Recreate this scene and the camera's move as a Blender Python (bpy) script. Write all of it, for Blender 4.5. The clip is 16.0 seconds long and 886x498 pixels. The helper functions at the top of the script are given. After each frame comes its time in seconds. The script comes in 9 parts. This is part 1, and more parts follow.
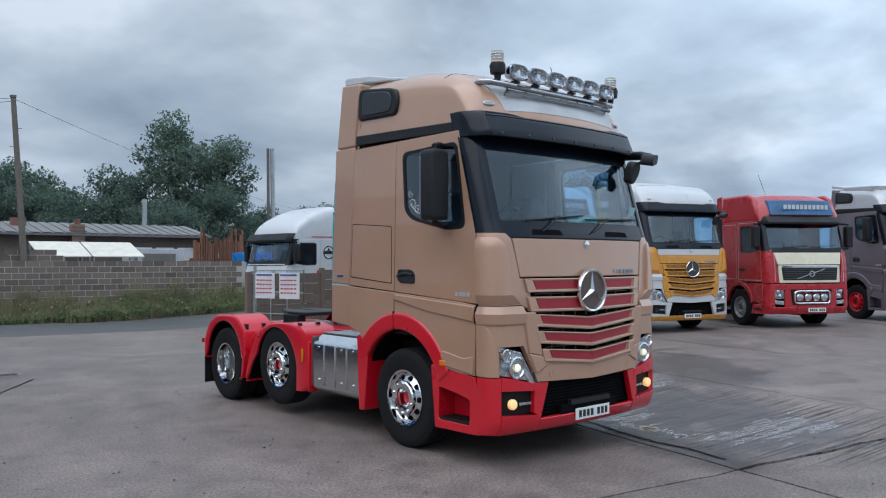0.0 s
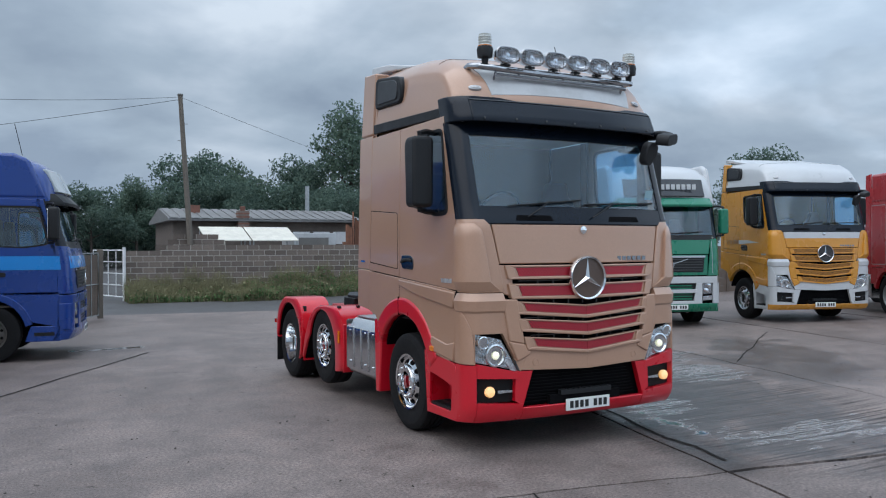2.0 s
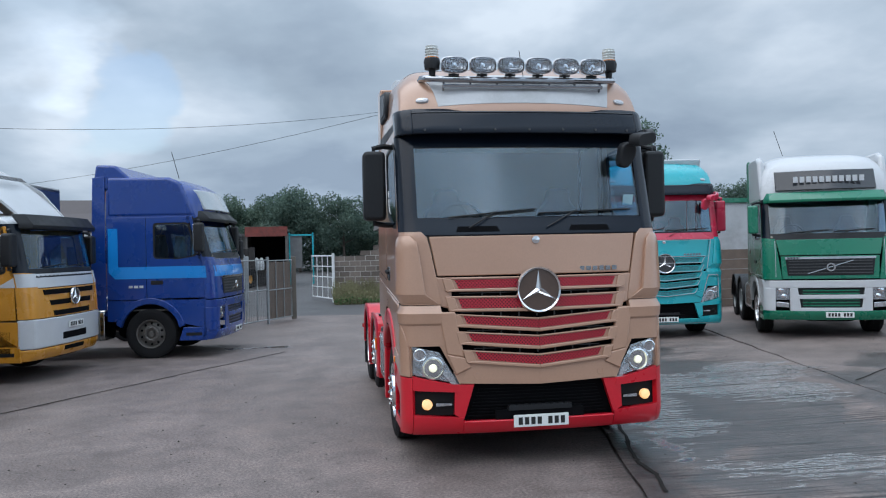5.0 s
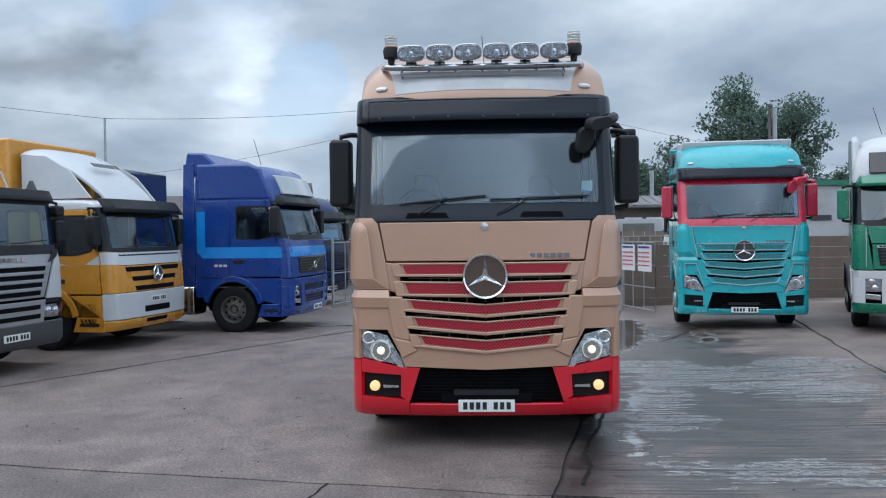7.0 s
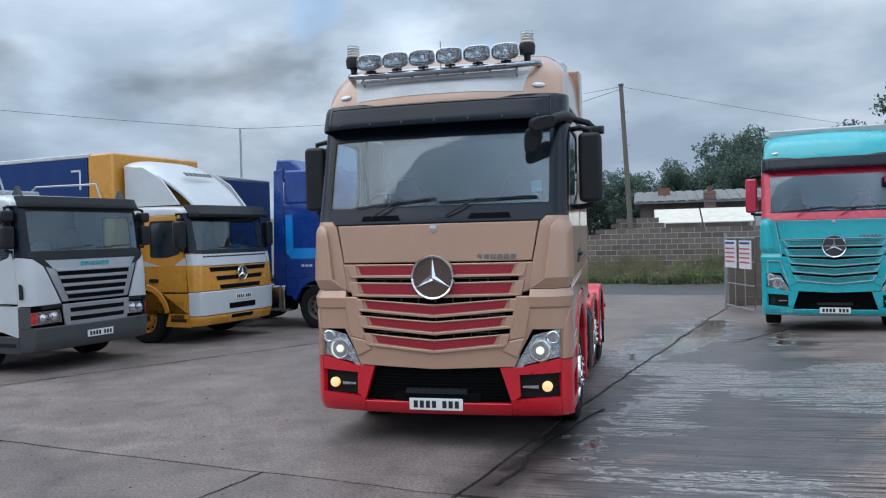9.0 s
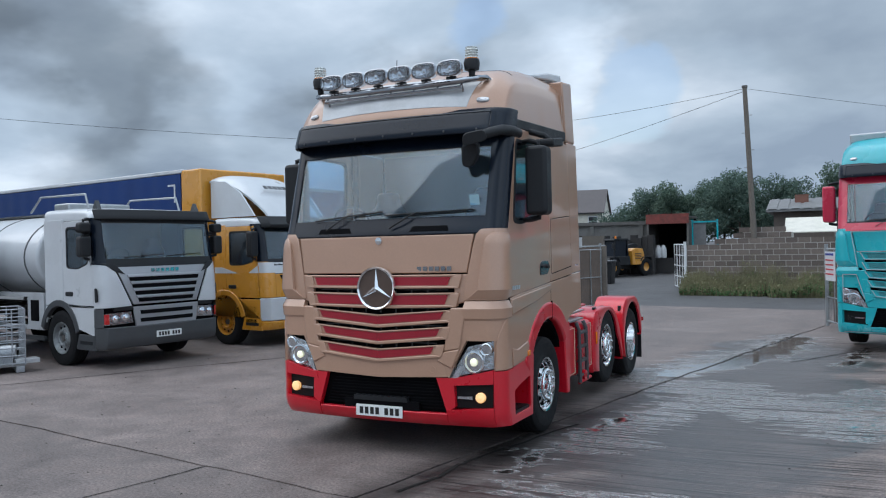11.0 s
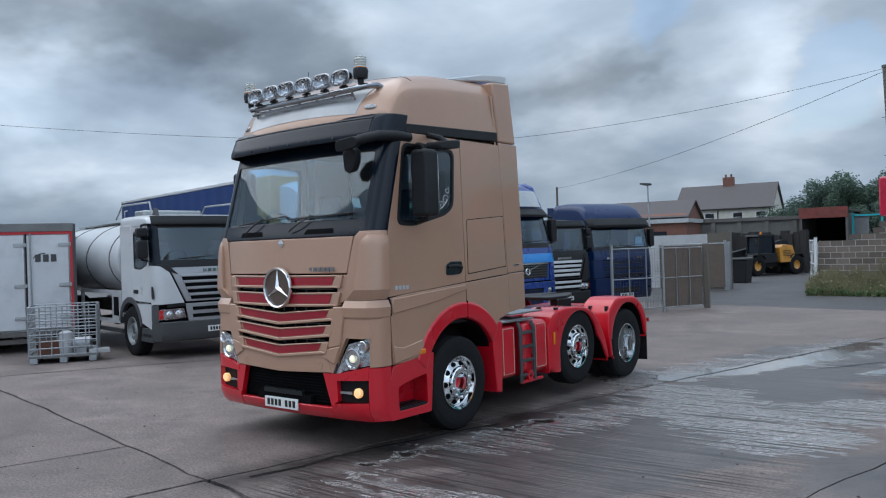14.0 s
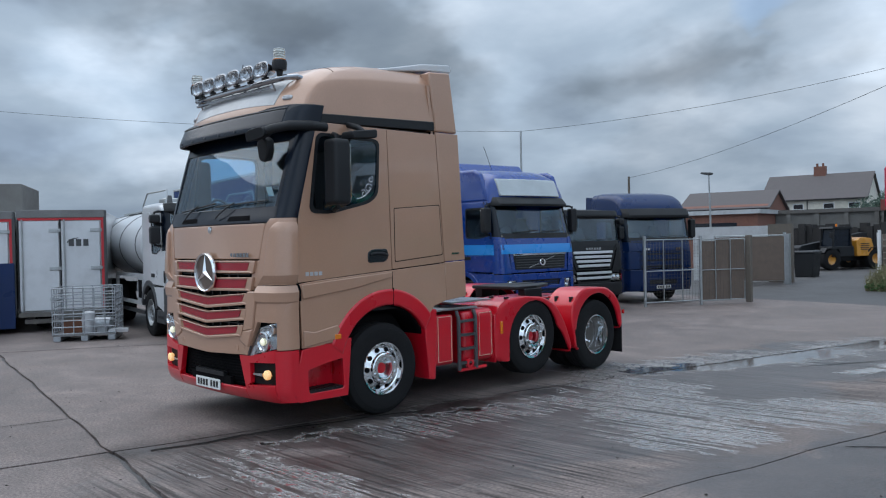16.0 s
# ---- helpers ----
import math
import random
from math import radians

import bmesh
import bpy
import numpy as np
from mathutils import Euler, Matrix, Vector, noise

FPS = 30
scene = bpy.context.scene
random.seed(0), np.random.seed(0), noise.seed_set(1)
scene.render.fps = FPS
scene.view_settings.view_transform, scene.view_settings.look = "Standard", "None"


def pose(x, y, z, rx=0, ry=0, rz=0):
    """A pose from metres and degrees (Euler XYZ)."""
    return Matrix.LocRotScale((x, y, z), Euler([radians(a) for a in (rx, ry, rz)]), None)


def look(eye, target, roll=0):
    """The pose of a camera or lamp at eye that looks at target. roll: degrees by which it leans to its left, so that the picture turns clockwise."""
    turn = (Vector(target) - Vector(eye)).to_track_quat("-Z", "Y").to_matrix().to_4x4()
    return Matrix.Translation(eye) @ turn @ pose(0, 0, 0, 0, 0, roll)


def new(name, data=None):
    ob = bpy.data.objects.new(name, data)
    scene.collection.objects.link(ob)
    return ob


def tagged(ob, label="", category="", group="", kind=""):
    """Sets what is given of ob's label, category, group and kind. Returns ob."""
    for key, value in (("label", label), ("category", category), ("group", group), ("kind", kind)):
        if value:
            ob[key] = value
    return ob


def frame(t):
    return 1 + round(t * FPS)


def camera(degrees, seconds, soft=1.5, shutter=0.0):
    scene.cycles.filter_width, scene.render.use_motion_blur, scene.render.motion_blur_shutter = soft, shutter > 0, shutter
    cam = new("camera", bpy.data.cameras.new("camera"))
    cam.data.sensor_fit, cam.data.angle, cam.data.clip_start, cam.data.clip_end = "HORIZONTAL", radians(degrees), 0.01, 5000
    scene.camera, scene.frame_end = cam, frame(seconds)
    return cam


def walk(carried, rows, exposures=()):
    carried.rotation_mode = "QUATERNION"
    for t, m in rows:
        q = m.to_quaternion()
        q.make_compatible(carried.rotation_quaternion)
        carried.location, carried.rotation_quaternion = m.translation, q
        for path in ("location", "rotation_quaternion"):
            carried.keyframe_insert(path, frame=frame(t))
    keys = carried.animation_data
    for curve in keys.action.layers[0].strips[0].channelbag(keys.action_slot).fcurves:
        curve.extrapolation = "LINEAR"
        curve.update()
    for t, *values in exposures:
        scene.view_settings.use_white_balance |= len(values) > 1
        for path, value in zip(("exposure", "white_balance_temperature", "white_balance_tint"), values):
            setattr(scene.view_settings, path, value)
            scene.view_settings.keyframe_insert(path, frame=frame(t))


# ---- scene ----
cam = camera(58.2, 16.0, soft=1.15)
PATH = [
    (0, (-6.316, -5.16, 1.89), (-5.008, -3.648, 1.927), -0.2),
    (0.5, (-6.025, -5.403, 1.878), (-4.81, -3.814, 1.889), -0.6),
    (1, (-5.612, -5.629, 1.9), (-4.49, -3.973, 1.909), -0.8),
    (1.5, (-5.212, -5.986, 1.92), (-4.166, -4.281, 1.932), -0.7),
    (2, (-4.8, -6.239, 1.919), (-3.866, -4.471, 1.914), -0.2),
    (2.5, (-4.382, -6.477, 1.953), (-3.544, -4.66, 1.946), -0.2),
    (3, (-3.917, -6.716, 1.963), (-3.168, -4.862, 1.977), -0.3),
    (3.5, (-3.465, -6.91, 1.953), (-2.815, -5.019, 1.97), -0.3),
    (4, (-2.994, -7.045, 1.965), (-2.471, -5.114, 1.988), -0.8),
    (4.2, (-2.793, -7.09, 1.98), (-2.324, -5.146, 2.009), -1.0),
    (6.3, (-0.818, -7.376, 2.014), (-0.731, -5.379, 1.962), -1.0),
    (6.5, (-0.628, -7.406, 2.013), (-0.595, -5.406, 1.966), -1.0),
    (7, (-0.092, -7.472, 2.015), (-0.172, -5.474, 1.977), -0.7),
    (7.5, (0.404, -7.442, 2.015), (0.24, -5.449, 1.983), -0.7),
    (8, (0.918, -7.458, 2.018), (0.656, -5.475, 1.985), -1.8),
    (8.5, (1.441, -7.434, 2.02), (1.058, -5.472, 1.975), -2.4),
    (9, (1.954, -7.351, 2.026), (1.459, -5.414, 1.988), -1.5),
    (9.2, (2.166, -7.333, 2.002), (1.63, -5.406, 1.968), -1.1),
    (11.3, (4.251, -6.747, 2.026), (3.336, -4.969, 2.024), -1.5),
    (11.5, (4.434, -6.69, 2.027), (3.49, -4.927, 2.029), -1.6),
    (12, (4.928, -6.542, 2.019), (3.904, -4.824, 2.009), -1.8),
    (12.5, (5.325, -6.31, 1.99), (4.221, -4.643, 1.967), -1.6),
    (13, (5.764, -6.06, 1.98), (4.605, -4.43, 1.962), -2.2),
    (13.5, (6.195, -5.803, 1.986), (4.997, -4.202, 1.981), -2.3),
    (14, (6.548, -5.532, 1.975), (5.299, -3.97, 1.974), -1.8),
    (14.5, (6.975, -5.312, 1.964), (5.673, -3.795, 1.935), -1.9),
    (15, (7.308, -5.052, 1.925), (5.976, -3.561, 1.878), -1.5),
    (15.5, (7.63, -4.741, 1.925), (6.257, -3.287, 1.895), -1.0),
    (16, (7.983, -4.392, 1.916), (6.563, -2.983, 1.894), -1.2),
]
walk(cam, [(t, look(eye, target, roll)) for t, eye, target, roll in PATH], exposures=[(0.0, -0.02), (4.0, 0.05), (6.3, 0.13), (9.2, 0.12), (11.3, 0.0), (13.0, -0.05), (16.0, -0.08)])

# ---- sky and light ----
def ground_z(x, y=0.0):
    """The yard rises gently to the east and falls a little to the north-west."""
    drop, k = 0.0, [(2, 0.0), (10, 0.07), (18, 0.18), (26, 0.12), (60, 0.0)]
    for (p, u), (q, v) in zip(k, k[1:]):
        if p < y <= q:
            drop = u + (v - u) * (y - p) / (q - p)
    return 0.013 * min(27.0, max(0.0, x - 3.0)) - drop * min(1.0, max(0.0, (9.0 - x) / 5.0))


def nodes_of(owner):
    owner.use_nodes = True
    t = owner.node_tree
    t.nodes.clear()
    return t


def nd(t, kind, **kw):
    n = t.nodes.new(kind)
    for k, v in kw.items():
        if k == "op":
            n.operation = v
        elif k == "blend":
            n.blend_type = v
        else:
            n.inputs[k].default_value = v
    return n


def ramp(t, fac, stops):
    n = t.nodes.new("ShaderNodeValToRGB")
    el = n.color_ramp.elements
    while len(el) < len(stops):
        el.new(0.5)
    for e, (p, c) in zip(el, stops):
        e.position = p
        e.color = (*c, 1) if len(c) == 3 else c
    t.links.new(fac, n.inputs[0])
    return n.outputs[0]


world = bpy.data.worlds.new("overcast_sky")
scene.world = world
wt = nodes_of(world)
wout = wt.nodes.new("ShaderNodeOutputWorld")
sky = wt.nodes.new("ShaderNodeTexSky")
sky.sky_type = "NISHITA"
sky.sun_disc = False
SUN_ELEV, SUN_ROT = radians(60), radians(252)
sky.sun_elevation, sky.sun_rotation = SUN_ELEV, SUN_ROT
wco = wt.nodes.new("ShaderNodeTexCoord")
wsep = wt.nodes.new("ShaderNodeSeparateXYZ")
wt.links.new(wco.outputs["Generated"], wsep.inputs[0])
# clouds lie on a flat sheet overhead: project the direction on it
wadd = nd(wt, "ShaderNodeMath", op="ADD")
wt.links.new(wsep.outputs[2], wadd.inputs[0])
wadd.inputs[1].default_value = 0.30
wmax = nd(wt, "ShaderNodeMath", op="MAXIMUM")
wt.links.new(wadd.outputs[0], wmax.inputs[0])
wmax.inputs[1].default_value = 0.05
wdiv = nd(wt, "ShaderNodeVectorMath", op="DIVIDE")
wcomb = wt.nodes.new("ShaderNodeCombineXYZ")
for i in range(3):
    wt.links.new(wmax.outputs[0], wcomb.inputs[i])
wt.links.new(wco.outputs["Generated"], wdiv.inputs[0])
wt.links.new(wcomb.outputs[0], wdiv.inputs[1])
wmap = wt.nodes.new("ShaderNodeMapping")
wmap.inputs["Location"].default_value = (3.1, 1.7, 0.4)
wmap.inputs["Scale"].default_value = (1.0, 1.0, 0.7)
wt.links.new(wdiv.outputs[0], wmap.inputs[0])
wn1 = nd(wt, "ShaderNodeTexNoise", Scale=1.75, Detail=6.0, Roughness=0.50, Distortion=0.15)
wt.links.new(wmap.outputs[0], wn1.inputs["Vector"])
cloud = ramp(wt, wn1.outputs[0], [(0.30, (0.72, 0.83, 0.96)), (0.41, (0.54, 0.65, 0.785)), (0.50, (0.43, 0.54, 0.67)), (0.66, (0.31, 0.40, 0.525))])
# heaps and thinner places in the cloud cover: bearing from north, height, breadth (degrees), how much lighter or darker
# the last four, unseen in the south, are added to shape windscreen reflections
HEAPS = [(55, 17, 15, 0.36), (68, 7, 9, 0.22), (-5, 5, 12, 0.12), (-18, 14, 8, 0.30), (-38, 8, 10, 0.26), (-61, 7, 12, 0.40), (-71, 11, 10, 0.30), (-36, 17, 11, 0.30),
         (-20, 8, 10, 0.15), (-53, 13, 10, -0.24), (-62, 15, 9, -0.22), (-43, 9, 7, -0.15), (-25, 13, 7, -0.14), (-30, 11, 6, -0.18), (38, 21, 12, -0.08), (59, 11, 5, -0.12), (186, 34, 17, 0.75), (160, 40, 14, 0.35), (140, 34, 16, -0.30), (215, 38, 18, -0.35)]
GAPS = [(-13, 8, 4.5), (-25, 17, 4.5)]


def sky_axis(bearing, height):
    b, e = radians(bearing), radians(height)
    return Vector((math.sin(b) * math.cos(e), math.cos(b) * math.cos(e), 1.8 * math.sin(e))).normalized()


wflat = nd(wt, "ShaderNodeVectorMath", op="MULTIPLY")
wt.links.new(wco.outputs["Generated"], wflat.inputs[0])
wflat.inputs[1].default_value = (1.0, 1.0, 1.8)
wn3 = nd(wt, "ShaderNodeTexNoise", Scale=3.6, Detail=5.0, Roughness=0.5)
wt.links.new(wflat.outputs[0], wn3.inputs["Vector"])
wcen = nd(wt, "ShaderNodeVectorMath", op="SUBTRACT")
wt.links.new(wn3.outputs["Color"], wcen.inputs[0])
wcen.inputs[1].default_value = (0.5, 0.5, 0.5)
wjit = nd(wt, "ShaderNodeVectorMath", op="SCALE", Scale=0.62)
wt.links.new(wcen.outputs[0], wjit.inputs[0])
wrag = nd(wt, "ShaderNodeVectorMath", op="ADD")
wt.links.new(wflat.outputs[0], wrag.inputs[0])
wt.links.new(wjit.outputs[0], wrag.inputs[1])
wdirn = nd(wt, "ShaderNodeVectorMath", op="NORMALIZE")
wt.links.new(wrag.outputs[0], wdirn.inputs[0])


def heap(bearing, height, breadth, gain):
    d = nd(wt, "ShaderNodeVectorMath", op="DOT_PRODUCT")
    wt.links.new(wdirn.outputs[0], d.inputs[0])
    d.inputs[1].default_value = sky_axis(bearing, height)
    r = wt.nodes.new("ShaderNodeMapRange")
    r.interpolation_type = "SMOOTHSTEP"
    wt.links.new(d.outputs["Value"], r.inputs[0])
    for k, v in zip((1, 2, 3, 4), (math.cos(radians(breadth)), 1.0 - 0.25 * (1 - math.cos(radians(breadth))), 0.0, gain)):
        r.inputs[k].default_value = v
    return r.outputs[0]


def summed(values, start):
    for v in values:
        a = nd(wt, "ShaderNodeMath", op="ADD")
        wt.links.new(v, a.inputs[0])
        if isinstance(start, float):
            a.inputs[1].default_value = start
        else:
            wt.links.new(start, a.inputs[1])
        start = a.outputs[0]
    return start


lift = summed([heap(*h) for h in HEAPS], 1.0)
wlift = nd(wt, "ShaderNodeVectorMath", op="SCALE")
wt.links.new(cloud, wlift.inputs[0])
wt.links.new(lift, wlift.inputs["Scale"])
cloud = wlift.outputs[0]
gap = summed([heap(*h, 0.6) for h in GAPS], 0.0)
skys = nd(wt, "ShaderNodeVectorMath", op="SCALE", Scale=0.20)
wt.links.new(sky.outputs[0], skys.inputs[0])
wmix = wt.nodes.new("ShaderNodeMixRGB")
wt.links.new(gap, wmix.inputs[0])
wt.links.new(cloud, wmix.inputs[1])
wt.links.new(skys.outputs[0], wmix.inputs[2])
# an overcast sky is brighter overhead than at the horizon
wpos = wt.nodes.new("ShaderNodeMapRange")
wpos.interpolation_type = "SMOOTHSTEP"
wt.links.new(wsep.outputs[2], wpos.inputs[0])
for k, v in zip((1, 2, 3, 4), (0.15, 1.0, 0.97, 2.1)):
    wpos.inputs[k].default_value = v
# the sky is dimmed from 0.90 to 0.80 towards the north-west
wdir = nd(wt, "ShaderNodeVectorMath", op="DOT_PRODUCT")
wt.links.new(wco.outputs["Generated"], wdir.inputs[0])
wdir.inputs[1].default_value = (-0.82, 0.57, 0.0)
wdim = wt.nodes.new("ShaderNodeMapRange")
wdim.interpolation_type = "SMOOTHSTEP"
wt.links.new(wdir.outputs["Value"], wdim.inputs[0])
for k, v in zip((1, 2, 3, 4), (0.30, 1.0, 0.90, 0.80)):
    wdim.inputs[k].default_value = v
# added brighter sky to the south-east, out of view, lights the east-facing sides
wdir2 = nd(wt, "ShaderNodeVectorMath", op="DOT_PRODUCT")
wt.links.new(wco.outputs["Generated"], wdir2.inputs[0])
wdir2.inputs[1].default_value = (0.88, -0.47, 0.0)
wfill = wt.nodes.new("ShaderNodeMapRange")
wfill.interpolation_type = "SMOOTHSTEP"
wt.links.new(wdir2.outputs["Value"], wfill.inputs[0])
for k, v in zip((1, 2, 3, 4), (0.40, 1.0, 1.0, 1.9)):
    wfill.inputs[k].default_value = v
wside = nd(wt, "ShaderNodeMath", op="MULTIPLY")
wt.links.new(wdim.outputs[0], wside.inputs[0])
wt.links.new(wfill.outputs[0], wside.inputs[1])
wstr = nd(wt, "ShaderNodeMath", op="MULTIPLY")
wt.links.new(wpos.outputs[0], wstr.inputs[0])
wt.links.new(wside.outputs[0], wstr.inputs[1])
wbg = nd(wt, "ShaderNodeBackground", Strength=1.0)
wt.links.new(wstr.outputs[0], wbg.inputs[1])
wt.links.new(wmix.outputs[0], wbg.inputs[0])
wt.links.new(wbg.outputs[0], wout.inputs[0])

sun_data = bpy.data.lights.new("sun", "SUN")
sun_data.energy, sun_data.angle, sun_data.color = 1.7, radians(80), (0.96, 0.97, 1.0)
sun = new("sun", sun_data)
sun.rotation_euler = (radians(90) - SUN_ELEV, 0, radians(180) - SUN_ROT)

# ---- materials ----
def material(name, base, rough=0.5, metal=0.0, coat=0.0, vary=0.12, scale=3.0, fine=60.0, bump=0.0, bump_scale=120.0,
             dirt=0.0, dirt_col=(0.10, 0.085, 0.07), emit=None, emit_s=0.0, island=0.0, spec=0.5):
    """A painted, rubber, metal or stone surface with two scales of variation and some dirt."""
    m = bpy.data.materials.new(name)
    t = nodes_of(m)
    out = t.nodes.new("ShaderNodeOutputMaterial")
    b = t.nodes.new("ShaderNodeBsdfPrincipled")
    t.links.new(b.outputs[0], out.inputs[0])
    co = t.nodes.new("ShaderNodeTexCoord")
    n1 = nd(t, "ShaderNodeTexNoise", Scale=scale, Detail=5.0, Roughness=0.6)
    n2 = nd(t, "ShaderNodeTexNoise", Scale=fine, Detail=3.0, Roughness=0.6)
    for n in (n1, n2):
        t.links.new(co.outputs["Object"], n.inputs["Vector"])
    mix = nd(t, "ShaderNodeMath", op="ADD")
    t.links.new(n1.outputs[0], mix.inputs[0])
    t.links.new(n2.outputs[0], mix.inputs[1])
    half = nd(t, "ShaderNodeMath", op="MULTIPLY")
    half.inputs[1].default_value = 0.5
    t.links.new(mix.outputs[0], half.inputs[0])
    lo, hi = 1 - vary, 1 + vary
    col = ramp(t, half.outputs[0], [(0.35, tuple(c * lo for c in base)), (0.65, tuple(min(1, c * hi) for c in base))])
    if island:
        oi = t.nodes.new("ShaderNodeObjectInfo")
        r = ramp(t, oi.outputs["Random"], [(0.0, (1 - island,) * 3), (1.0, (1 + island,) * 3)])
        mul = t.nodes.new("ShaderNodeMixRGB")
        mul.blend_type = "MULTIPLY"
        mul.inputs[0].default_value = 1.0
        t.links.new(col, mul.inputs[1])
        t.links.new(r, mul.inputs[2])
        col = mul.outputs[0]
    if dirt:
        n3 = nd(t, "ShaderNodeTexNoise", Scale=1.7, Detail=8.0, Roughness=0.7)
        t.links.new(co.outputs["Object"], n3.inputs["Vector"])
        dm = ramp(t, n3.outputs[0], [(0.45, (0, 0, 0)), (0.75, (dirt, dirt, dirt))])
        mx = t.nodes.new("ShaderNodeMixRGB")
        t.links.new(dm, mx.inputs[0])
        t.links.new(col, mx.inputs[1])
        mx.inputs[2].default_value = (*dirt_col, 1)
        col = mx.outputs[0]
    t.links.new(col, b.inputs["Base Color"])
    rr = ramp(t, n1.outputs[0], [(0.3, (max(0.02, rough * 0.82),) * 3), (0.7, (min(1, rough * 1.2),) * 3)])
    t.links.new(rr, b.inputs["Roughness"])
    b.inputs["Metallic"].default_value = metal
    b.inputs["Coat Weight"].default_value = coat
    b.inputs["Coat Roughness"].default_value = 0.06
    b.inputs["Specular IOR Level"].default_value = spec
    if bump:
        nb = nd(t, "ShaderNodeTexNoise", Scale=bump_scale, Detail=4.0, Roughness=0.6)
        t.links.new(co.outputs["Object"], nb.inputs["Vector"])
        bp = nd(t, "ShaderNodeBump", Strength=bump, Distance=0.01)
        t.links.new(nb.outputs[0], bp.inputs["Height"])
        t.links.new(bp.outputs[0], b.inputs["Normal"])
    if emit:
        b.inputs["Emission Color"].default_value = (*emit, 1)
        b.inputs["Emission Strength"].default_value = emit_s
    return m


def glass_material(name, tint, gloss=0.03, ior=1.6, haze=0.0):
    m = bpy.data.materials.new(name)
    t = nodes_of(m)
    out = t.nodes.new("ShaderNodeOutputMaterial")
    tr = nd(t, "ShaderNodeBsdfTransparent", Color=(*tint, 1))
    gl = nd(t, "ShaderNodeBsdfGlossy", Roughness=gloss)
    # the same gloss from either side of a thin pane
    lw = nd(t, "ShaderNodeLayerWeight", Blend=0.5)
    pw = nd(t, "ShaderNodeMath", op="POWER")
    t.links.new(lw.outputs["Facing"], pw.inputs[0])
    pw.inputs[1].default_value = 4.0
    r0 = ((ior - 1) / (ior + 1)) ** 2
    fr = nd(t, "ShaderNodeMath", op="MULTIPLY_ADD")
    t.links.new(pw.outputs[0], fr.inputs[0])
    fr.inputs[1].default_value, fr.inputs[2].default_value = (1 - r0) * 0.6, r0
    mx = t.nodes.new("ShaderNodeMixShader")
    t.links.new(fr.outputs[0], mx.inputs[0])
    t.links.new(tr.outputs[0], mx.inputs[1])
    t.links.new(gl.outputs[0], mx.inputs[2])
    if haze:
        # bluish diffuse layer paints in the haze of sky reflected by the pane
        df = nd(t, "ShaderNodeBsdfDiffuse", Color=(0.30, 0.37, 0.44, 1))
        co = t.nodes.new("ShaderNodeTexCoord")
        n = nd(t, "ShaderNodeTexNoise", Scale=2.2, Detail=4.0, Roughness=0.6)
        t.links.new(co.outputs["Object"], n.inputs["Vector"])
        f = ramp(t, n.outputs[0], [(0.3, (haze * 0.5,) * 3), (0.7, (haze * 1.5,) * 3)])
        m2 = t.nodes.new("ShaderNodeMixShader")
        t.links.new(f, m2.inputs[0])
        t.links.new(mx.outputs[0], m2.inputs[1])
        t.links.new(df.outputs[0], m2.inputs[2])
        mx = m2
    t.links.new(mx.outputs[0], out.inputs[0])
    return m


def mesh_material(name, base, hole, size, metal=0.0):
    """Perforated sheet: rows of staggered round holes, dark behind."""
    m = bpy.data.materials.new(name)
    t = nodes_of(m)
    out = t.nodes.new("ShaderNodeOutputMaterial")
    b = nd(t, "ShaderNodeBsdfPrincipled", Roughness=0.4, Metallic=metal)
    t.links.new(b.outputs[0], out.inputs[0])
    co = t.nodes.new("ShaderNodeTexCoord")
    mp = t.nodes.new("ShaderNodeMapping")
    # staggered rows: a square lattice turned by half a right angle
    mp.inputs["Rotation"].default_value = (0, radians(45), 0)
    flat = nd(t, "ShaderNodeVectorMath", op="MULTIPLY")
    flat.inputs[1].default_value = (1, 0, 1)
    t.links.new(co.outputs["Object"], flat.inputs[0])
    t.links.new(flat.outputs[0], mp.inputs[0])
    vo = nd(t, "ShaderNodeTexVoronoi", Scale=1.0 / size, Randomness=0.0)
    t.links.new(mp.outputs[0], vo.inputs["Vector"])
    col = ramp(t, vo.outputs["Distance"], [(0.30, hole), (0.38, base)])
    t.links.new(col, b.inputs["Base Color"])
    bp = nd(t, "ShaderNodeBump", Strength=0.6, Distance=0.006)
    t.links.new(vo.outputs["Distance"], bp.inputs["Height"])
    t.links.new(bp.outputs[0], b.inputs["Normal"])
    return m


def paint(name, rgb, rough=0.28, metal=0.0, dirt=0.12):
    return material(name, rgb, rough, metal, coat=0.5, vary=0.05, scale=1.5, dirt=dirt)


M_BRONZE = material("bronze_paint", (0.455, 0.265, 0.176), 0.34, 0.08, coat=0.8, vary=0.05, scale=1.5, dirt=0.05)
M_RED = paint("red_paint", (0.60, 0.006, 0.020), 0.30, 0.0, 0.03)
M_BLACK = material("black_plastic", (0.011, 0.012, 0.014), 0.5, vary=0.2, bump=0.08, bump_scale=400, dirt=0.1, dirt_col=(0.04, 0.036, 0.032), spec=0.35)
M_GLOSSBLACK = material("gloss_black", (0.012, 0.014, 0.019), 0.22, coat=0.5, vary=0.1)
M_GREYBLACK = material("satin_black_plastic", (0.020, 0.022, 0.026), 0.42, vary=0.15, bump=0.05, bump_scale=300)
# near-black that puts the shade of gaps, recesses and undersides into colour
M_DARK = material("recess_shade_black", (0.004, 0.004, 0.005), 0.9, spec=0.1)
M_GRILLEBLACK = material("deep_black_plastic", (0.006, 0.006, 0.007), 0.6, vary=0.2, spec=0.25)
M_VISOR = material("smoked_acrylic", (0.005, 0.009, 0.017), 0.2, vary=0.1, spec=0.3)
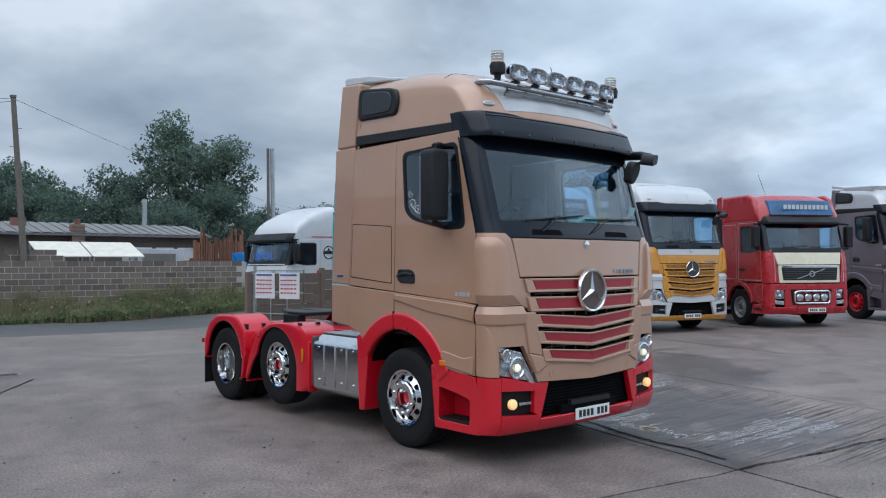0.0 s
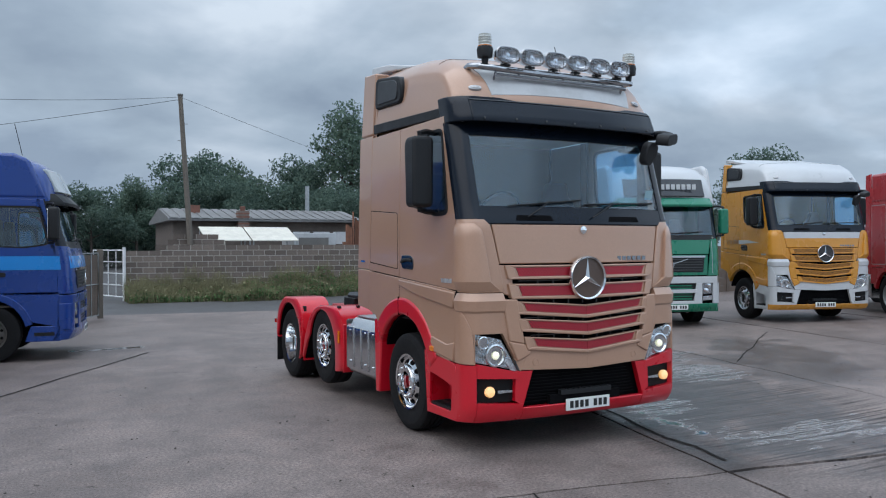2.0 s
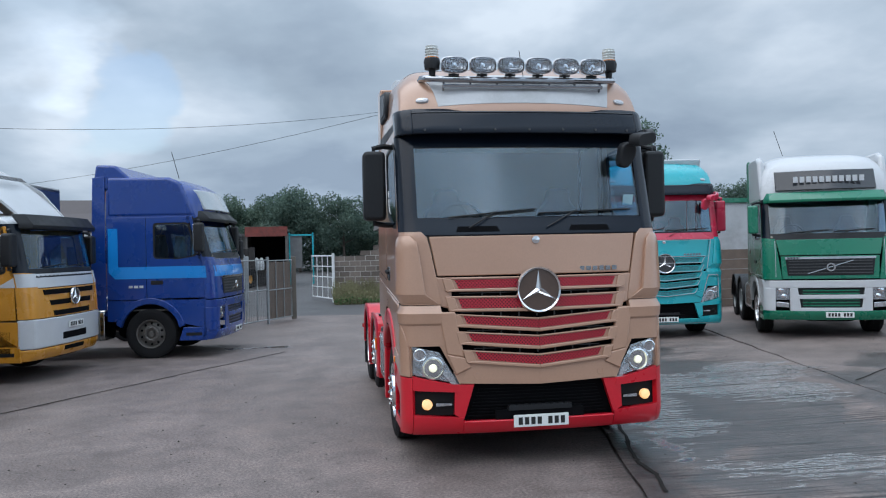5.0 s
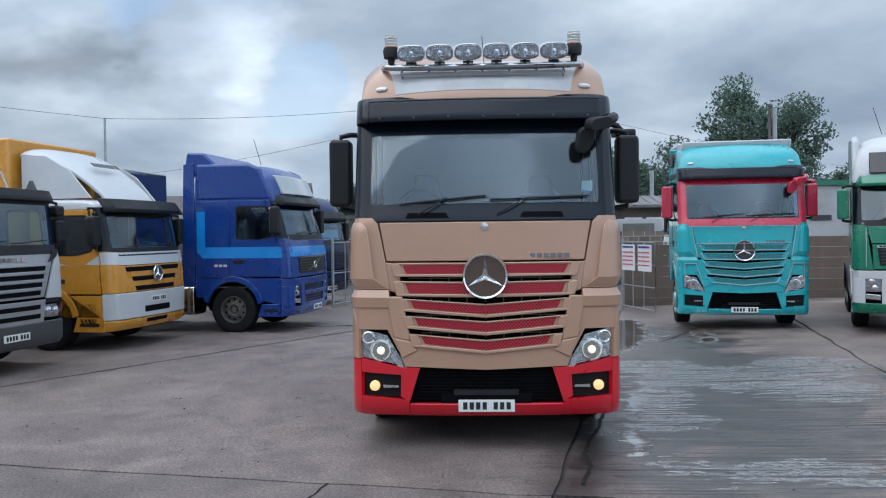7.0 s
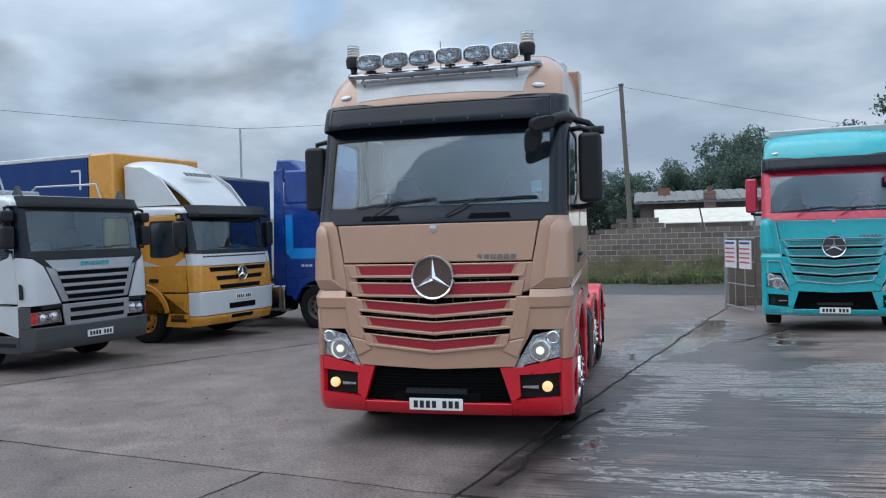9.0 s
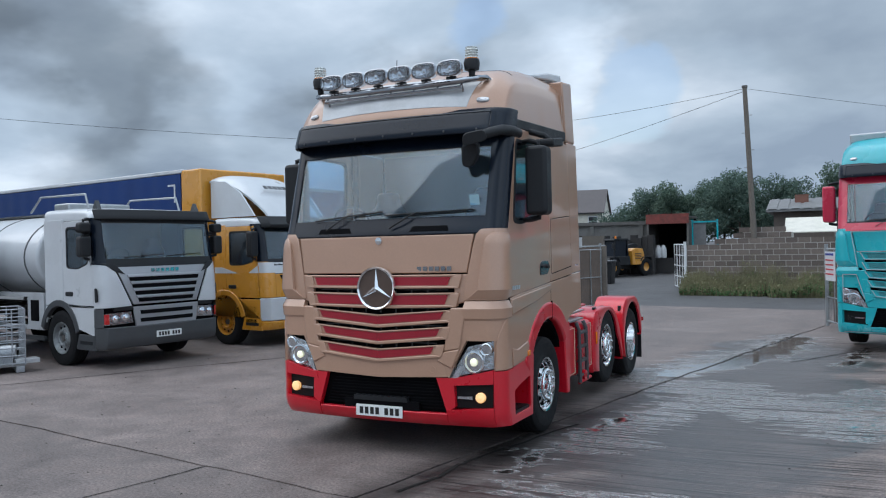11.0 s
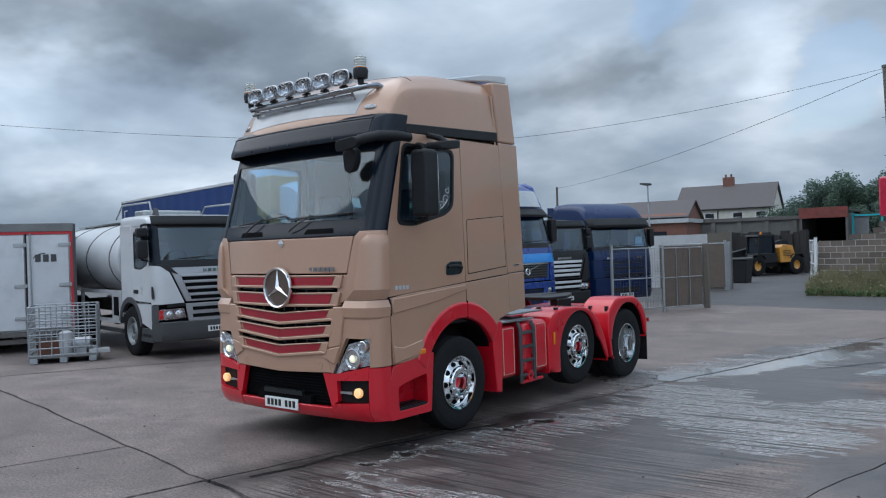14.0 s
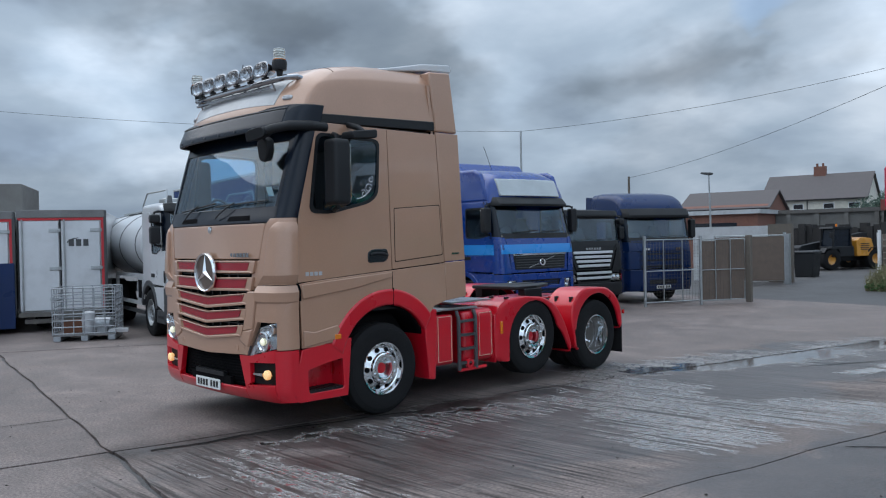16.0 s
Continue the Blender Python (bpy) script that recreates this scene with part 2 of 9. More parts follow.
M_GREYPL = material("grey_plastic", (0.055, 0.058, 0.062), 0.5, dirt=0.2)
M_CHROME = material("chrome", (0.78, 0.79, 0.80), 0.09, 1.0, vary=0.03)
M_ALU = material("polished_aluminium", (0.66, 0.67, 0.68), 0.2, 1.0, vary=0.06, scale=5, dirt=0.1)
M_STEEL = material("galvanised_steel", (0.42, 0.44, 0.45), 0.45, 0.85, vary=0.18, scale=9, dirt=0.25)
M_DIRTYSTEEL = material("worn_steel", (0.16, 0.15, 0.14), 0.55, 0.6, vary=0.3, scale=7, dirt=0.5)
M_RUBBER = material("tyre_rubber", (0.012, 0.012, 0.013), 0.8, vary=0.25, bump=0.2, bump_scale=90, dirt=0.15, dirt_col=(0.03, 0.028, 0.027), spec=0.2)
M_WHITE = paint("white_paint", (0.56, 0.575, 0.59), 0.32, 0.0, 0.1)
M_DIRTYWHITE = paint("weathered_white_paint", (0.50, 0.51, 0.52), 0.45, 0.0, 0.35)
M_DOORWHITE = paint("trailer_door_white", (0.60, 0.615, 0.635), 0.4, 0.0, 0.22)
M_SILVER = paint("silver_grey_paint", (0.50, 0.51, 0.53), 0.4, 0.3, 0.2)
M_YELLOW = paint("amber_yellow_paint", (0.62, 0.27, 0.03))
M_CREAM = paint("cream_paint", (0.75, 0.70, 0.53))
M_TRUCKRED = paint("dark_red_paint", (0.42, 0.015, 0.025))
M_GREEN = paint("emerald_green_paint", (0.004, 0.17, 0.095), dirt=0.03)
M_TEAL = paint("teal_paint", (0.012, 0.39, 0.44), dirt=0.04)
M_PINKRED = paint("crimson_paint", (0.55, 0.02, 0.06))
M_BLUE = paint("royal_blue_paint", (0.003, 0.040, 0.23), dirt=0.02)
M_SKYBLUE = paint("sky_blue_paint", (0.006, 0.24, 0.66), dirt=0.03)
M_NAVY = material("navy_paint", (0.003, 0.020, 0.085), 0.3, coat=0.15, vary=0.05, scale=1.5, dirt=0.01, spec=0.3)
# dark emblem backing, the bronze reflected in it put into its colour
M_BADGE = material("bronze_reflection_badge", (0.085, 0.052, 0.038), 0.3, coat=0.5, vary=0.15)
M_REDBOARD = material("faded_red_board", (0.20, 0.045, 0.035), 0.7, vary=0.5, scale=5, dirt=0.3)
M_OLDTIMBER = material("weathered_dark_timber", (0.034, 0.031, 0.030), 0.85, vary=0.5, scale=4, bump=0.3, bump_scale=30)
M_MAUVE = paint("mauve_grey_paint", (0.20, 0.17, 0.20), 0.35, 0.4)
M_SCGREY = paint("lorry_silver", (0.36, 0.37, 0.39), 0.34, 0.4)
M_SCGREY.name = "silver_grille_paint"
M_GLASS = glass_material("tinted_glass", (0.66, 0.82, 0.92), 0.02, 1.8, 0.004)
M_CLEAR = glass_material("clear_lamp_glass", (0.92, 0.93, 0.94), 0.02, 1.42)
M_REDMESH = mesh_material("red_perforated_grille", (0.50, 0.012, 0.030), (0.02, 0.001, 0.003), 0.023)
M_TEALMESH = mesh_material("teal_perforated_grille", (0.04, 0.28, 0.30), (0.01, 0.04, 0.05), 0.021)
M_YELLOWMESH = mesh_material("amber_perforated_grille", (0.40, 0.17, 0.02), (0.05, 0.02, 0.004), 0.024)
M_DARKMESH = mesh_material("dark_perforated_grille", (0.06, 0.06, 0.065), (0.004, 0.004, 0.004), 0.021)
M_CHECKER = material("checker_plate", (0.50, 0.51, 0.52), 0.3, 1.0, vary=0.2, bump=0.7, bump_scale=45, dirt=0.3)
M_LAMP = material("lamp_reflector", (0.62, 0.63, 0.65), 0.14, 1.0, vary=0.35, scale=20, bump=0.5, bump_scale=30)
M_REFLECT = material("bright_reflector", (0.70, 0.72, 0.75), 0.14, 0.55, coat=0.6, vary=0.5, scale=26, bump=0.8, bump_scale=26)
M_LAMPBOX = material("lamp_housing", (0.62, 0.64, 0.67), 0.18, 0.9, vary=0.55, scale=24, bump=0.7, bump_scale=34)
# chrome with the reflection of dark ground put into its colour
M_DARKCHROME = material("darkened_chrome", (0.40, 0.41, 0.43), 0.13, 1.0, vary=0.1, scale=8)
M_LIT = material("lit_headlamp", (0.9, 0.9, 0.8), 0.3, emit=(1.0, 0.98, 0.62), emit_s=0.5)
M_FOG = material("lit_fog_lamp", (0.9, 0.7, 0.4), 0.3, emit=(1.0, 0.50, 0.14), emit_s=0.6)
M_AMBER = material("amber_lens", (0.75, 0.20, 0.01), 0.25, coat=0.4)
M_REDLENS = material("red_lens", (0.45, 0.01, 0.01), 0.25, coat=0.4)
M_BEACON = material("beacon_lens", (0.55, 0.57, 0.54), 0.2, coat=0.6, vary=0.1)
M_GALV = material("dull_galvanised_tube", (0.36, 0.38, 0.40), 0.45, 0.6, vary=0.3, scale=9, dirt=0.3)
M_PLATE = material("number_plate_white", (0.75, 0.76, 0.74), 0.4, vary=0.03)
M_PLATEY = material("plate_bar_black", (0.012, 0.012, 0.012), 0.5)
M_SEAT = material("seat_fabric", (0.035, 0.035, 0.04), 0.9, vary=0.2, bump=0.3, bump_scale=300)
M_LINER = material("cab_lining_cloth", (0.085, 0.08, 0.07), 0.9, vary=0.1)
M_BEIGE = material("dashboard_beige", (0.22, 0.20, 0.17), 0.7, vary=0.1)
M_CURTAIN = material("blue_curtain_fabric", (0.007, 0.034, 0.14), 0.5, vary=0.18, scale=1.2, bump=0.15, bump_scale=30, dirt=0.04, spec=0.22)
M_SIGNWHITE = material("sign_board_white", (0.72, 0.73, 0.74), 0.45, dirt=0.15)
M_SIGNBLUE = material("sign_print_blue", (0.03, 0.05, 0.28), 0.5)
M_SIGNRED = material("sign_print_red", (0.55, 0.03, 0.04), 0.5)
M_SIGNSEA = material("sign_sea_blue", (0.02, 0.10, 0.22), 0.4, vary=0.5, scale=2.5)
M_PALEGLASS = material("pale_glazed_panel", (0.42, 0.46, 0.48), 0.15, coat=0.8, vary=0.15, scale=1.5)
M_STICKER = material("windscreen_sticker", (0.35, 0.55, 0.62), 0.5)

# ---- building helpers ----
class Geo:
    """Collects solids; part() turns them into one mesh."""

    def __init__(self):
        self.v, self.f = [], []

    def add(self, vs, fs, m=None):
        o = len(self.v)
        self.v += [tuple(m @ Vector(p)) if m else tuple(p) for p in vs]
        self.f += [tuple(i + o for i in f) for f in fs]
        return self

    def box(self, x0, x1, y0, y1, z0, z1, m=None):
        vs = [(x, y, z) for x in (x0, x1) for y in (y0, y1) for z in (z0, z1)]
        return self.add(vs, [(0, 1, 3, 2), (4, 6, 7, 5), (0, 4, 5, 1), (2, 3, 7, 6), (0, 2, 6, 4), (1, 5, 7, 3)], m)

    def prism(self, poly, a0, a1, axis="x", m=None):
        """Extrude a 2D outline: (y, z) along x, (x, z) along y, (x, y) along z."""
        put = {"x": lambda a, p: (a, p[0], p[1]), "y": lambda a, p: (p[0], a, p[1]), "z": lambda a, p: (p[0], p[1], a)}[axis]
        n = len(poly)
        vs = [put(a0, p) for p in poly] + [put(a1, p) for p in poly]
        fs = [tuple(range(n)), tuple(range(2 * n - 1, n - 1, -1))] + [(i, (i + 1) % n, n + (i + 1) % n, n + i) for i in range(n)]
        return self.add(vs, fs, m)

    def ring(self, outer, inner, a0, a1, axis="x", m=None):
        """A plate with a hole; outer and inner have as many points."""
        put = {"x": lambda a, p: (a, p[0], p[1]), "y": lambda a, p: (p[0], a, p[1]), "z": lambda a, p: (p[0], p[1], a)}[axis]
        n = len(outer)
        vs = [put(a, p) for a in (a0, a1) for loop in (outer, inner) for p in loop]
        fs = []
        for i in range(n):
            j = (i + 1) % n
            fs += [(i, j, n + j, n + i), (2 * n + i, 3 * n + i, 3 * n + j, 2 * n + j), (i, 2 * n + i, 2 * n + j, j), (n + i, n + j, 3 * n + j, 3 * n + i)]
        return self.add(vs, fs, m)

    def lathe(self, prof, n=24, m=None, closed=False):
        """Turn (radius, height) round the local z axis."""
        k = len(prof)
        vs = [(r * math.cos(2 * math.pi * i / n), r * math.sin(2 * math.pi * i / n), h) for i in range(n) for r, h in prof]
        fs = []
        for i in range(n):
            j = (i + 1) % n
            for a in range(k if closed else k - 1):
                b = (a + 1) % k
                fs.append((i * k + a, j * k + a, j * k + b, i * k + b))
        if not closed:
            for a in (0, k - 1):
                if prof[a][0] > 1e-6:
                    fs.append(tuple(i * k + a for i in range(n)))
        return self.add(vs, fs, m)

    def oval(self, prof, n=28, m=None, power=0.74, front=True):
        """Rounded-rectangular loft facing -y: rows of (half width, half height, y)."""
        k = len(prof)
        vs = []
        for i in range(n):
            c, s = math.cos(2 * math.pi * i / n), math.sin(2 * math.pi * i / n)
            cx, sz = math.copysign(abs(c) ** power, c), math.copysign(abs(s) ** power, s)
            vs += [(w * cx, y, h * sz) for w, h, y in prof]
        fs = [(i * k + a, ((i + 1) % n) * k + a, ((i + 1) % n) * k + a + 1, i * k + a + 1) for i in range(n) for a in range(k - 1)]
        fs += [tuple(i * k for i in range(n))] + ([tuple(i * k + k - 1 for i in range(n))] if front else [])
        return self.add(vs, fs, m)

    def cyl(self, p0, p1, r, n=12, r1=None):
        p0, p1 = Vector(p0), Vector(p1)
        d = p1 - p0
        m = Matrix.Translation(p0) @ d.to_track_quat("Z", "Y").to_matrix().to_4x4()
        return self.lathe([(r, 0), (r if r1 is None else r1, d.length)], n, m)

    def tube(self, pts, r, n=8, r1=None):
        pts = [Vector(p) for p in pts]
        rings, up = [], Vector((0.13, 0.21, 1)).normalized()
        for i, p in enumerate(pts):
            d = (pts[min(i + 1, len(pts) - 1)] - pts[max(i - 1, 0)]).normalized()
            a = d.cross(up).normalized() if abs(d.dot(up)) < 0.98 else d.cross(Vector((1, 0, 0))).normalized()
            b = d.cross(a)
            rr = r if r1 is None else r + (r1 - r) * i / max(1, len(pts) - 1)
            rings.append([p + rr * (math.cos(2 * math.pi * k / n) * a + math.sin(2 * math.pi * k / n) * b) for k in range(n)])
        vs = [q for ring in rings for q in ring]
        fs = [(i * n + k, i * n + (k + 1) % n, (i + 1) * n + (k + 1) % n, (i + 1) * n + k) for i in range(len(pts) - 1) for k in range(n)]
        fs += [tuple(range(n)), tuple(range((len(pts) - 1) * n, len(pts) * n))]
        return self.add(vs, fs)

    def sheet(self, fn, nu, nv, off, m=None):
        """A closed thick sheet over (u, v) in 0..1; off is its thickness as a vector."""
        top = [fn(i / nu, j / nv) for i in range(nu + 1) for j in range(nv + 1)]
        off = Vector(off)
        return self.skin(top, [tuple(Vector(p) + off) for p in top], nu, nv, m)

    def skin(self, top, bot, nu, nv, m=None):
        vs = top + bot
        w, n = nv + 1, len(top)
        fs = []
        for i in range(nu):
            for j in range(nv):
                q = (i * w + j, (i + 1) * w + j, (i + 1) * w + j + 1, i * w + j + 1)
                fs += [q, tuple(n + k for k in reversed(q))]
        rim = [i * w for i in range(nu + 1)] + [nu * w + j for j in range(1, nv + 1)] + [i * w + nv for i in range(nu - 1, -1, -1)] + [j for j in range(nv - 1, 0, -1)]
        fs += [(rim[k], rim[(k + 1) % len(rim)], n + rim[(k + 1) % len(rim)], n + rim[k]) for k in range(len(rim))]
        return self.add(vs, fs, m)


def part(name, geo, mat, parent=None, label="", bevel=0.0, smooth=35, seg=2, recalc=True):
    """One mesh object under a thing or a part."""
    me = bpy.data.meshes.new(name)
    me.from_pydata(geo.v, [], geo.f)
    if recalc:
        bm = bmesh.new()
        bm.from_mesh(me)
        bmesh.ops.recalc_face_normals(bm, faces=bm.faces)
        bm.to_mesh(me)
        bm.free()
    me.materials.append(mat)
    if smooth:
        me.shade_smooth()
        me.set_sharp_from_angle(angle=radians(smooth))
    ob = new(name, me)
    ob.parent = parent
    if bevel:
        b = ob.modifiers.new("bevel", "BEVEL")
        b.width, b.segments, b.limit_method, b.angle_limit = bevel, seg, "ANGLE", radians(40)
    if label:
        ob["label"] = label
    return ob


def place(name, mesh, parent, m=None, label=""):
    """Another object on a mesh that is there already."""
    ob = new(name, mesh)
    ob.parent = parent
    if m is not None:
        ob.matrix_basis = m
    if label:
        ob["label"] = label
    return ob


def thing(name, label, category, at=None, group="", kind=""):
    ob = new(name)
    ob.empty_display_size = 0.3
    if at is not None:
        ob.matrix_basis = at
    return tagged(ob, label, category, group, kind)


def lerp(pts, x):
    """Piecewise linear through (x, value) pairs."""
    if x <= pts[0][0]:
        return pts[0][1]
    for (a, p), (b, q) in zip(pts, pts[1:]):
        if x <= b:
            return p + (q - p) * (x - a) / (b - a)
    return pts[-1][1]


def rounded(pts, r, k=4):
    """Round the corners of a 2D outline."""
    out, n = [], len(pts)
    for i in range(n):
        p, a, b = Vector(pts[i]), Vector(pts[i - 1]), Vector(pts[(i + 1) % n])
        ra = min(r, (a - p).length * 0.45)
        rb = min(r, (b - p).length * 0.45)
        s, e = p + (a - p).normalized() * ra, p + (b - p).normalized() * rb
        for j in range(k + 1):
            t = j / k
            q = s * (1 - t) ** 2 + p * 2 * t * (1 - t) + e * t * t
            out.append((q.x, q.y))
    return out


def cast_outline(inner, outer):
    """For each point of a hole, the point of the outer outline that lies beyond it from the hole's middle."""
    c = sum((Vector(p) for p in inner), Vector((0, 0))) / len(inner)
    res = []
    for p in inner:
        d = (Vector(p) - c).normalized()
        best = 1e9
        for i in range(len(outer)):
            a, b = Vector(outer[i]) - c, Vector(outer[(i + 1) % len(outer)]) - c
            e = b - a
            den = d.x * e.y - d.y * e.x
            if abs(den) < 1e-9:
                continue
            t = (a.x * e.y - a.y * e.x) / den
            s = (a.x * d.y - a.y * d.x) / den
            if t > 0 and -1e-6 <= s <= 1 + 1e-6:
                best = min(best, t)
        q = c + d * best
        res.append((q.x, q.y))
    # snap the nearest ray to each outer corner, so that corners stay sharp
    for corner in outer:
        k = min(range(len(res)), key=lambda i: (res[i][0] - corner[0]) ** 2 + (res[i][1] - corner[1]) ** 2)
        res[k] = tuple(corner)
    return res


class Front:
    """The front face of a cab as a height field: y for a place across (x) and a height (z)."""

    def __init__(self, prof, half=1.25, bulge=0.1, corner=0.14):
        self.prof, self.half, self.bulge, self.corner = prof, half, bulge, corner

    def y(self, x, z):
        a = abs(x)
        d = max(0.0, a - (self.half - self.corner))
        d = min(d, self.corner)
        return lerp(self.prof, z) + self.bulge * (a / self.half) ** 2.2 + self.corner - math.sqrt(max(0.0, self.corner ** 2 - d * d))

    def patch(self, g, quad, proud=0.0, depth=0.03, nu=8, nv=4):
        """A thick patch between four (x, z) corners: lower first, upper first, upper last, lower last."""
        a, b, c, d = (Vector(p) for p in quad)

        def fn(u, v):
            p = (a * (1 - v) + b * v) * (1 - u) + (d * (1 - v) + c * v) * u
            return (p.x, self.y(p.x, p.y) - proud, p.y)

        g.sheet(fn, nu, nv, (0, depth, 0))
        return g

    def wrap(self, g, s, rows, proud=0.0, depth=0.03, nu=14, nv=6):
        """A panel from the front round the corner on to the side; rows of (z, x where it starts, y where it ends); proud may follow z."""
        zs = [r[0] for r in rows]
        top, bot = [], []
        for i in range(nu + 1):
            for j in range(nv + 1):
                z = zs[0] + (zs[-1] - zs[0]) * j / nv
                xi, yo = lerp([(r[0], r[1]) for r in rows], z), lerp([(r[0], r[2]) for r in rows], z)

                def at(u):
                    if u < 0.82:
                        w = 1 - (1 - u / 0.82) ** 2
                        x = xi + (self.half - xi) * w
                        return Vector((x, min(self.y(x, z), yo - 0.001)))
                    ys = min(self.y(self.half, z), yo - 0.001)
                    return Vector((self.half, ys + (yo - ys) * (u - 0.82) / 0.18))

                u = i / nu
                p, d = at(u), at(min(1, u + 0.01)) - at(max(0, u - 0.01))
                n = Vector((d.y, -d.x)).normalized() if d.length > 1e-6 else Vector((1, 0))
                pr = lerp(proud, z) if isinstance(proud, list) else proud
                a, b = p + n * pr, p - n * (depth - pr)
                top.append((s * a.x, a.y, z))
                bot.append((s * b.x, b.y, z))
        g.skin(top, bot, nu, nv)
        return g

    def both(self, g, quad, **kw):
        self.patch(g, quad, **kw)
        self.patch(g, [(-x, z) for x, z in quad], **kw)
        return g

# ---- wheels ----
OUT = pose(0, 0, 0, 0, 90, 0)
TYRE = Geo().lathe([(0.285, -0.13), (0.33, -0.147), (0.42, -0.152), (0.475, -0.142), (0.5, -0.125), (0.507, -0.095), (0.507, -0.06), (0.494, -0.055),
                    (0.494, -0.045), (0.508, -0.04), (0.508, -0.006), (0.495, -0.003), (0.495, 0.003), (0.508, 0.006), (0.508, 0.04), (0.494, 0.045), (0.494, 0.055),
                    (0.507, 0.06), (0.507, 0.095), (0.5, 0.125), (0.475, 0.142), (0.45, 0.146), (0.447, 0.150), (0.42, 0.152), (0.33, 0.147), (0.285, 0.13)], 48, OUT, closed=True)
RIM_STEER = Geo().lathe([(0.285, -0.12), (0.296, 0.12), (0.290, 0.148), (0.272, 0.142), (0.262, 0.10), (0.25, 0.092), (0.18, 0.135), (0.175, 0.165), (0.165, 0.175), (0.125, 0.175), (0.108, 0.168), (0.10, 0.13), (0.10, 0.05), (0.0, 0.05)], 40, OUT)
RIM_DISH = Geo().lathe([(0.285, -0.12), (0.296, 0.12), (0.290, 0.148), (0.272, 0.142), (0.264, 0.08), (0.252, -0.02), (0.246, -0.06), (0.19, -0.075), (0.12, -0.07), (0.11, 0.0), (0.09, 0.02), (0.0, 0.025)], 40, OUT)
RIM_PLAIN = Geo().lathe([(0.285, -0.12), (0.296, 0.12), (0.290, 0.148), (0.272, 0.142), (0.262, 0.08), (0.25, 0.06), (0.17, 0.09), (0.16, 0.12), (0.12, 0.13), (0.10, 0.12), (0.09, 0.06), (0.0, 0.06)], 32, OUT)


def spots(radius, x0, x1, r, count, turn=0.0, lean=0.0):
    g = Geo()
    for i in range(count):
        a = 2 * math.pi * (i + turn) / count
        c, s = math.cos(a), math.sin(a)
        g.cyl((x0, radius * c, radius * s), (x1, (radius + lean) * c, (radius + lean) * s), r, 10)
    return g


MESHES = {}


def wheel(parent, x, y, z, side, rim="plain", rim_mat=None, hub_mat=None, inner=False):
    """A tyre with its rim, vent openings and nuts."""
    turn = pose(x, y, z, 0, 0, 0 if side > 0 else 180)
    geo, holes, nuts = {"steer": (RIM_STEER, spots(0.217, 0.112, 0.122, 0.029, 10, 0.5, 0.004), spots(0.15, 0.17, 0.192, 0.017, 10)),
                        "dish": (RIM_DISH, spots(0.215, -0.072, -0.064, 0.024, 10, 0.5), spots(0.155, -0.075, -0.045, 0.017, 10)),
                        "plain": (RIM_PLAIN, spots(0.21, 0.07, 0.083, 0.025, 10, 0.5), spots(0.14, 0.12, 0.145, 0.016, 10))}[rim]

    def shared(key, g, mat, sm=35):
        k = (key, rim if key != "tyre" else "", mat.name)
        if k not in MESHES:
            ob = part(key, g, mat, None, smooth=sm)
            MESHES[k] = ob.data
            bpy.data.objects.remove(ob)
        return MESHES[k]

    w = place("wheel", shared("tyre", TYRE, M_RUBBER), parent, turn, "black rubber tyre on its rim")
    place("rim", shared("rim", geo, rim_mat or M_STEEL), w)
    if rim_mat is M_CHROME:
        one = {"steer": (0.215, 0.118, 0.122, 0.15, 0.17, 0.192), "dish": (0.215, -0.072, -0.064, 0.155, -0.075, -0.045), "plain": (0.21, 0.07, 0.083, 0.14, 0.12, 0.145)}[rim]
        hm = shared("vent", Geo().cyl((one[1], 0, one[0]), (one[2], 0, one[0] + (0.004 if rim == "steer" else 0)), 0.029, 12), M_DARK)
        nm = shared("nut", Geo().cyl((one[4], 0, one[3]), (one[5], 0, one[3]), 0.017, 6), M_CHROME, 20)
        for i in range(10):
            place("vent_opening", hm, w, pose(0, 0, 0, 36 * i + 18))
            place("wheel_nut", nm, w, pose(0, 0, 0, 36 * i))
    else:
        tagged(place("vent_ring", shared("vent_ring", holes, M_DARK), w), kind="stuff")
        tagged(place("nut_ring", shared("nut_ring", nuts, rim_mat or M_STEEL), w), kind="stuff")
    hub = Geo().cyl((-0.11, 0, 0), (-0.056, 0, 0), 0.236, 28).cyl((-0.06, 0, 0), (0.03, 0, 0), 0.10, 20) if rim == "dish" else Geo().cyl((0.0, 0, 0), (0.105 if rim == "steer" else 0.11, 0, 0), 0.06, 20)
    place("hub", shared("hub", hub, hub_mat or M_DIRTYSTEEL), w)
    if inner:
        place("wheel", shared("tyre", TYRE, M_RUBBER), parent, pose(x - 0.34 * side, y, z))
    return w


def arch_points(cy, cz, r, a0, a1, n=16, ry=None):
    ry = ry or r
    return [(cy + ry * math.cos(radians(a0 + (a1 - a0) * i / n)), cz + r * math.sin(radians(a0 + (a1 - a0) * i / n))) for i in range(n + 1)]


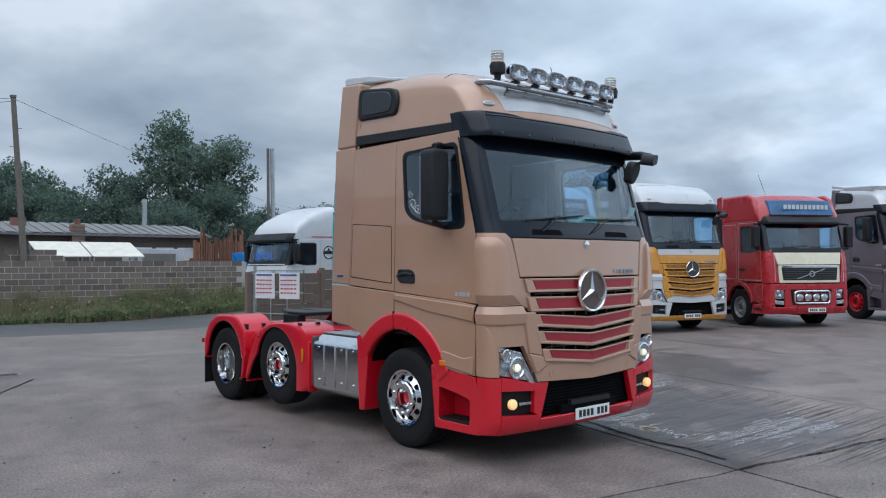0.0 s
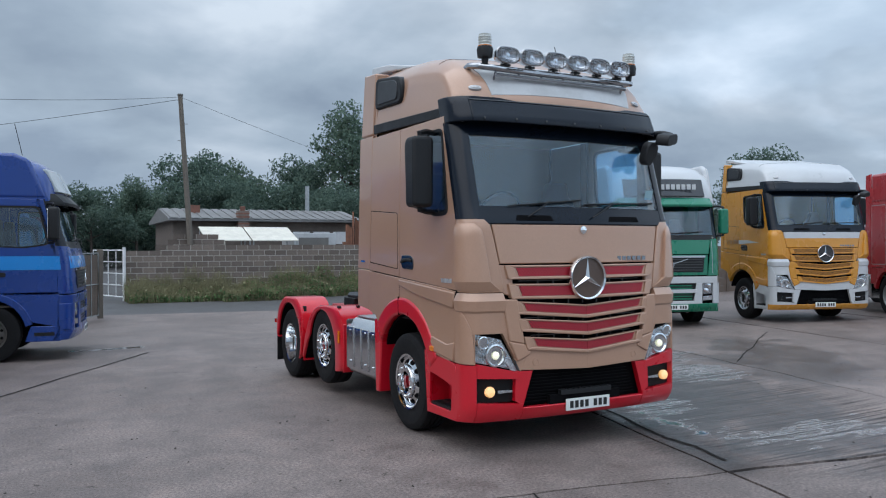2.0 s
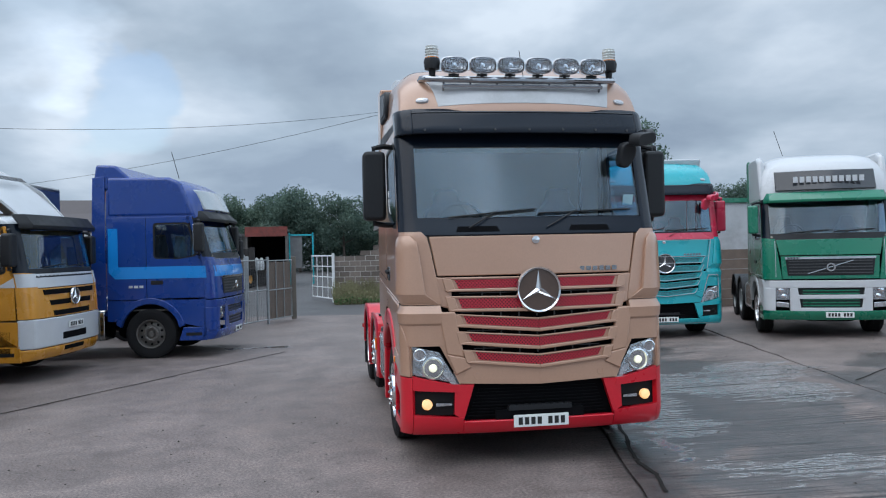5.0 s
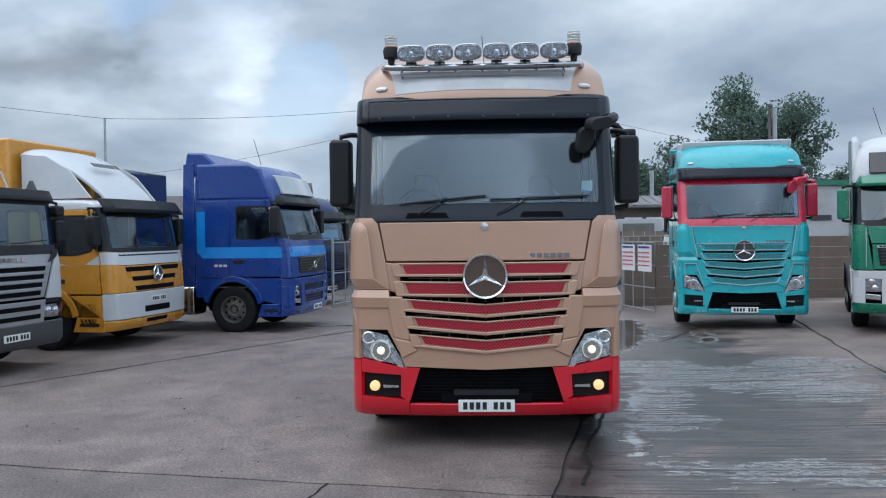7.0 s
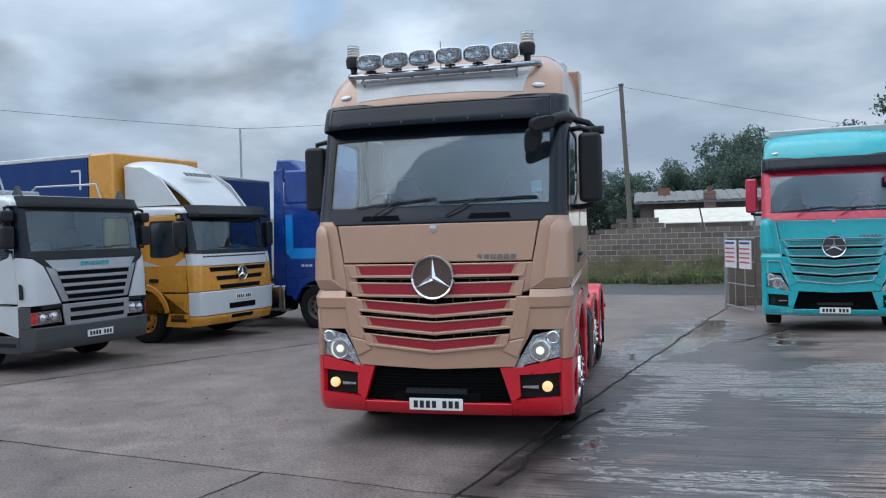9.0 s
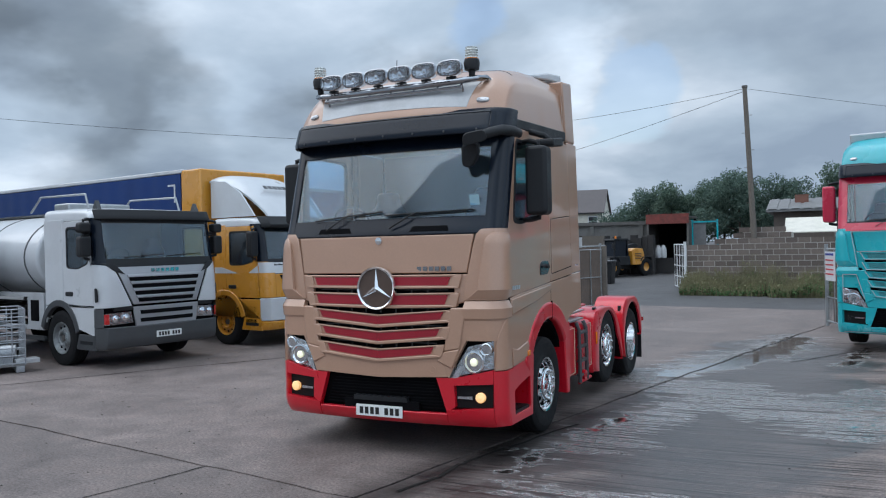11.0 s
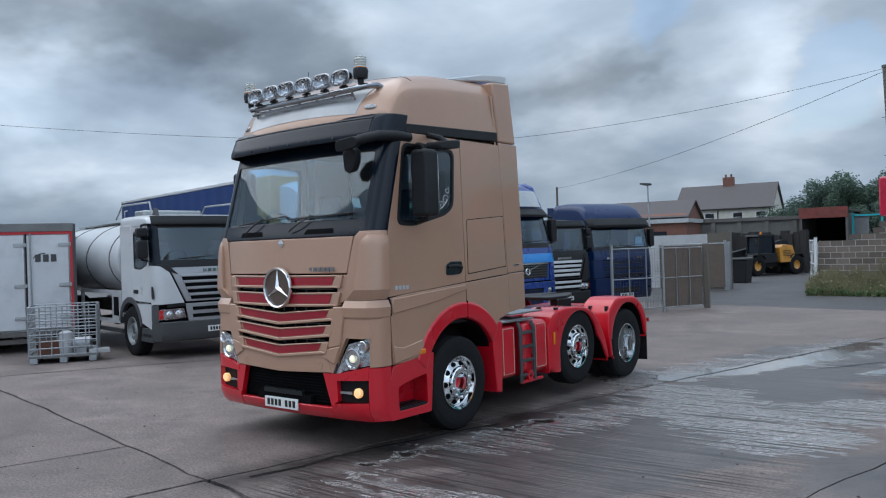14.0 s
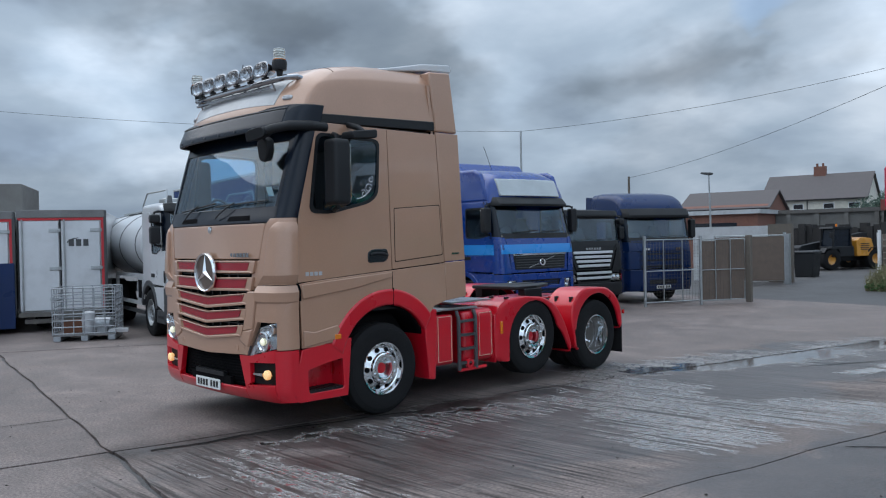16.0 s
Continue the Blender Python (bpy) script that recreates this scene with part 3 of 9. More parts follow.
def mudguard(parent, y, z, r, side, mat, a0=0, a1=180, front_leg=0.0, rear_leg=0.0, w=0.44, x_out=1.245):
    """A curved guard over one wheel with a turned-down lip."""
    mid = arch_points(y, z, r, a1, a0, 18)
    pts = ([(mid[0][0], mid[0][1] - front_leg)] if front_leg else []) + mid + ([(mid[-1][0], mid[-1][1] - rear_leg)] if rear_leg else [])
    inn = [(y + (p[0] - y) * (r - 0.05) / r, z + (p[1] - z) * (r - 0.05) / r if p[1] > z else p[1]) for p in pts]
    top = [(y + (p[0] - y) * (r - 0.012) / r, z + (p[1] - z) * (r - 0.012) / r if p[1] > z else p[1]) for p in pts]
    g = Geo()
    xa, xb = sorted((side * (x_out - w), side * x_out))
    g.prism(pts + top[::-1], xa, xb, "x")
    xo = side * x_out
    g.prism(pts + inn[::-1], min(xo, xo - side * 0.02), max(xo, xo - side * 0.02), "x")
    return part("mudguard", g, mat, parent, bevel=0.008)


def shaped_guard(parent, outer, inner, side, mat, x_out=1.25, w=0.46):
    """A moulded guard: an outer side outline and the edge of its wheel opening, both from front to back."""
    g = Geo()
    n = len(outer)
    c = Vector((sum(p[0] for p in outer) / n, sum(p[1] for p in outer) / n - 0.3))
    xs = (x_out - 0.018, x_out - w)
    top = [(side * x, p[0], p[1]) for p in outer for x in xs]
    low = [tuple(Vector(p) + (c - Vector(p)).normalized() * 0.012) for p in outer]
    g.skin(top, [(side * x, p[0], p[1]) for p in low for x in xs], n - 1, 1)
    face = part("mudguard", g, mat, parent)
    g = Geo()
    k = 40

    def along(path, u):
        q = u * (len(path) - 1)
        i = min(int(q), len(path) - 2)
        return Vector(path[i]).lerp(Vector(path[i + 1]), q - i)

    def even(path):
        d = [0.0]
        for p, q in zip(path, path[1:]):
            d.append(d[-1] + (Vector(q) - Vector(p)).length)
        return [(x / d[-1], p) for x, p in zip(d, path)]

    eo, ei = even(outer), even(inner)

    def spot(e, u):
        return Vector((lerp([(t, p[0]) for t, p in e], u), lerp([(t, p[1]) for t, p in e], u)))

    tops, bots = [], []
    for i in range(k + 1):
        o, q = spot(eo, i / k), spot(ei, i / k)
        for t, dx in ((0.0, -0.02), (0.12, -0.004), (0.35, 0.0), (0.85, 0.0), (1.0, -0.006)):
            p = o.lerp(q, t)
            tops.append((side * (x_out + dx), p.x, p.y))
            bots.append((side * (x_out - 0.03), p.x, p.y))
    g.skin(tops, bots, k, 4)
    part("guard_lip", g, mat, face, smooth=50)
    g = Geo()
    ci = Vector((sum(p[0] for p in inner) / len(inner), sum(p[1] for p in inner) / len(inner) - 0.1))
    rim = [Vector(p) for p in inner]
    far = [p + (p - ci).normalized() * 0.010 for p in rim]
    top = [(side * x, p.x, p.y) for p in rim for x in (x_out - 0.03, x_out - w)]
    bot = [(side * x, p.x, p.y) for p in far for x in (x_out - 0.03, x_out - w)]
    g.skin(top, bot, len(rim) - 1, 1)
    # near-black sheet: the shade inside the guard as colour
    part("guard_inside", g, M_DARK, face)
    return face


def number_plate(parent, x, y, z, w=0.52, h=0.112, rz=0.0, chars=7):
    """White plate whose characters are plain bars."""
    pl = part("number_plate", Geo().box(-w / 2, w / 2, -0.006, 0.006, -h / 2, h / 2), M_PLATE, parent, "white number plate with plain dark bars", bevel=0.003)
    pl.matrix_basis = pose(x, y, z, 0, 0, rz)
    step = (w - 0.06) / (chars + 0.7)
    key = ("plate_bar", round(w, 3), round(h, 3))
    if key not in MESHES:
        ob = part("plate_bar", Geo().box(-step * 0.33, step * 0.33, -0.009, -0.005, -h * 0.3, h * 0.3), M_PLATEY, None, smooth=0)
        MESHES[key] = ob.data
        bpy.data.objects.remove(ob)
    for i in range(chars):
        place("plate_bar", MESHES[key], pl, pose(-w / 2 + 0.045 + step * (i + (0.7 if i > 3 else 0.0)) + step * 0.3, 0, 0))
    return pl


def star_badge(parent, x, y, z, r, mat=None, back=None):
    """A ring with three pointed arms on a dark round mesh."""
    back = back or M_DARKMESH
    face = pose(x, y, z, 90, 0, 0)
    base = part("badge_back", Geo().lathe([(r * 0.93, 0.0), (r * 0.9, 0.012), (0, 0.014)], 32, face), back, parent, "round emblem backing", smooth=30)
    g = Geo().lathe([(r * 0.86, 0.0), (r * 0.88, 0.03), (r * 0.95, 0.04), (r, 0.02), (r, 0.0)], 40, face)
    part("badge_ring", g, mat or M_CHROME, base)
    g = Geo()
    for k in range(3):
        a = radians(90 + 120 * k)
        d, n = Vector((math.cos(a), 0, math.sin(a))), Vector((-math.sin(a), 0, math.cos(a)))
        c = Vector((x, y - 0.018, z))
        tip, w1, w2 = c + d * r * 0.9, c + n * r * 0.13 - d * 0.0, c - n * r * 0.13
        ridge = c + Vector((0, -0.03, 0))
        g.add([tip, w1, w2, ridge, c + Vector((0, 0.01, 0))], [(0, 1, 3), (0, 3, 2), (0, 4, 1), (0, 2, 4), (1, 4, 3), (2, 3, 4)])
    part("badge_star", g, mat or M_CHROME, base, smooth=0)
    return base


def bars(parent, name, mat, x0, x1, y, z0, z1, count, m=None, label=""):
    """Plain bars in place of lettering, on a face that looks along -y."""
    step = (x1 - x0) / count
    first = None
    for i in range(count):
        ob = part(name, Geo().box(x0 + step * i, x0 + step * (i + 0.72), y - 0.004, y + 0.004, z0, z1, m), mat, parent, label, smooth=0)
        first = first or ob
    return first


def wiper(parent, pivot, tip, front, blade):
    g = Geo()
    n = 6
    pts = []
    for i in range(n + 1):
        t = i / n
        x, z = pivot[0] + (tip[0] - pivot[0]) * t, pivot[1] + (tip[1] - pivot[1]) * t
        pts.append((x, front.y(x, z) - 0.03 - 0.025 * math.sin(math.pi * t), z))
    g.tube(pts, 0.008, 6)
    bl = []
    for i in range(n + 1):
        t = i / n
        x, z = blade[0][0] + (blade[1][0] - blade[0][0]) * t, blade[0][1] + (blade[1][1] - blade[0][1]) * t
        bl.append((x, front.y(x, z) - 0.02, z))
    g.tube(bl, 0.009, 6)
    return part("wiper", g, M_BLACK, parent)


def mirror(parent, side, x0, x1, y0, y1, z0, z1, mat, arm_mat=None, arm_x=1.2, arms=(0.06, -0.04), low=True):
    """A tall mirror housing on two arms; the glass looks back."""
    arm_mat = arm_mat or M_BLACK
    poly = rounded([(side * x0, z0), (side * x0, z1), (side * x1, z1), (side * x1, z0)], 0.055)
    h = part("mirror", Geo().prism(poly, y0, y1, "y"), mat, parent, bevel=0.035, seg=3)
    gp = [((px - side * (x0 + x1) / 2) * 0.84 + side * (x0 + x1) / 2, (pz - (z0 + z1) / 2) * 0.92 + (z0 + z1) / 2) for px, pz in poly]
    part("mirror_glass", Geo().prism(gp, y1 - 0.002, y1 + 0.004, "y"), M_CHROME, h, smooth=0)
    ym = (y0 + y1) / 2
    for zz, dz in ((z1, arms[0]), (z0, arms[1])):
        g = Geo()
        g.tube([(side * arm_x, ym + 0.12, zz + dz), (side * (x0 + 0.02), ym + 0.03, zz + dz), (side * (x0 + x1) / 2, ym, zz + dz * 0.6), (side * (x0 + x1) / 2, ym, zz - dz * 0.5)], 0.027, 8)
        part("mirror_arm", g, arm_mat, h)
    return h


def cab_inside(parent, front, half, z_floor, z_belt, y_back, z_top, liner=None):
    """Seats, dashboard, wheel and a dark lining, seen through the glass."""
    dash = Geo().prism([(front.y(0, z_belt) + 0.1, z_belt - 0.5), (front.y(0, z_belt) + 0.08, z_belt + 0.02), (front.y(0, z_belt) + 0.34, z_belt + 0.07), (front.y(0, z_belt) + 0.5, z_belt - 0.02), (front.y(0, z_belt) + 0.52, z_belt - 0.5)], -half + 0.14, half - 0.14)
    part("dashboard", dash, M_BEIGE, parent, bevel=0.03)
    # plain engine block, out of sight, added to block light under the cab
    part("engine", Geo().prism(rounded([(-0.72, 0.46), (-0.80, z_floor - 0.1), (0.80, z_floor - 0.1), (0.72, 0.46), (0.4, 0.34), (-0.4, 0.34)], 0.05), front.y(0, 0.8) + 0.16, y_back - 0.02, "y"), M_DARK, parent)
    yd = front.y(0, z_belt)
    for sx in (-0.62, 0.62):
        s = Geo().box(sx - 0.26, sx + 0.26, yd + 0.75, yd + 1.25, z_belt - 0.65, z_belt - 0.45)
        s.prism(rounded([(sx - 0.25, z_belt - 0.5), (sx - 0.24, z_belt + 0.2), (sx - 0.13, z_belt + 0.3), (sx - 0.12, z_belt + 0.45), (sx + 0.12, z_belt + 0.45), (sx + 0.13, z_belt + 0.3), (sx + 0.24, z_belt + 0.2), (sx + 0.25, z_belt - 0.5)], 0.06), yd + 1.2, yd + 1.36, "y")
        part("seat", s, M_SEAT, parent, bevel=0.03)
    rim = [(-0.62 + 0.22 * math.cos(a), yd + 0.5 - 0.1 * math.sin(a), z_belt + 0.08 + 0.17 * math.sin(a)) for a in [2 * math.pi * i / 20 for i in range(21)]]
    g = Geo().tube(rim, 0.017, 6)
    g.cyl((-0.62, yd + 0.5, z_belt + 0.08), (-0.62, yd + 0.35, z_belt - 0.15), 0.04, 8)
    g.box(-0.83, -0.41, yd + 0.49, yd + 0.51, z_belt + 0.06, z_belt + 0.10)
    part("steering_wheel", g, M_BLACK, parent)
    g = Geo().box(-half + 0.05, half - 0.05, y_back - 0.06, y_back - 0.02, z_floor, z_top)
    g.box(-half + 0.05, half - 0.05, yd + 0.15, y_back - 0.06, z_floor - 0.03, z_floor)
    part("cab_lining", g, liner or M_LINER, parent)


def spot_lamp(parent, x, y, z):
    """A wide driving lamp in a chrome shell on a short foot."""
    m = pose(x, y, z)
    sh = part("spot_lamp", Geo().oval([(0.03, 0.02, 0.11), (0.08, 0.05, 0.105), (0.118, 0.07, 0.06), (0.131, 0.079, 0.0), (0.134, 0.081, -0.018), (0.123, 0.072, -0.026), (0.117, 0.069, -0.018)], 28, m, front=False, power=0.66), M_DARKCHROME, parent, "wide chrome driving lamp")
    part("lamp_reflector", Geo().oval([(0.012, 0.012, 0.045), (0.045, 0.035, 0.034), (0.085, 0.055, 0.010), (0.118, 0.070, -0.019)], 28, m, front=False), M_LAMP, sh)
    part("bulb_shield", Geo().lathe([(0.026, 0.0), (0.024, 0.012), (0.0, 0.016)], 14, m @ pose(0, -0.002, 0.0, 90)), M_CHROME, sh)
    g = Geo()
    for dx in (-0.085, 0.085):
        g.box(dx - 0.003, dx + 0.003, -0.030, -0.0265, -0.052, 0.052, m)
    g.box(-0.11, 0.11, -0.030, -0.0265, 0.046, 0.051, m)
    part("lens_ribs", g, M_GREYPL, sh, smooth=0)
    lens = part("lamp_lens", Geo().oval([(0.12, 0.072, -0.031), (0.09, 0.055, -0.040), (0.03, 0.02, -0.044)], 28, m), M_CLEAR, sh)
    lens.visible_shadow = False
    g = Geo().cyl((x, y + 0.03, z - 0.125), (x, y + 0.03, z - 0.06), 0.016, 8)
    g.box(x - 0.05, x + 0.05, y + 0.015, y + 0.045, z - 0.095, z - 0.078)
    part("lamp_foot", g, M_BLACK, sh)
    return sh


def beacon(parent, x, y, z):
    b = part("beacon", Geo().lathe([(0.03, -0.13), (0.035, -0.08), (0.072, -0.07), (0.08, 0.0), (0.072, 0.03)], 20, pose(x, y, z)), M_BLACK, parent, "clear ribbed beacon on a black base")
    prof = [(0.066, 0.03)]
    for i in range(4):
        prof += [(0.066, 0.044 + i * 0.026), (0.058, 0.053 + i * 0.026)]
    prof += [(0.060, 0.148), (0.045, 0.155), (0.0, 0.156)]
    lens = part("beacon_lens", Geo().lathe(prof, 20, pose(x, y, z)), M_BEACON, b)
    part("reflector_band", Geo().lathe([(0.066, 0.033), (0.0675, 0.034), (0.0675, 0.040), (0.066, 0.041)], 20, pose(x, y, z), closed=True), M_AMBER, lens)
    return b


def chassis(parent, y0, y1, axles, rail_mat=None, guard_mat=None, rim="plain", rim_mat=None, dual=True, fifth=True, hub_mat=None):
    """Frame rails, rear wheels and guards behind a cab."""
    rail_mat = rail_mat or M_DIRTYSTEEL
    g = Geo()
    for s in (-1, 1):
        g.box(s * 0.43 - 0.04, s * 0.43 + 0.04, y0, y1, 0.74, 0.98)
    for yy in [y0 + 0.2 + i * 0.9 for i in range(int((y1 - y0) / 0.9))] + [y1 - 0.05]:
        g.box(-0.43, 0.43, yy - 0.04, yy + 0.04, 0.78, 0.94)
    for ya, za in axles:
        g.cyl((-0.95, ya, za), (0.95, ya, za), 0.075, 12)
        g.lathe([(0.0, -0.2), (0.16, -0.14), (0.2, 0), (0.16, 0.14), (0.0, 0.2)], 16, pose(0, ya, za, 90))
    part("ladder_frame", g, rail_mat, parent, "dark steel ladder frame")
    # plain gearbox mass, added to keep light from under the frame
    part("gearbox", Geo().prism(rounded([(-0.30, 0.52), (-0.36, 0.92), (0.36, 0.92), (0.30, 0.52)], 0.05), y0 + 1.5, y0 + 2.7, "y"), M_DARK, parent)
    for ya, za in axles[1:]:
        for s in (-1, 1):
            wheel(parent, s * 1.075, ya, za, s, "dish" if dual else rim, rim_mat, hub_mat, inner=dual)
    if fifth:
        ym = axles[-1][0] - 0.55
        g = Geo().prism(rounded([(-0.45, ym - 0.35), (-0.48, ym + 0.1), (-0.2, ym + 0.75), (-0.06, ym + 0.75), (-0.04, ym + 0.2), (0.04, ym + 0.2), (0.06, ym + 0.75), (0.2, ym + 0.75), (0.48, ym + 0.1), (0.45, ym - 0.35)], 0.05), 1.16, 1.21, "z")
        g.box(-0.5, -0.36, ym - 0.2, ym + 0.2, 0.98, 1.17)
        g.box(0.36, 0.5, ym - 0.2, ym + 0.2, 0.98, 1.17)
        part("fifth_wheel", g, M_BLACK, parent, "greasy black coupling plate", bevel=0.01)


def fuel_tank(parent, side, y0, y1, mat, z0=0.38, z1=1.0, x1=1.2, x0=0.62):
    pts = rounded([(side * x0, z0), (side * x0, z1), (side * x1, z1), (side * x1, z0)], 0.12, 5)
    t = part("fuel_tank", Geo().prism(pts, y0, y1, "y"), mat, parent, bevel=0.015)
    for yy in (y0 + 0.12, y1 - 0.12):
        part("tank_strap", Geo().prism([(px * 1.0 + side * 0.006 * (1 if abs(px) > 0.9 else 0), pz + (0.006 if pz > (z0 + z1) / 2 else -0.006)) for px, pz in pts], yy - 0.03, yy + 0.03, "y"), M_STEEL, t)
    return t

# ---- the wide-cab tractor with the star on its grille ----
A_FRONT = Front([(0.30, -0.01), (0.36, -0.07), (0.45, -0.10), (0.85, -0.10), (1.45, -0.09), (1.75, -0.075), (2.14, -0.05), (2.28, 0.0), (2.95, 0.19), (3.06, 0.23), (3.25, 0.28)])
A_HALF = 1.25


ROOF_TOP = [(0, 3.325), (0.02, 3.41), (0.05, 3.53), (0.09, 3.63), (0.15, 3.72), (0.25, 3.82), (0.36, 3.87), (0.5, 3.915), (0.7, 3.95), (1, 3.97)]
ROOF_CREASE = [(0, 3.30), (0.05, 3.41), (0.1, 3.50), (0.15, 3.575), (0.2, 3.615), (0.27, 3.645), (0.5, 3.70), (1, 3.76)]


def roof_at(x, v):
    """The roof over a place across, from the header (v = 0) to the back (v = 1): a cambered top, a shoulder down to a crease, an upright side."""
    a = abs(x)
    k = min(1.0, a / 1.222)
    top, crease = lerp(ROOF_TOP, v), lerp(ROOF_CREASE, v)
    y = 0.15 + v * 2.07 + 0.22 * k ** 3 * (1 - v) ** 4
    z = top - 0.035 * (min(a, 0.94) / 0.94) ** 2
    if a > 0.94:
        z -= (z - crease) * min(1.0, (a - 0.94) / 0.245) ** 2.1
    if a > 1.185:
        z = crease + (3.245 - crease) * ((a - 1.185) / 0.037) ** 1.3
    return (x, y, z)


def a_roof(u, v):
    a = (u - 0.5) * math.pi
    return roof_at(1.222 * math.copysign(abs(math.sin(a)) ** 0.5, a), v)


def star_cab(at, label, body, lower, roof_mat, mesh, group, louver=None, hero=False, band=None, pillar=None, mirror_mat=None, rim_mat=None, hub_mat=None, guard_mat=None, chin=None, roof_panel=None, tint=None, pin=None, board=None, lip=None):
    T = thing("tractor_unit", label, "truck", at, group)
    F, H = A_FRONT, A_HALF
    dl = 1.0 if hero else 0.35
    louver, chin, pillar, guard = louver or body, chin or body, pillar or M_VISOR, guard_mat or M_BLACK
    # near-black core puts the shade behind the front panels into colour
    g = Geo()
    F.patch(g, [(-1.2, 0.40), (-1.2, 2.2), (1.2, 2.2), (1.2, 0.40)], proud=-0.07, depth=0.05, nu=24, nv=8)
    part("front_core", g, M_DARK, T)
    # front skin
    g = Geo()
    F.patch(g, [(-0.925, 1.762), (-0.99, 2.125), (0.99, 2.125), (0.925, 1.762)], depth=0.04, nu=20)
    hood = part("bonnet_flap", g, body, T, bevel=0.008)
    if band:
        g = Geo()
        F.patch(g, [(-0.965, 1.98), (-0.99, 2.125), (0.99, 2.125), (0.965, 1.98)], proud=0.003, depth=0.02, nu=20, nv=2)
        part("paint_band", g, band, T)
    for s in (-1, 1):
        g = Geo()
        F.wrap(g, s, [(1.50, 0.89, 0.200), (1.58, 0.90, 0.202), (2.02, 0.985, 0.210), (2.12, 1.01, 0.216), (2.175, 1.06, 0.222)], proud=[(1.50, 0.002), (1.53, 0.006), (2.14, 0.006), (2.175, 0.0)], depth=0.05, nu=20, nv=12)
        part("corner_panel", g, body, T, bevel=0.006)
        g = Geo()
        F.wrap(g, s, [(1.515, 0.925, 0.203), (1.60, 1.035, 0.205), (1.98, 1.085, 0.211), (2.08, 1.105, 0.216), (2.135, 1.16, 0.220)], proud=[(1.515, 0.008), (1.60, 0.046), (2.04, 0.038), (2.10, 0.026), (2.135, 0.007)], depth=0.06, nu=20, nv=22)
        part("corner_deflector", g, body, T, bevel=0.007, smooth=20)
    g = Geo()
    F.patch(g, [(-1.13, 2.13), (-1.13, 2.30), (1.13, 2.30), (1.13, 2.13)], depth=0.04, nu=20)
    part("cowl", g, M_VISOR, T, bevel=0.01)
    for s in (-1, 1):
        g = Geo()
        F.patch(g, [(s * 0.33, 2.165), (s * 0.36, 2.215), (s * 0.72, 2.215), (s * 0.74, 2.165)], proud=0.004, depth=0.01, nu=4, nv=1)
        part("air_slot", g, M_DARK, T, smooth=0)
    # grille: five louvres, each with a mesh insert
    rows = [(0.77, 1.645, 1.725, 1.645, 1.725), (0.745, 1.465, 1.555, 1.455, 1.545), (0.70, 1.325, 1.395, 1.268, 1.342), (0.66, 1.165, 1.235, 1.105, 1.182), (0.60, 0.995, 1.065, 0.935, 1.01)]
    for i, (xe, e0, e1, c0, c1) in enumerate(rows):
        g = Geo()
        for s in (-1, 1):
            F.patch(g, [(0, c0 - 0.032), (0, c1 + 0.018), (s * (xe + 0.115), e1 + 0.022), (s * (xe + 0.085), e0 - 0.022)], proud=0.004 + 0.004 * i, depth=0.045, nu=10, nv=2)
        for s in (-1, 1):
            F.patch(g, [(0, c0 - 0.034), (0, c0 - 0.004), (s * (xe + 0.03), e0 - 0.004), (s * (xe + 0.085), e0 - 0.026)], proud=0.026 + 0.005 * i, depth=0.03, nu=10, nv=2)
            F.patch(g, [(0, c1 + 0.004), (0, c1 + 0.02), (s * (xe + 0.115), e1 + 0.024), (s * (xe + 0.03), e1 + 0.004)], proud=0.018 + 0.005 * i, depth=0.03, nu=10, nv=2)
            F.patch(g, [(s * (xe + 0.0), e0 - 0.006), (s * (xe + 0.03), e1 + 0.006), (s * (xe + 0.115), e1 + 0.022), (s * (xe + 0.085), e0 - 0.024)], proud=0.022 + 0.005 * i, depth=0.03, nu=3, nv=2)
        lou = part("grille_louvre", g, louver, T, bevel=0.006)
        g = Geo()
        for s in (-1, 1):
            F.patch(g, [(s * 0.002, c0), (s * 0.002, c1), (s * xe, e1), (s * (xe - 0.035), e0)], proud=0.010 + 0.004 * i, depth=0.012, nu=10, nv=2)
        part("mesh_insert", g, mesh, lou, smooth=0)
    g = Geo()
    for zc, xe in ((1.60, 0.72), (1.425, 0.72), (1.255, 0.66), (1.09, 0.6)):
        F.patch(g, [(-xe, zc - 0.004), (-xe, zc + 0.004), (xe, zc + 0.004), (xe, zc - 0.004)], proud=-0.035, depth=0.01, nu=14, nv=1)
        for k in range(-3, 4):
            F.patch(g, [(k * 0.17 - 0.006, zc - 0.05), (k * 0.17 - 0.006, zc + 0.05), (k * 0.17 + 0.006, zc + 0.05), (k * 0.17 + 0.006, zc - 0.05)], proud=-0.04, depth=0.01, nu=1, nv=1)
    part("grille_lattice", g, M_GREYPL, T, smooth=0)
    # lower front: bezel, cheeks and chin
    for s in (-1, 1):
        g = Geo()
        F.patch(g, [(s * 0.795, 1.455), (s * 0.80, 1.745), (s * 0.94, 1.752), (s * 0.905, 1.485)], proud=-0.004, depth=0.05, nu=5)
        F.patch(g, [(s * 0.63, 0.93), (s * 0.70, 1.02), (s * 0.86, 1.05), (s * 0.78, 0.86)], proud=0.034, depth=0.06, nu=4, nv=6)
        F.patch(g, [(s * 0.70, 1.02), (s * 0.775, 1.435), (s * 0.925, 1.435), (s * 0.86, 1.05)], proud=0.034, depth=0.06, nu=4, nv=8)
        part("grille_bezel", g, louver, T, bevel=0.012)
        g = Geo()
        F.wrap(g, s, [(1.125, 0.845, 0.206), (1.33, 0.895, 0.206), (1.40, 0.905, 0.206), (1.468, 0.915, 0.206)], proud=0.014, depth=0.05, nu=16, nv=6)
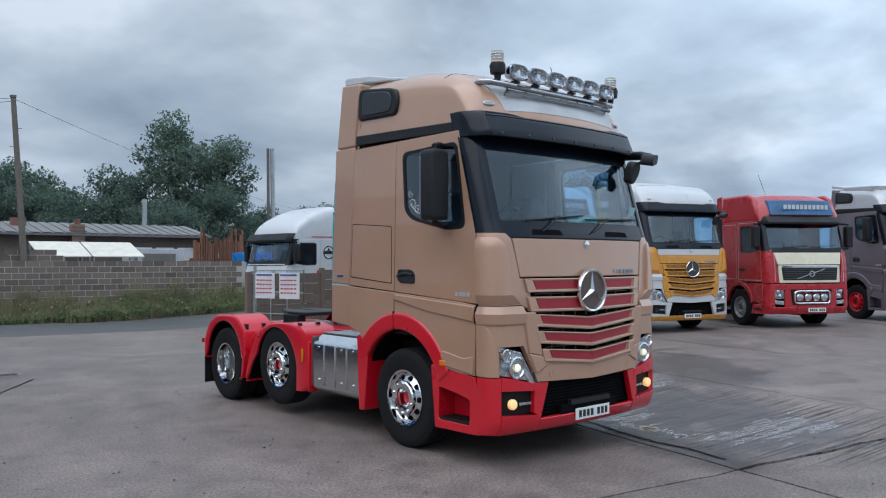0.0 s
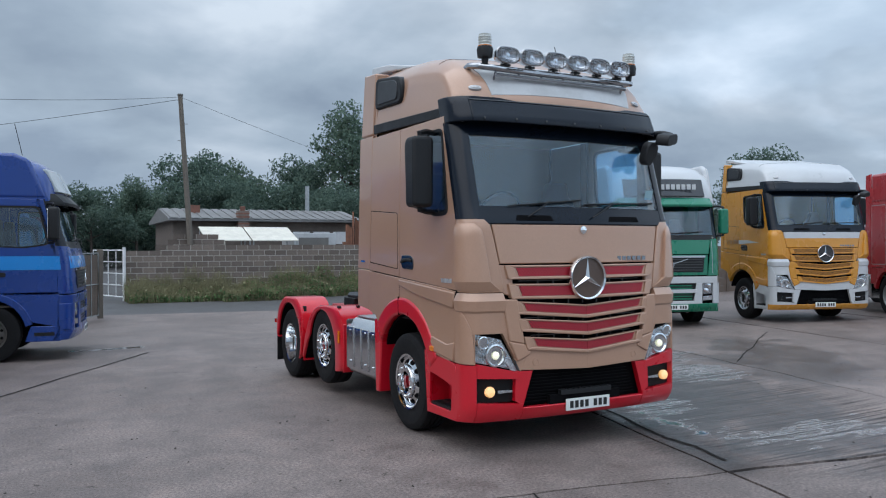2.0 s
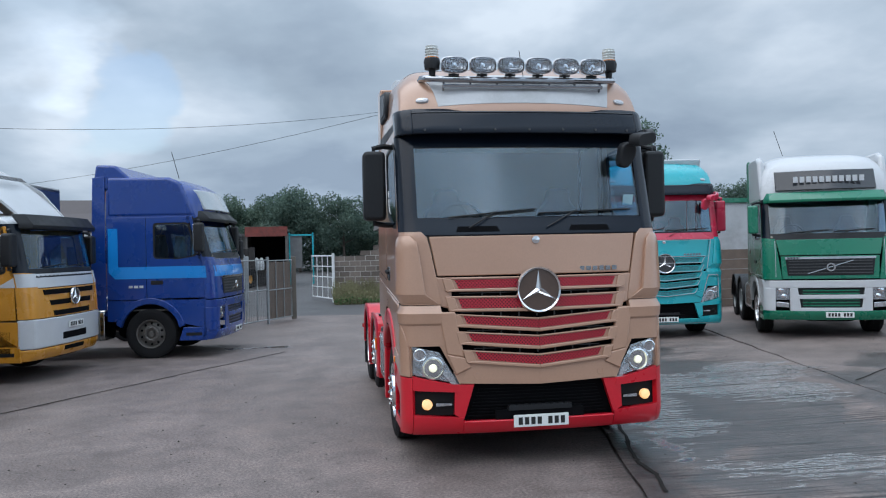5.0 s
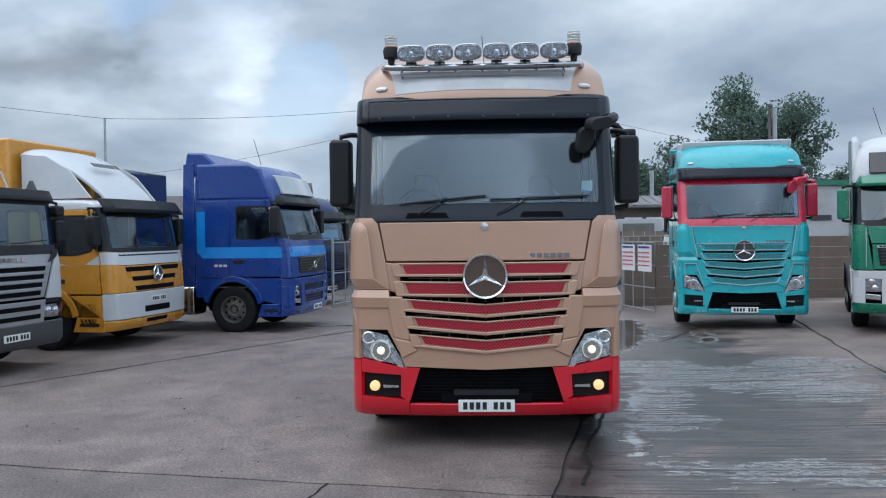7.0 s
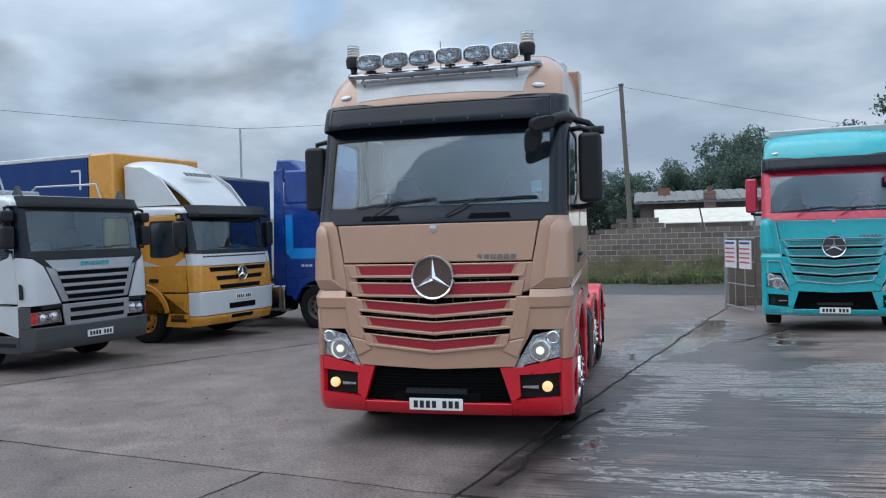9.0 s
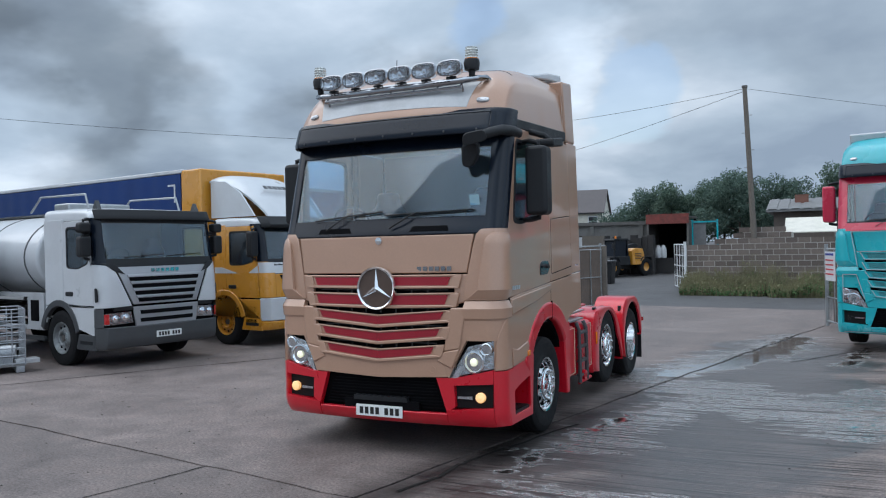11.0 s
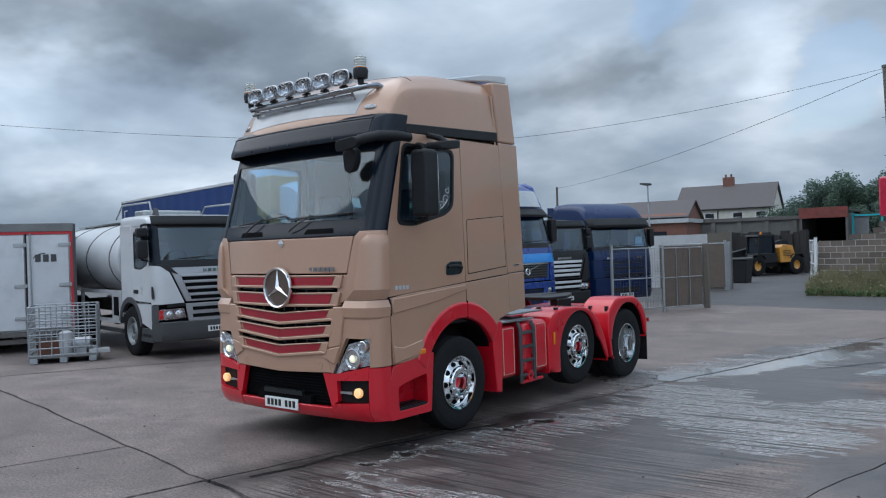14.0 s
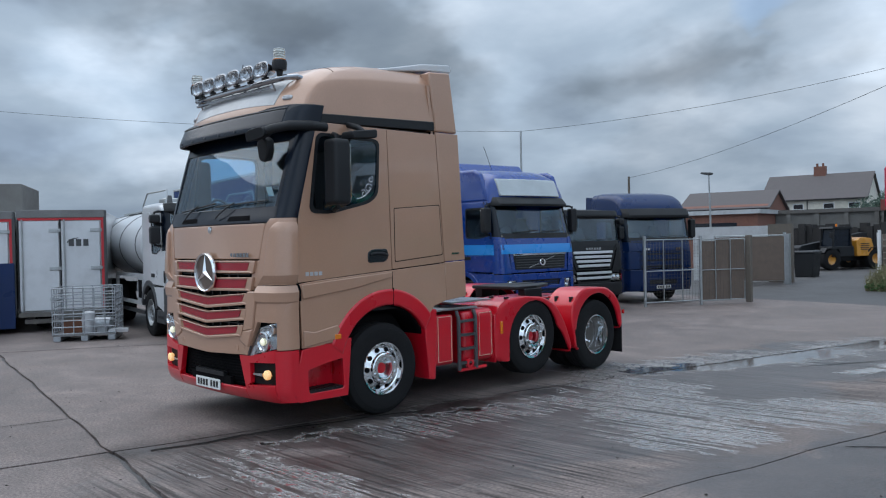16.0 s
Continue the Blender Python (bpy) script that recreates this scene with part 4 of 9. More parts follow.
        F.wrap(g, s, [(1.315, 0.87, 0.204), (1.37, 0.885, 0.204), (1.495, 0.905, 0.205)], proud=[(1.315, 0.015), (1.335, 0.030), (1.425, 0.040), (1.495, 0.004)], depth=0.06, nu=18, nv=18)
        F.wrap(g, s, [(0.848, 1.175, 0.206), (1.128, 1.175, 0.206)], proud=0.002, depth=0.04, nu=10, nv=4)
        F.patch(g, [(s * 0.775, 0.862), (s * 0.845, 1.135), (s * 0.925, 1.135), (s * 0.80, 0.90)], proud=0.012, depth=0.05, nu=4, nv=4)
        part("cheek_panel", g, chin, T, smooth=24)
        g = Geo()
        F.patch(g, [(0, 0.752), (0, 0.912), (s * 0.66, 0.965), (s * 0.735, 0.782)], proud=0.02, depth=0.05, nu=12, nv=4)
        F.patch(g, [(s * 0.735, 0.782), (s * 0.66, 0.93), (s * 0.80, 0.885), (s * 0.745, 0.768)], proud=0.016, depth=0.05, nu=4, nv=4)
        part("chin_panel", g, chin, T, bevel=0.01)
        # raised flap between the lamp and the door, and the dark step behind it
        g = Geo()
        F.wrap(g, s, [(0.85, 1.178, 0.208), (1.12, 1.188, 0.208), (1.22, 1.215, 0.208), (1.335, 1.247, 0.210)], proud=0.022, depth=0.04, nu=10, nv=6)
        part("lamp_flap", g, chin, T, bevel=0.006)
        part("shoulder_gap", Geo().prism([(0.196, 1.50), (0.20, 1.515), (0.228, 1.50), (0.25, 1.45), (0.25, 1.33), (0.236, 1.33), (0.232, 1.43)], min(s * 1.20, s * 1.2565), max(s * 1.20, s * 1.2565), "x"), M_DARK, T, smooth=0)
        # headlamp
        hq = [(s * 1.172, 0.868), (s * 1.172, 1.125), (s * 0.925, 1.065), (s * 0.752, 0.775)]
        g = Geo()
        F.patch(g, hq, proud=-0.022, depth=0.04, nu=8, nv=6)
        hl = part("headlamp", g, M_LAMPBOX, T, "headlamp with projector lens in chrome housing")
        g = Geo()
        for cx, cz, r in ((0.985, 0.925, 0.092), (1.105, 1.045, 0.052)):
            y = F.y(cx, cz) - 0.005
            g.lathe([(r * 1.15, -0.05), (r * 1.15, 0.0), (r, 0.004), (r * 0.86, -0.012)], 20, pose(s * cx, y, cz, 90))
        part("lamp_bowl", g, M_CHROME, hl)
        y = F.y(0.985, 0.925) - 0.003
        part("projector_lens", Geo().lathe([(0.038, 0.0), (0.030, 0.014), (0.0, 0.022)], 20, pose(s * 0.985, y, 0.925, 90)), M_LIT if hero else M_CLEAR, hl)
        g = Geo()
        for k in range(7):
            t0 = k / 7
            xa = 0.905 - 0.10 * t0
            za = 0.96 - 0.125 * t0
            F.patch(g, [(s * xa, za - 0.085), (s * xa, za - 0.063), (s * (xa - 0.075), za - 0.083), (s * (xa - 0.075), za - 0.105)], proud=-0.012, depth=0.02, nu=2, nv=1)
        for k in range(3):
            F.patch(g, [(s * 1.16, 0.985 + 0.035 * k), (s * 1.16, 0.992 + 0.035 * k), (s * (0.95 - 0.01 * k), 0.992 + 0.028 * k), (s * (0.95 - 0.01 * k), 0.985 + 0.028 * k)], proud=-0.025, depth=0.015, nu=6, nv=1)
        part("lamp_ribs", g, M_REFLECT, hl, smooth=0)
        g = Geo()
        F.patch(g, hq, proud=0.004, depth=0.006, nu=10, nv=6)
        c = part("lamp_cover", g, M_CLEAR, hl)
        c.visible_shadow = False
        g = Geo()
        F.patch(g, [(s * 0.775, 0.79), (s * 0.80, 0.875), (s * 0.745, 0.865), (s * 0.742, 0.765)], proud=0.012, depth=0.02, nu=2, nv=2)
        part("lamp_trim", g, M_GREYPL, hl)
        # bumper corner with fog lamp recess
        g = Geo()
        F.wrap(g, s, [(0.315, 1.165, 0.200), (0.36, 1.165, 0.200), (0.842, 1.165, 0.200)], proud=0.02, depth=0.05, nu=12, nv=8)
        F.patch(g, [(s * 1.17, 0.725), (s * 1.17, 0.855), (s * 0.755, 0.762), (s * 0.735, 0.70)], proud=0.02, depth=0.06, nu=8, nv=3)
        F.patch(g, [(s * 0.80, 0.50), (s * 0.79, 0.772), (s * 0.615, 0.770), (s * 0.715, 0.45)], proud=0.014, depth=0.06, nu=5, nv=5)
        F.patch(g, [(s * 1.17, 0.31), (s * 1.17, 0.50), (s * 0.72, 0.47), (s * 0.72, 0.31)], proud=0.022, depth=0.07, nu=8, nv=4)
        bc = part("bumper_corner", g, lower, T, bevel=0.012)
        g = Geo()
        F.patch(g, [(s * 1.17, 0.49), (s * 1.17, 0.735), (s * 0.79, 0.715), (s * 0.79, 0.49)], proud=-0.035, depth=0.03, nu=5, nv=3)
        part("fog_recess", g, M_GRILLEBLACK, bc)
        y = F.y(1.045, 0.595) - 0.012
        part("fog_lamp", Geo().lathe([(0.047, -0.03), (0.049, 0.0), (0.042, 0.012), (0.0, 0.02)], 20, pose(s * 1.045, y, 0.595, 90)), M_FOG if hero else M_CLEAR, bc)
        g = Geo()
        F.patch(g, [(s * 0.965, 0.575), (s * 0.965, 0.605), (s * 0.82, 0.60), (s * 0.82, 0.58)], proud=0.0, depth=0.02, nu=3, nv=1)
        part("daytime_strip", g, M_LAMP, bc)
    g = Geo()
    F.patch(g, [(-0.72, 0.305), (-0.72, 0.435), (0.72, 0.435), (0.72, 0.305)], proud=0.022, depth=0.07, nu=16, nv=3)
    part("bumper_lip", g, lip or lower, T, bevel=0.012)
    if lip:
        for s in (-1, 1):
            g = Geo()
            F.wrap(g, s, [(0.30, 0.70, 0.20), (0.425, 0.70, 0.20)], proud=0.027, depth=0.03, nu=18, nv=2)
            part("bumper_edge", g, lip, T, bevel=0.008)
    g = Geo()
    for k in range(9):
        z = 0.46 + 0.03 * k
        F.patch(g, [(-0.66 + 0.012 * k, z), (-0.66 + 0.012 * k, z + 0.012), (0.66 - 0.012 * k, z + 0.012), (0.66 - 0.012 * k, z)], proud=-0.055, depth=0.02, nu=12, nv=1)
    F.patch(g, [(-0.42, 0.43), (-0.42, 0.52), (0.42, 0.52), (0.42, 0.43)], proud=0.0, depth=0.04, nu=8, nv=1)
    part("intake_grille", g, M_DARK, T)
    g = Geo()
    F.patch(g, [(-0.30, 0.515), (-0.30, 0.56), (0.30, 0.56), (0.30, 0.515)], proud=0.01, depth=0.05, nu=8, nv=1)
    for k in range(9):
        x = -0.26 + 0.065 * k
        g.box(x - 0.015, x + 0.015, F.y(x, 0.56) - 0.008, F.y(x, 0.56) + 0.03, 0.56, 0.567)
    part("bumper_step", g, M_BLACK, T)
    for s in (-1, 1):
        y = F.y(0.585, 0.845) - 0.0215
        part("towing_cap", Geo().lathe([(0.034, -0.004), (0.034, 0.002), (0.028, 0.003), (0.027, 0.0), (0.0, 0.0005)], 18, pose(s * 0.585, y, 0.845, 90)), chin, T)
    number_plate(T, 0, F.y(0, 0.42) - 0.035, 0.42)
    star_badge(T, 0, F.y(0, 1.62) - 0.03, 1.62, 0.215, back=M_BADGE if body is M_BRONZE else None)
    part("bonnet_emblem", Geo().lathe([(0.038, 0.0), (0.036, 0.01), (0.0, 0.014)], 20, pose(0, F.y(0, 2.08) - 0.004, 2.08, 90)), M_CHROME, T)
    bars(T, "model_badge_bar", M_DARKCHROME, 0.42, 0.80, F.y(0.62, 1.80) - 0.008, 1.785, 1.825, 6)
    # windscreen and its frame
    g = Geo()
    F.patch(g, [(-1.10, 2.285), (-1.10, 3.0), (1.10, 3.0), (1.10, 2.285)], proud=-0.008, depth=0.006, nu=28, nv=8)
    ws = part("windscreen", g, M_GLASS, T, "tinted laminated windscreen")
    ws.visible_shadow = False
    for s in (-1, 1):
        g = Geo()
        F.wrap(g, s, [(2.176, 1.085, 0.232), (3.1, 1.085, 0.475)], proud=0.002, depth=0.05, nu=14, nv=10)
        part("pillar_trim", g, pillar, T)
        if s < 0:
            pts = rounded([(1.475, 3.46), (1.435, 3.60), (1.475, 3.725), (1.58, 3.765), (2.10, 3.83), (2.145, 3.78), (2.165, 3.48)], 0.07, 5)
            ai = part("air_intake", Geo().prism(pts, -1.238, -1.02, "x"), M_BLACK, T, "smooth black air intake housing", bevel=0.022, seg=3)
            inner = [((py - 1.80) * 0.74 + 1.80, (pz - 3.64) * 0.74 + 3.64) for py, pz in pts]
            part("intake_cover", Geo().prism(inner, -1.247, -1.23, "x"), M_GREYBLACK, ai, bevel=0.008)
    g = Geo()
    F.patch(g, [(-1.09, 2.975), (-1.09, 3.25), (1.09, 3.25), (1.09, 2.975)], proud=0.0, depth=0.04, nu=20, nv=3)
    part("windscreen_frame", g, pillar, T)
    if band is None and pillar is not M_VISOR:
        g = Geo()
        F.patch(g, [(-1.1, 2.13), (-1.1, 2.27), (1.1, 2.27), (1.1, 2.13)], proud=0.008, depth=0.02, nu=20, nv=2)
        part("cowl_panel", g, pillar, T)
    V = Front([(3.085, 0.085), (3.10, 0.06), (3.31, 0.15), (3.35, 0.20)], 1.247, 0.1, 0.22)
    g = Geo()
    V.patch(g, [(-1.10, 3.09), (-1.10, 3.345), (1.10, 3.345), (1.10, 3.09)], depth=0.03, nu=24, nv=6)
    for s in (-1, 1):
        V.wrap(g, s, [(3.09, 1.10, 0.50), (3.16, 1.10, 0.55), (3.345, 1.10, 0.60)], proud=0.0, depth=0.03, nu=16, nv=6)
    sv = part("sun_visor", g, tint or M_VISOR, T, bevel=0.010)
    g = Geo()
    V.patch(g, [(-1.10, 3.30), (-1.10, 3.31), (1.10, 3.31), (1.10, 3.30)], proud=0.006, depth=0.012, nu=24, nv=1)
    part("visor_lip", g, M_GREYPL, sv)
    for k in range(7):
        x = -0.99 + 0.33 * k
        part("visor_screw", Geo().lathe([(0.012, 0.0), (0.010, 0.006), (0.0, 0.007)], 10, pose(x, V.y(x, 3.125), 3.125, 90)), M_GREYPL, sv)
    wiper(T, (-0.62, 2.2), (-0.35, 2.36), F, ((-0.80, 2.30), (0.02, 2.37)))
    wiper(T, (0.12, 2.2), (0.42, 2.36), F, ((0.05, 2.33), (0.98, 2.36)))
    # sides
    door = [(0.213, 1.515), (0.235, 2.15), (0.465, 3.165), (1.437, 3.165), (1.475, 1.60)]
    win = rounded([(0.37, 2.225), (0.485, 3.06), (1.335, 3.04), (1.30, 2.43), (1.17, 2.335), (0.64, 2.215)], 0.09, 5)
    for s in (-1, 1):
        xa, xb = s * 1.222, s * 1.25
        d = part("door", Geo().ring(cast_outline(win, door), win, xa, xb, "x"), body, T, bevel=0.004, smooth=30)
        inner = [((py - 0.9) * 0.92 + 0.9, (pz - 2.68) * 0.92 + 2.68) for py, pz in win]
        part("window_seal", Geo().ring(win, inner, s * 1.226, s * 1.252, "x"), M_BLACK, d, smooth=0)
        pane = part("side_window", Geo().prism(inner, s * 1.238, s * 1.243, "x"), M_GLASS, d, smooth=0)
        pane.visible_shadow = False
        hp = rounded([(1.13, 1.685), (1.13, 1.80), (1.20, 1.835), (1.41, 1.835), (1.43, 1.74), (1.38, 1.69)], 0.035)
        hd = part("door_handle", Geo().prism(hp, s * 1.245, s * 1.258, "x"), M_GLOSSBLACK, d, bevel=0.006)
        part("handle_grip", Geo().tube([(s * 1.258, 1.17, 1.775), (s * 1.275, 1.22, 1.79), (s * 1.278, 1.32, 1.785), (s * 1.258, 1.41, 1.765)], 0.016, 8), M_BLACK, hd)
        for ya, yb, za, zb in ((1.41, 1.52, 1.60, 3.16), (2.15, 2.36, 1.25, 3.20)):
            part("seam_backing", Geo().box(min(s * 1.19, s * 1.214), max(s * 1.19, s * 1.214), ya, yb, za, zb), M_DARK, T, smooth=0)
        part("seam_backing", Geo().prism([(0.26, 1.50), (0.26, 1.56), (1.46, 1.61), (2.32, 1.69), (2.32, 1.62), (1.46, 1.545)], min(s * 1.19, s * 1.214), max(s * 1.19, s * 1.214), "x"), M_DARK, T, smooth=0)
        part("panel_seam", Geo().prism([(1.474, 1.37), (1.474, 1.575), (1.483, 1.575), (1.483, 1.37)], s * 1.245, s * 1.2527, "x"), M_DARK, T, smooth=0)
        bars(d, "model_number_bar", M_SILVER, -0.11, 0.11, 0, -0.02, 0.02, 4, pose(s * 1.252, 0.42, 1.60, 0, 0, 90))
        sl = part("sleeper_panel", Geo().prism([(1.484, 1.603), (1.446, 3.165), (2.196, 3.165), (2.303, 1.655)], xa, xb, "x"), body, T, bevel=0.004)
        part("locker_gap", Geo().prism(rounded([(1.521, 1.681), (1.521, 2.289), (2.241, 2.339), (2.281, 1.741)], 0.02), s * 1.245, s * 1.2508, "x"), M_DARK, sl, smooth=0)
        part("locker_door", Geo().prism(rounded([(1.53, 1.69), (1.53, 2.28), (2.233, 2.33), (2.272, 1.75)], 0.02), s * 1.245, s * 1.2535, "x"), body, sl, bevel=0.003)
        part("waist_strip", Geo().prism([(0.42, 3.172), (0.45, 3.245), (0.60, 3.262), (2.196, 3.318), (2.20, 3.212), (0.62, 3.168)], s * 1.205, s * 1.236, "x"), M_BLACK, T, bevel=0.008)
        arc = arch_points(1.40, 0.55, 0.82, 38, 158, 16)
        low = [(0.252, 0.845), (0.236, 1.503), (0.45, 1.527), (1.482, 1.592), (2.308, 1.643), (2.332, 1.20), (2.12, 1.14)] + arc
        part("lower_side_panel", Geo().prism(low, s * 1.222, s * 1.252, "x"), body, T, bevel=0.006)
        ridge = [(0.262, 1.345), (0.252, 1.495), (1.47, 1.575), (1.47, 1.515), (0.95, 1.42)]
        part("shoulder_ridge", Geo().prism(ridge, s * 1.245, s * 1.268, "x"), body, T, bevel=0.012)
        part("side_crease", Geo().prism([(0.265, 0.855), (0.262, 1.03), (0.40, 1.0), (0.70, 1.05), (0.74, 0.985), (0.70, 0.905)], s * 1.245, s * 1.266, "x"), body, T, bevel=0.01)
        flare = arch_points(1.40, 0.55, 0.84, 36, 160, 24) + arch_points(1.40, 0.55, 0.655, 165, 30, 24)
        if band:
            part("side_band", Geo().prism([(0.62, 1.885), (1.10, 1.945), (2.10, 1.955), (2.10, 1.85), (1.47, 1.85)], s * 1.2505, s * 1.2535, "x"), band, T, smooth=0)
        fl = part("wheel_arch_flare", Geo().prism(flare, s * 1.17, s * 1.267, "x"), body if band else lower, T, bevel=0.03, seg=3)
        part("flare_joint", Geo().prism([(1.47, 1.20), (1.478, 1.395), (1.486, 1.395), (1.478, 1.20)], s * 1.25, s * 1.2685, "x"), M_DARK, fl, smooth=0)
        # wheel arch liner, its shade painted in near-black
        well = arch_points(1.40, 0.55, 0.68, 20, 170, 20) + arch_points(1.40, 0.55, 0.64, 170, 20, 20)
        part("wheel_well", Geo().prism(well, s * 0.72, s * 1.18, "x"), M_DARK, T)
        hole = rounded([(0.33, 0.375), (0.32, 0.615), (0.50, 0.655), (0.765, 0.695), (0.775, 0.375)], 0.03)
        outer = [(0.208, 0.30), (0.208, 0.838), (0.25, 0.83), (0.66, 0.888), (0.885, 0.895), (0.855, 0.60), (0.825, 0.29)]
        st = part("step_panel", Geo().ring(cast_outline(hole, outer), hole, s * 1.215, s * 1.252, "x"), lower, T, bevel=0.006)
        rec = Geo().box(s * 1.02 - 0.01, s * 1.02 + 0.01, 0.28, 0.80, 0.35, 0.72)
        rec.box(min(s * 1.02, s * 1.225), max(s * 1.02, s * 1.225), 0.28, 0.30, 0.35, 0.72)
        rec.box(min(s * 1.02, s * 1.225), max(s * 1.02, s * 1.225), 0.782, 0.80, 0.35, 0.72)
        rec.box(min(s * 1.02, s * 1.225), max(s * 1.02, s * 1.225), 0.28, 0.80, 0.70, 0.72)
        part("step_recess", rec, lower, st)
        tr = Geo().box(min(s * 1.03, s * 1.235), max(s * 1.03, s * 1.235), 0.30, 0.782, 0.37, 0.40)
        for k in range(8):
            tr.box(min(s * 1.05, s * 1.23), max(s * 1.05, s * 1.23), 0.33 + k * 0.055, 0.355 + k * 0.055, 0.40, 0.41)
        part("step_tread", tr, M_BLACK, st)
        part("side_marker", Geo().box(min(s * 1.255, s * 1.275), max(s * 1.255, s * 1.275), 0.655, 0.735, 0.90, 0.955), M_AMBER, T, "amber side marker", bevel=0.008)
        # air deflector behind the sleeper
        dfl = part("side_deflector", Geo().prism([(2.317, 1.662), (2.211, 3.195), (2.30 + 0.285 * dl, 3.195), (2.335 + 0.335 * dl, 1.675)], s * 1.21, s * 1.245, "x"), body, T, bevel=0.008)
        part("deflector_top", Geo().prism([(2.211, 3.207), (2.195, 3.45), (2.15, 3.74), (2.13, 3.90), (2.22 + 0.26 * dl, 3.93), (2.30 + 0.285 * dl, 3.207)], s * 1.06, s * 1.232, "x"), body, dfl, bevel=0.02)
        part("deflector_foot", Geo().prism([(2.341, 1.195), (2.318, 1.65), (2.335 + 0.335 * dl, 1.663), (2.335 + 0.345 * dl, 1.225)], s * 1.21, s * 1.245, "x"), body, dfl, bevel=0.008)
        part("deflector_clip", Geo().box(s * 1.25 - 0.004, s * 1.25 + 0.004, 2.335 + 0.1 * dl, 2.335 + 0.22 * dl, 1.745, 1.765), M_CHROME, dfl)
        mirror(T, s, 1.33, 1.55, 0.50, 0.70, 2.30, 2.975, mirror_mat or M_BLACK)
    # front and kerb mirrors hang at the nearside top corner
    g = Geo().tube([(1.225, 0.62, 3.12), (1.245, 0.40, 3.12), (1.235, 0.16, 3.10), (1.18, 0.0, 3.06), (1.10, -0.08, 3.02)], 0.055, 12, 0.045)
    g.tube([(1.06, -0.06, 3.01), (1.0, 0.02, 2.98), (0.95, 0.08, 2.93)], 0.02, 8)
    g.prism(rounded([(-0.12, -0.06), (-0.10, 0.055), (0.11, 0.065), (0.12, -0.04)], 0.05), -0.06, 0.08, "y", pose(1.06, -0.09, 3.01, 10, -8, 22))
    fm = part("front_mirror", g, mirror_mat or M_BLACK, T, bevel=0.02, seg=3)
    part("wide_mirror", Geo().prism(rounded([(-0.06, -0.13), (-0.09, 0.06), (-0.04, 0.12), (0.07, 0.12), (0.09, 0.0), (0.04, -0.13)], 0.05), -0.05, 0.05, "y", pose(0.95, 0.07, 2.885, 12, 12, 10)), mirror_mat or M_BLACK, fm, bevel=0.02, seg=3)
    g = Geo().tube([(1.24, 0.9, 3.17), (1.40, 0.92, 3.12), (1.46, 0.95, 3.06)], 0.035, 8)
    g.prism(rounded([(0.72, 2.98), (0.72, 3.06), (1.05, 3.10), (1.05, 3.01)], 0.03), 1.36, 1.56, "x")
    part("kerb_mirror", g, mirror_mat or M_BLACK, T, bevel=0.02)
    # roof, back and interior
    g = Geo().sheet(a_roof, 56, 34, (0, 0.0, -0.03))
    part("roof", g, roof_mat, T, smooth=42)
    part("back_wall", Geo().prism([(2.29, 1.2), (2.16, 3.2), (2.11, 3.74), (2.145, 3.74), (2.195, 3.2), (2.325, 1.2)], -1.215, 1.215, "x"), body, T)
    q = 0.16 if hero else 0.0
    sp = Geo().prism([(1.50, 3.885), (1.80, 3.945), (2.20, 4.035), (2.50 + q, 4.085), (2.55 + q, 4.06), (2.53 + q, 3.985), (2.25, 3.955), (1.55, 3.86)], -1.045, 1.045, "x")
    part("roof_spoiler", sp, roof_panel or M_WHITE, T, "pale roof spoiler", bevel=0.04, seg=3)
    for s in (-1, 1):
        p = roof_at(s * 0.985, 0.035)
        ml = part("marker_lamp", Geo().oval([(0.062, 0.03, 0.01), (0.062, 0.03, -0.008), (0.055, 0.024, -0.014)], 20, pose(*p, -40, 0, s * 22)), M_SILVER, T, "small pale marker lamp")
        part("lens", Geo().oval([(0.045, 0.015, -0.013), (0.042, 0.012, -0.018)], 16, pose(*p, -40, 0, s * 22)), M_REFLECT, ml)
    g = Geo()
    for s in (-1, 1):
        g.sheet(lambda u, v: tuple(Vector(roof_at(s * (0.15 + 0.95 * u), 0.28 + 0.004 * v + 0.03 * u * u)) + Vector((s * 0.001, 0, 0.0025))), 24, 1, (0, 0, -0.004))
    part("roof_seam", g, M_DARK, T, smooth=0)
    cab_inside(T, F, H, 1.3, 2.2, 2.29, 3.2)
    part("roof_lining", Geo().box(-1.17, 1.17, 0.42, 2.25, 3.16, 3.19), M_LINER, T)
    if board:
        part("roof_board", Geo().prism([(0.80, 3.76), (0.74, 3.93), (1.9, 3.98), (1.9, 3.80)], -1.10, 1.10, "x"), board, T, "white roof deflector board", bevel=0.03)
    if pin:
        # thin pale lines along the louvres and panel edges
        def line(name, pts, owner):
            g = Geo()
            for p, q in zip(pts, pts[1:]):
                a, b = Vector(p), Vector(q)
                d = (b - a).normalized()
                n = Vector((-d.y, d.x)) * 0.0055
                F.patch(g, [tuple(a - n), tuple(a + n), tuple(b + n), tuple(b - n)], proud=0.052, depth=0.012, nu=6, nv=1)
            part(name, g, pin, owner, smooth=0)

        for i, (xe, e0, e1, c0, c1) in enumerate(rows):
            line("pinstripe", [(-xe - 0.09, e1 + 0.018), (-xe - 0.02, e0 - 0.018), (0, c0 - 0.02), (xe + 0.02, e0 - 0.018), (xe + 0.09, e1 + 0.018)], T)
        for s in (-1, 1):
            line("pinstripe", [(s * 0.91, 1.50), (s * 1.01, 2.12)], T)
            line("pinstripe", [(s * 1.15, 0.87), (s * 1.15, 1.36), (s * 0.93, 1.36), (s * 0.80, 0.93)], T)
        line("pinstripe", [(-1.0, 2.115), (1.0, 2.115)], T)
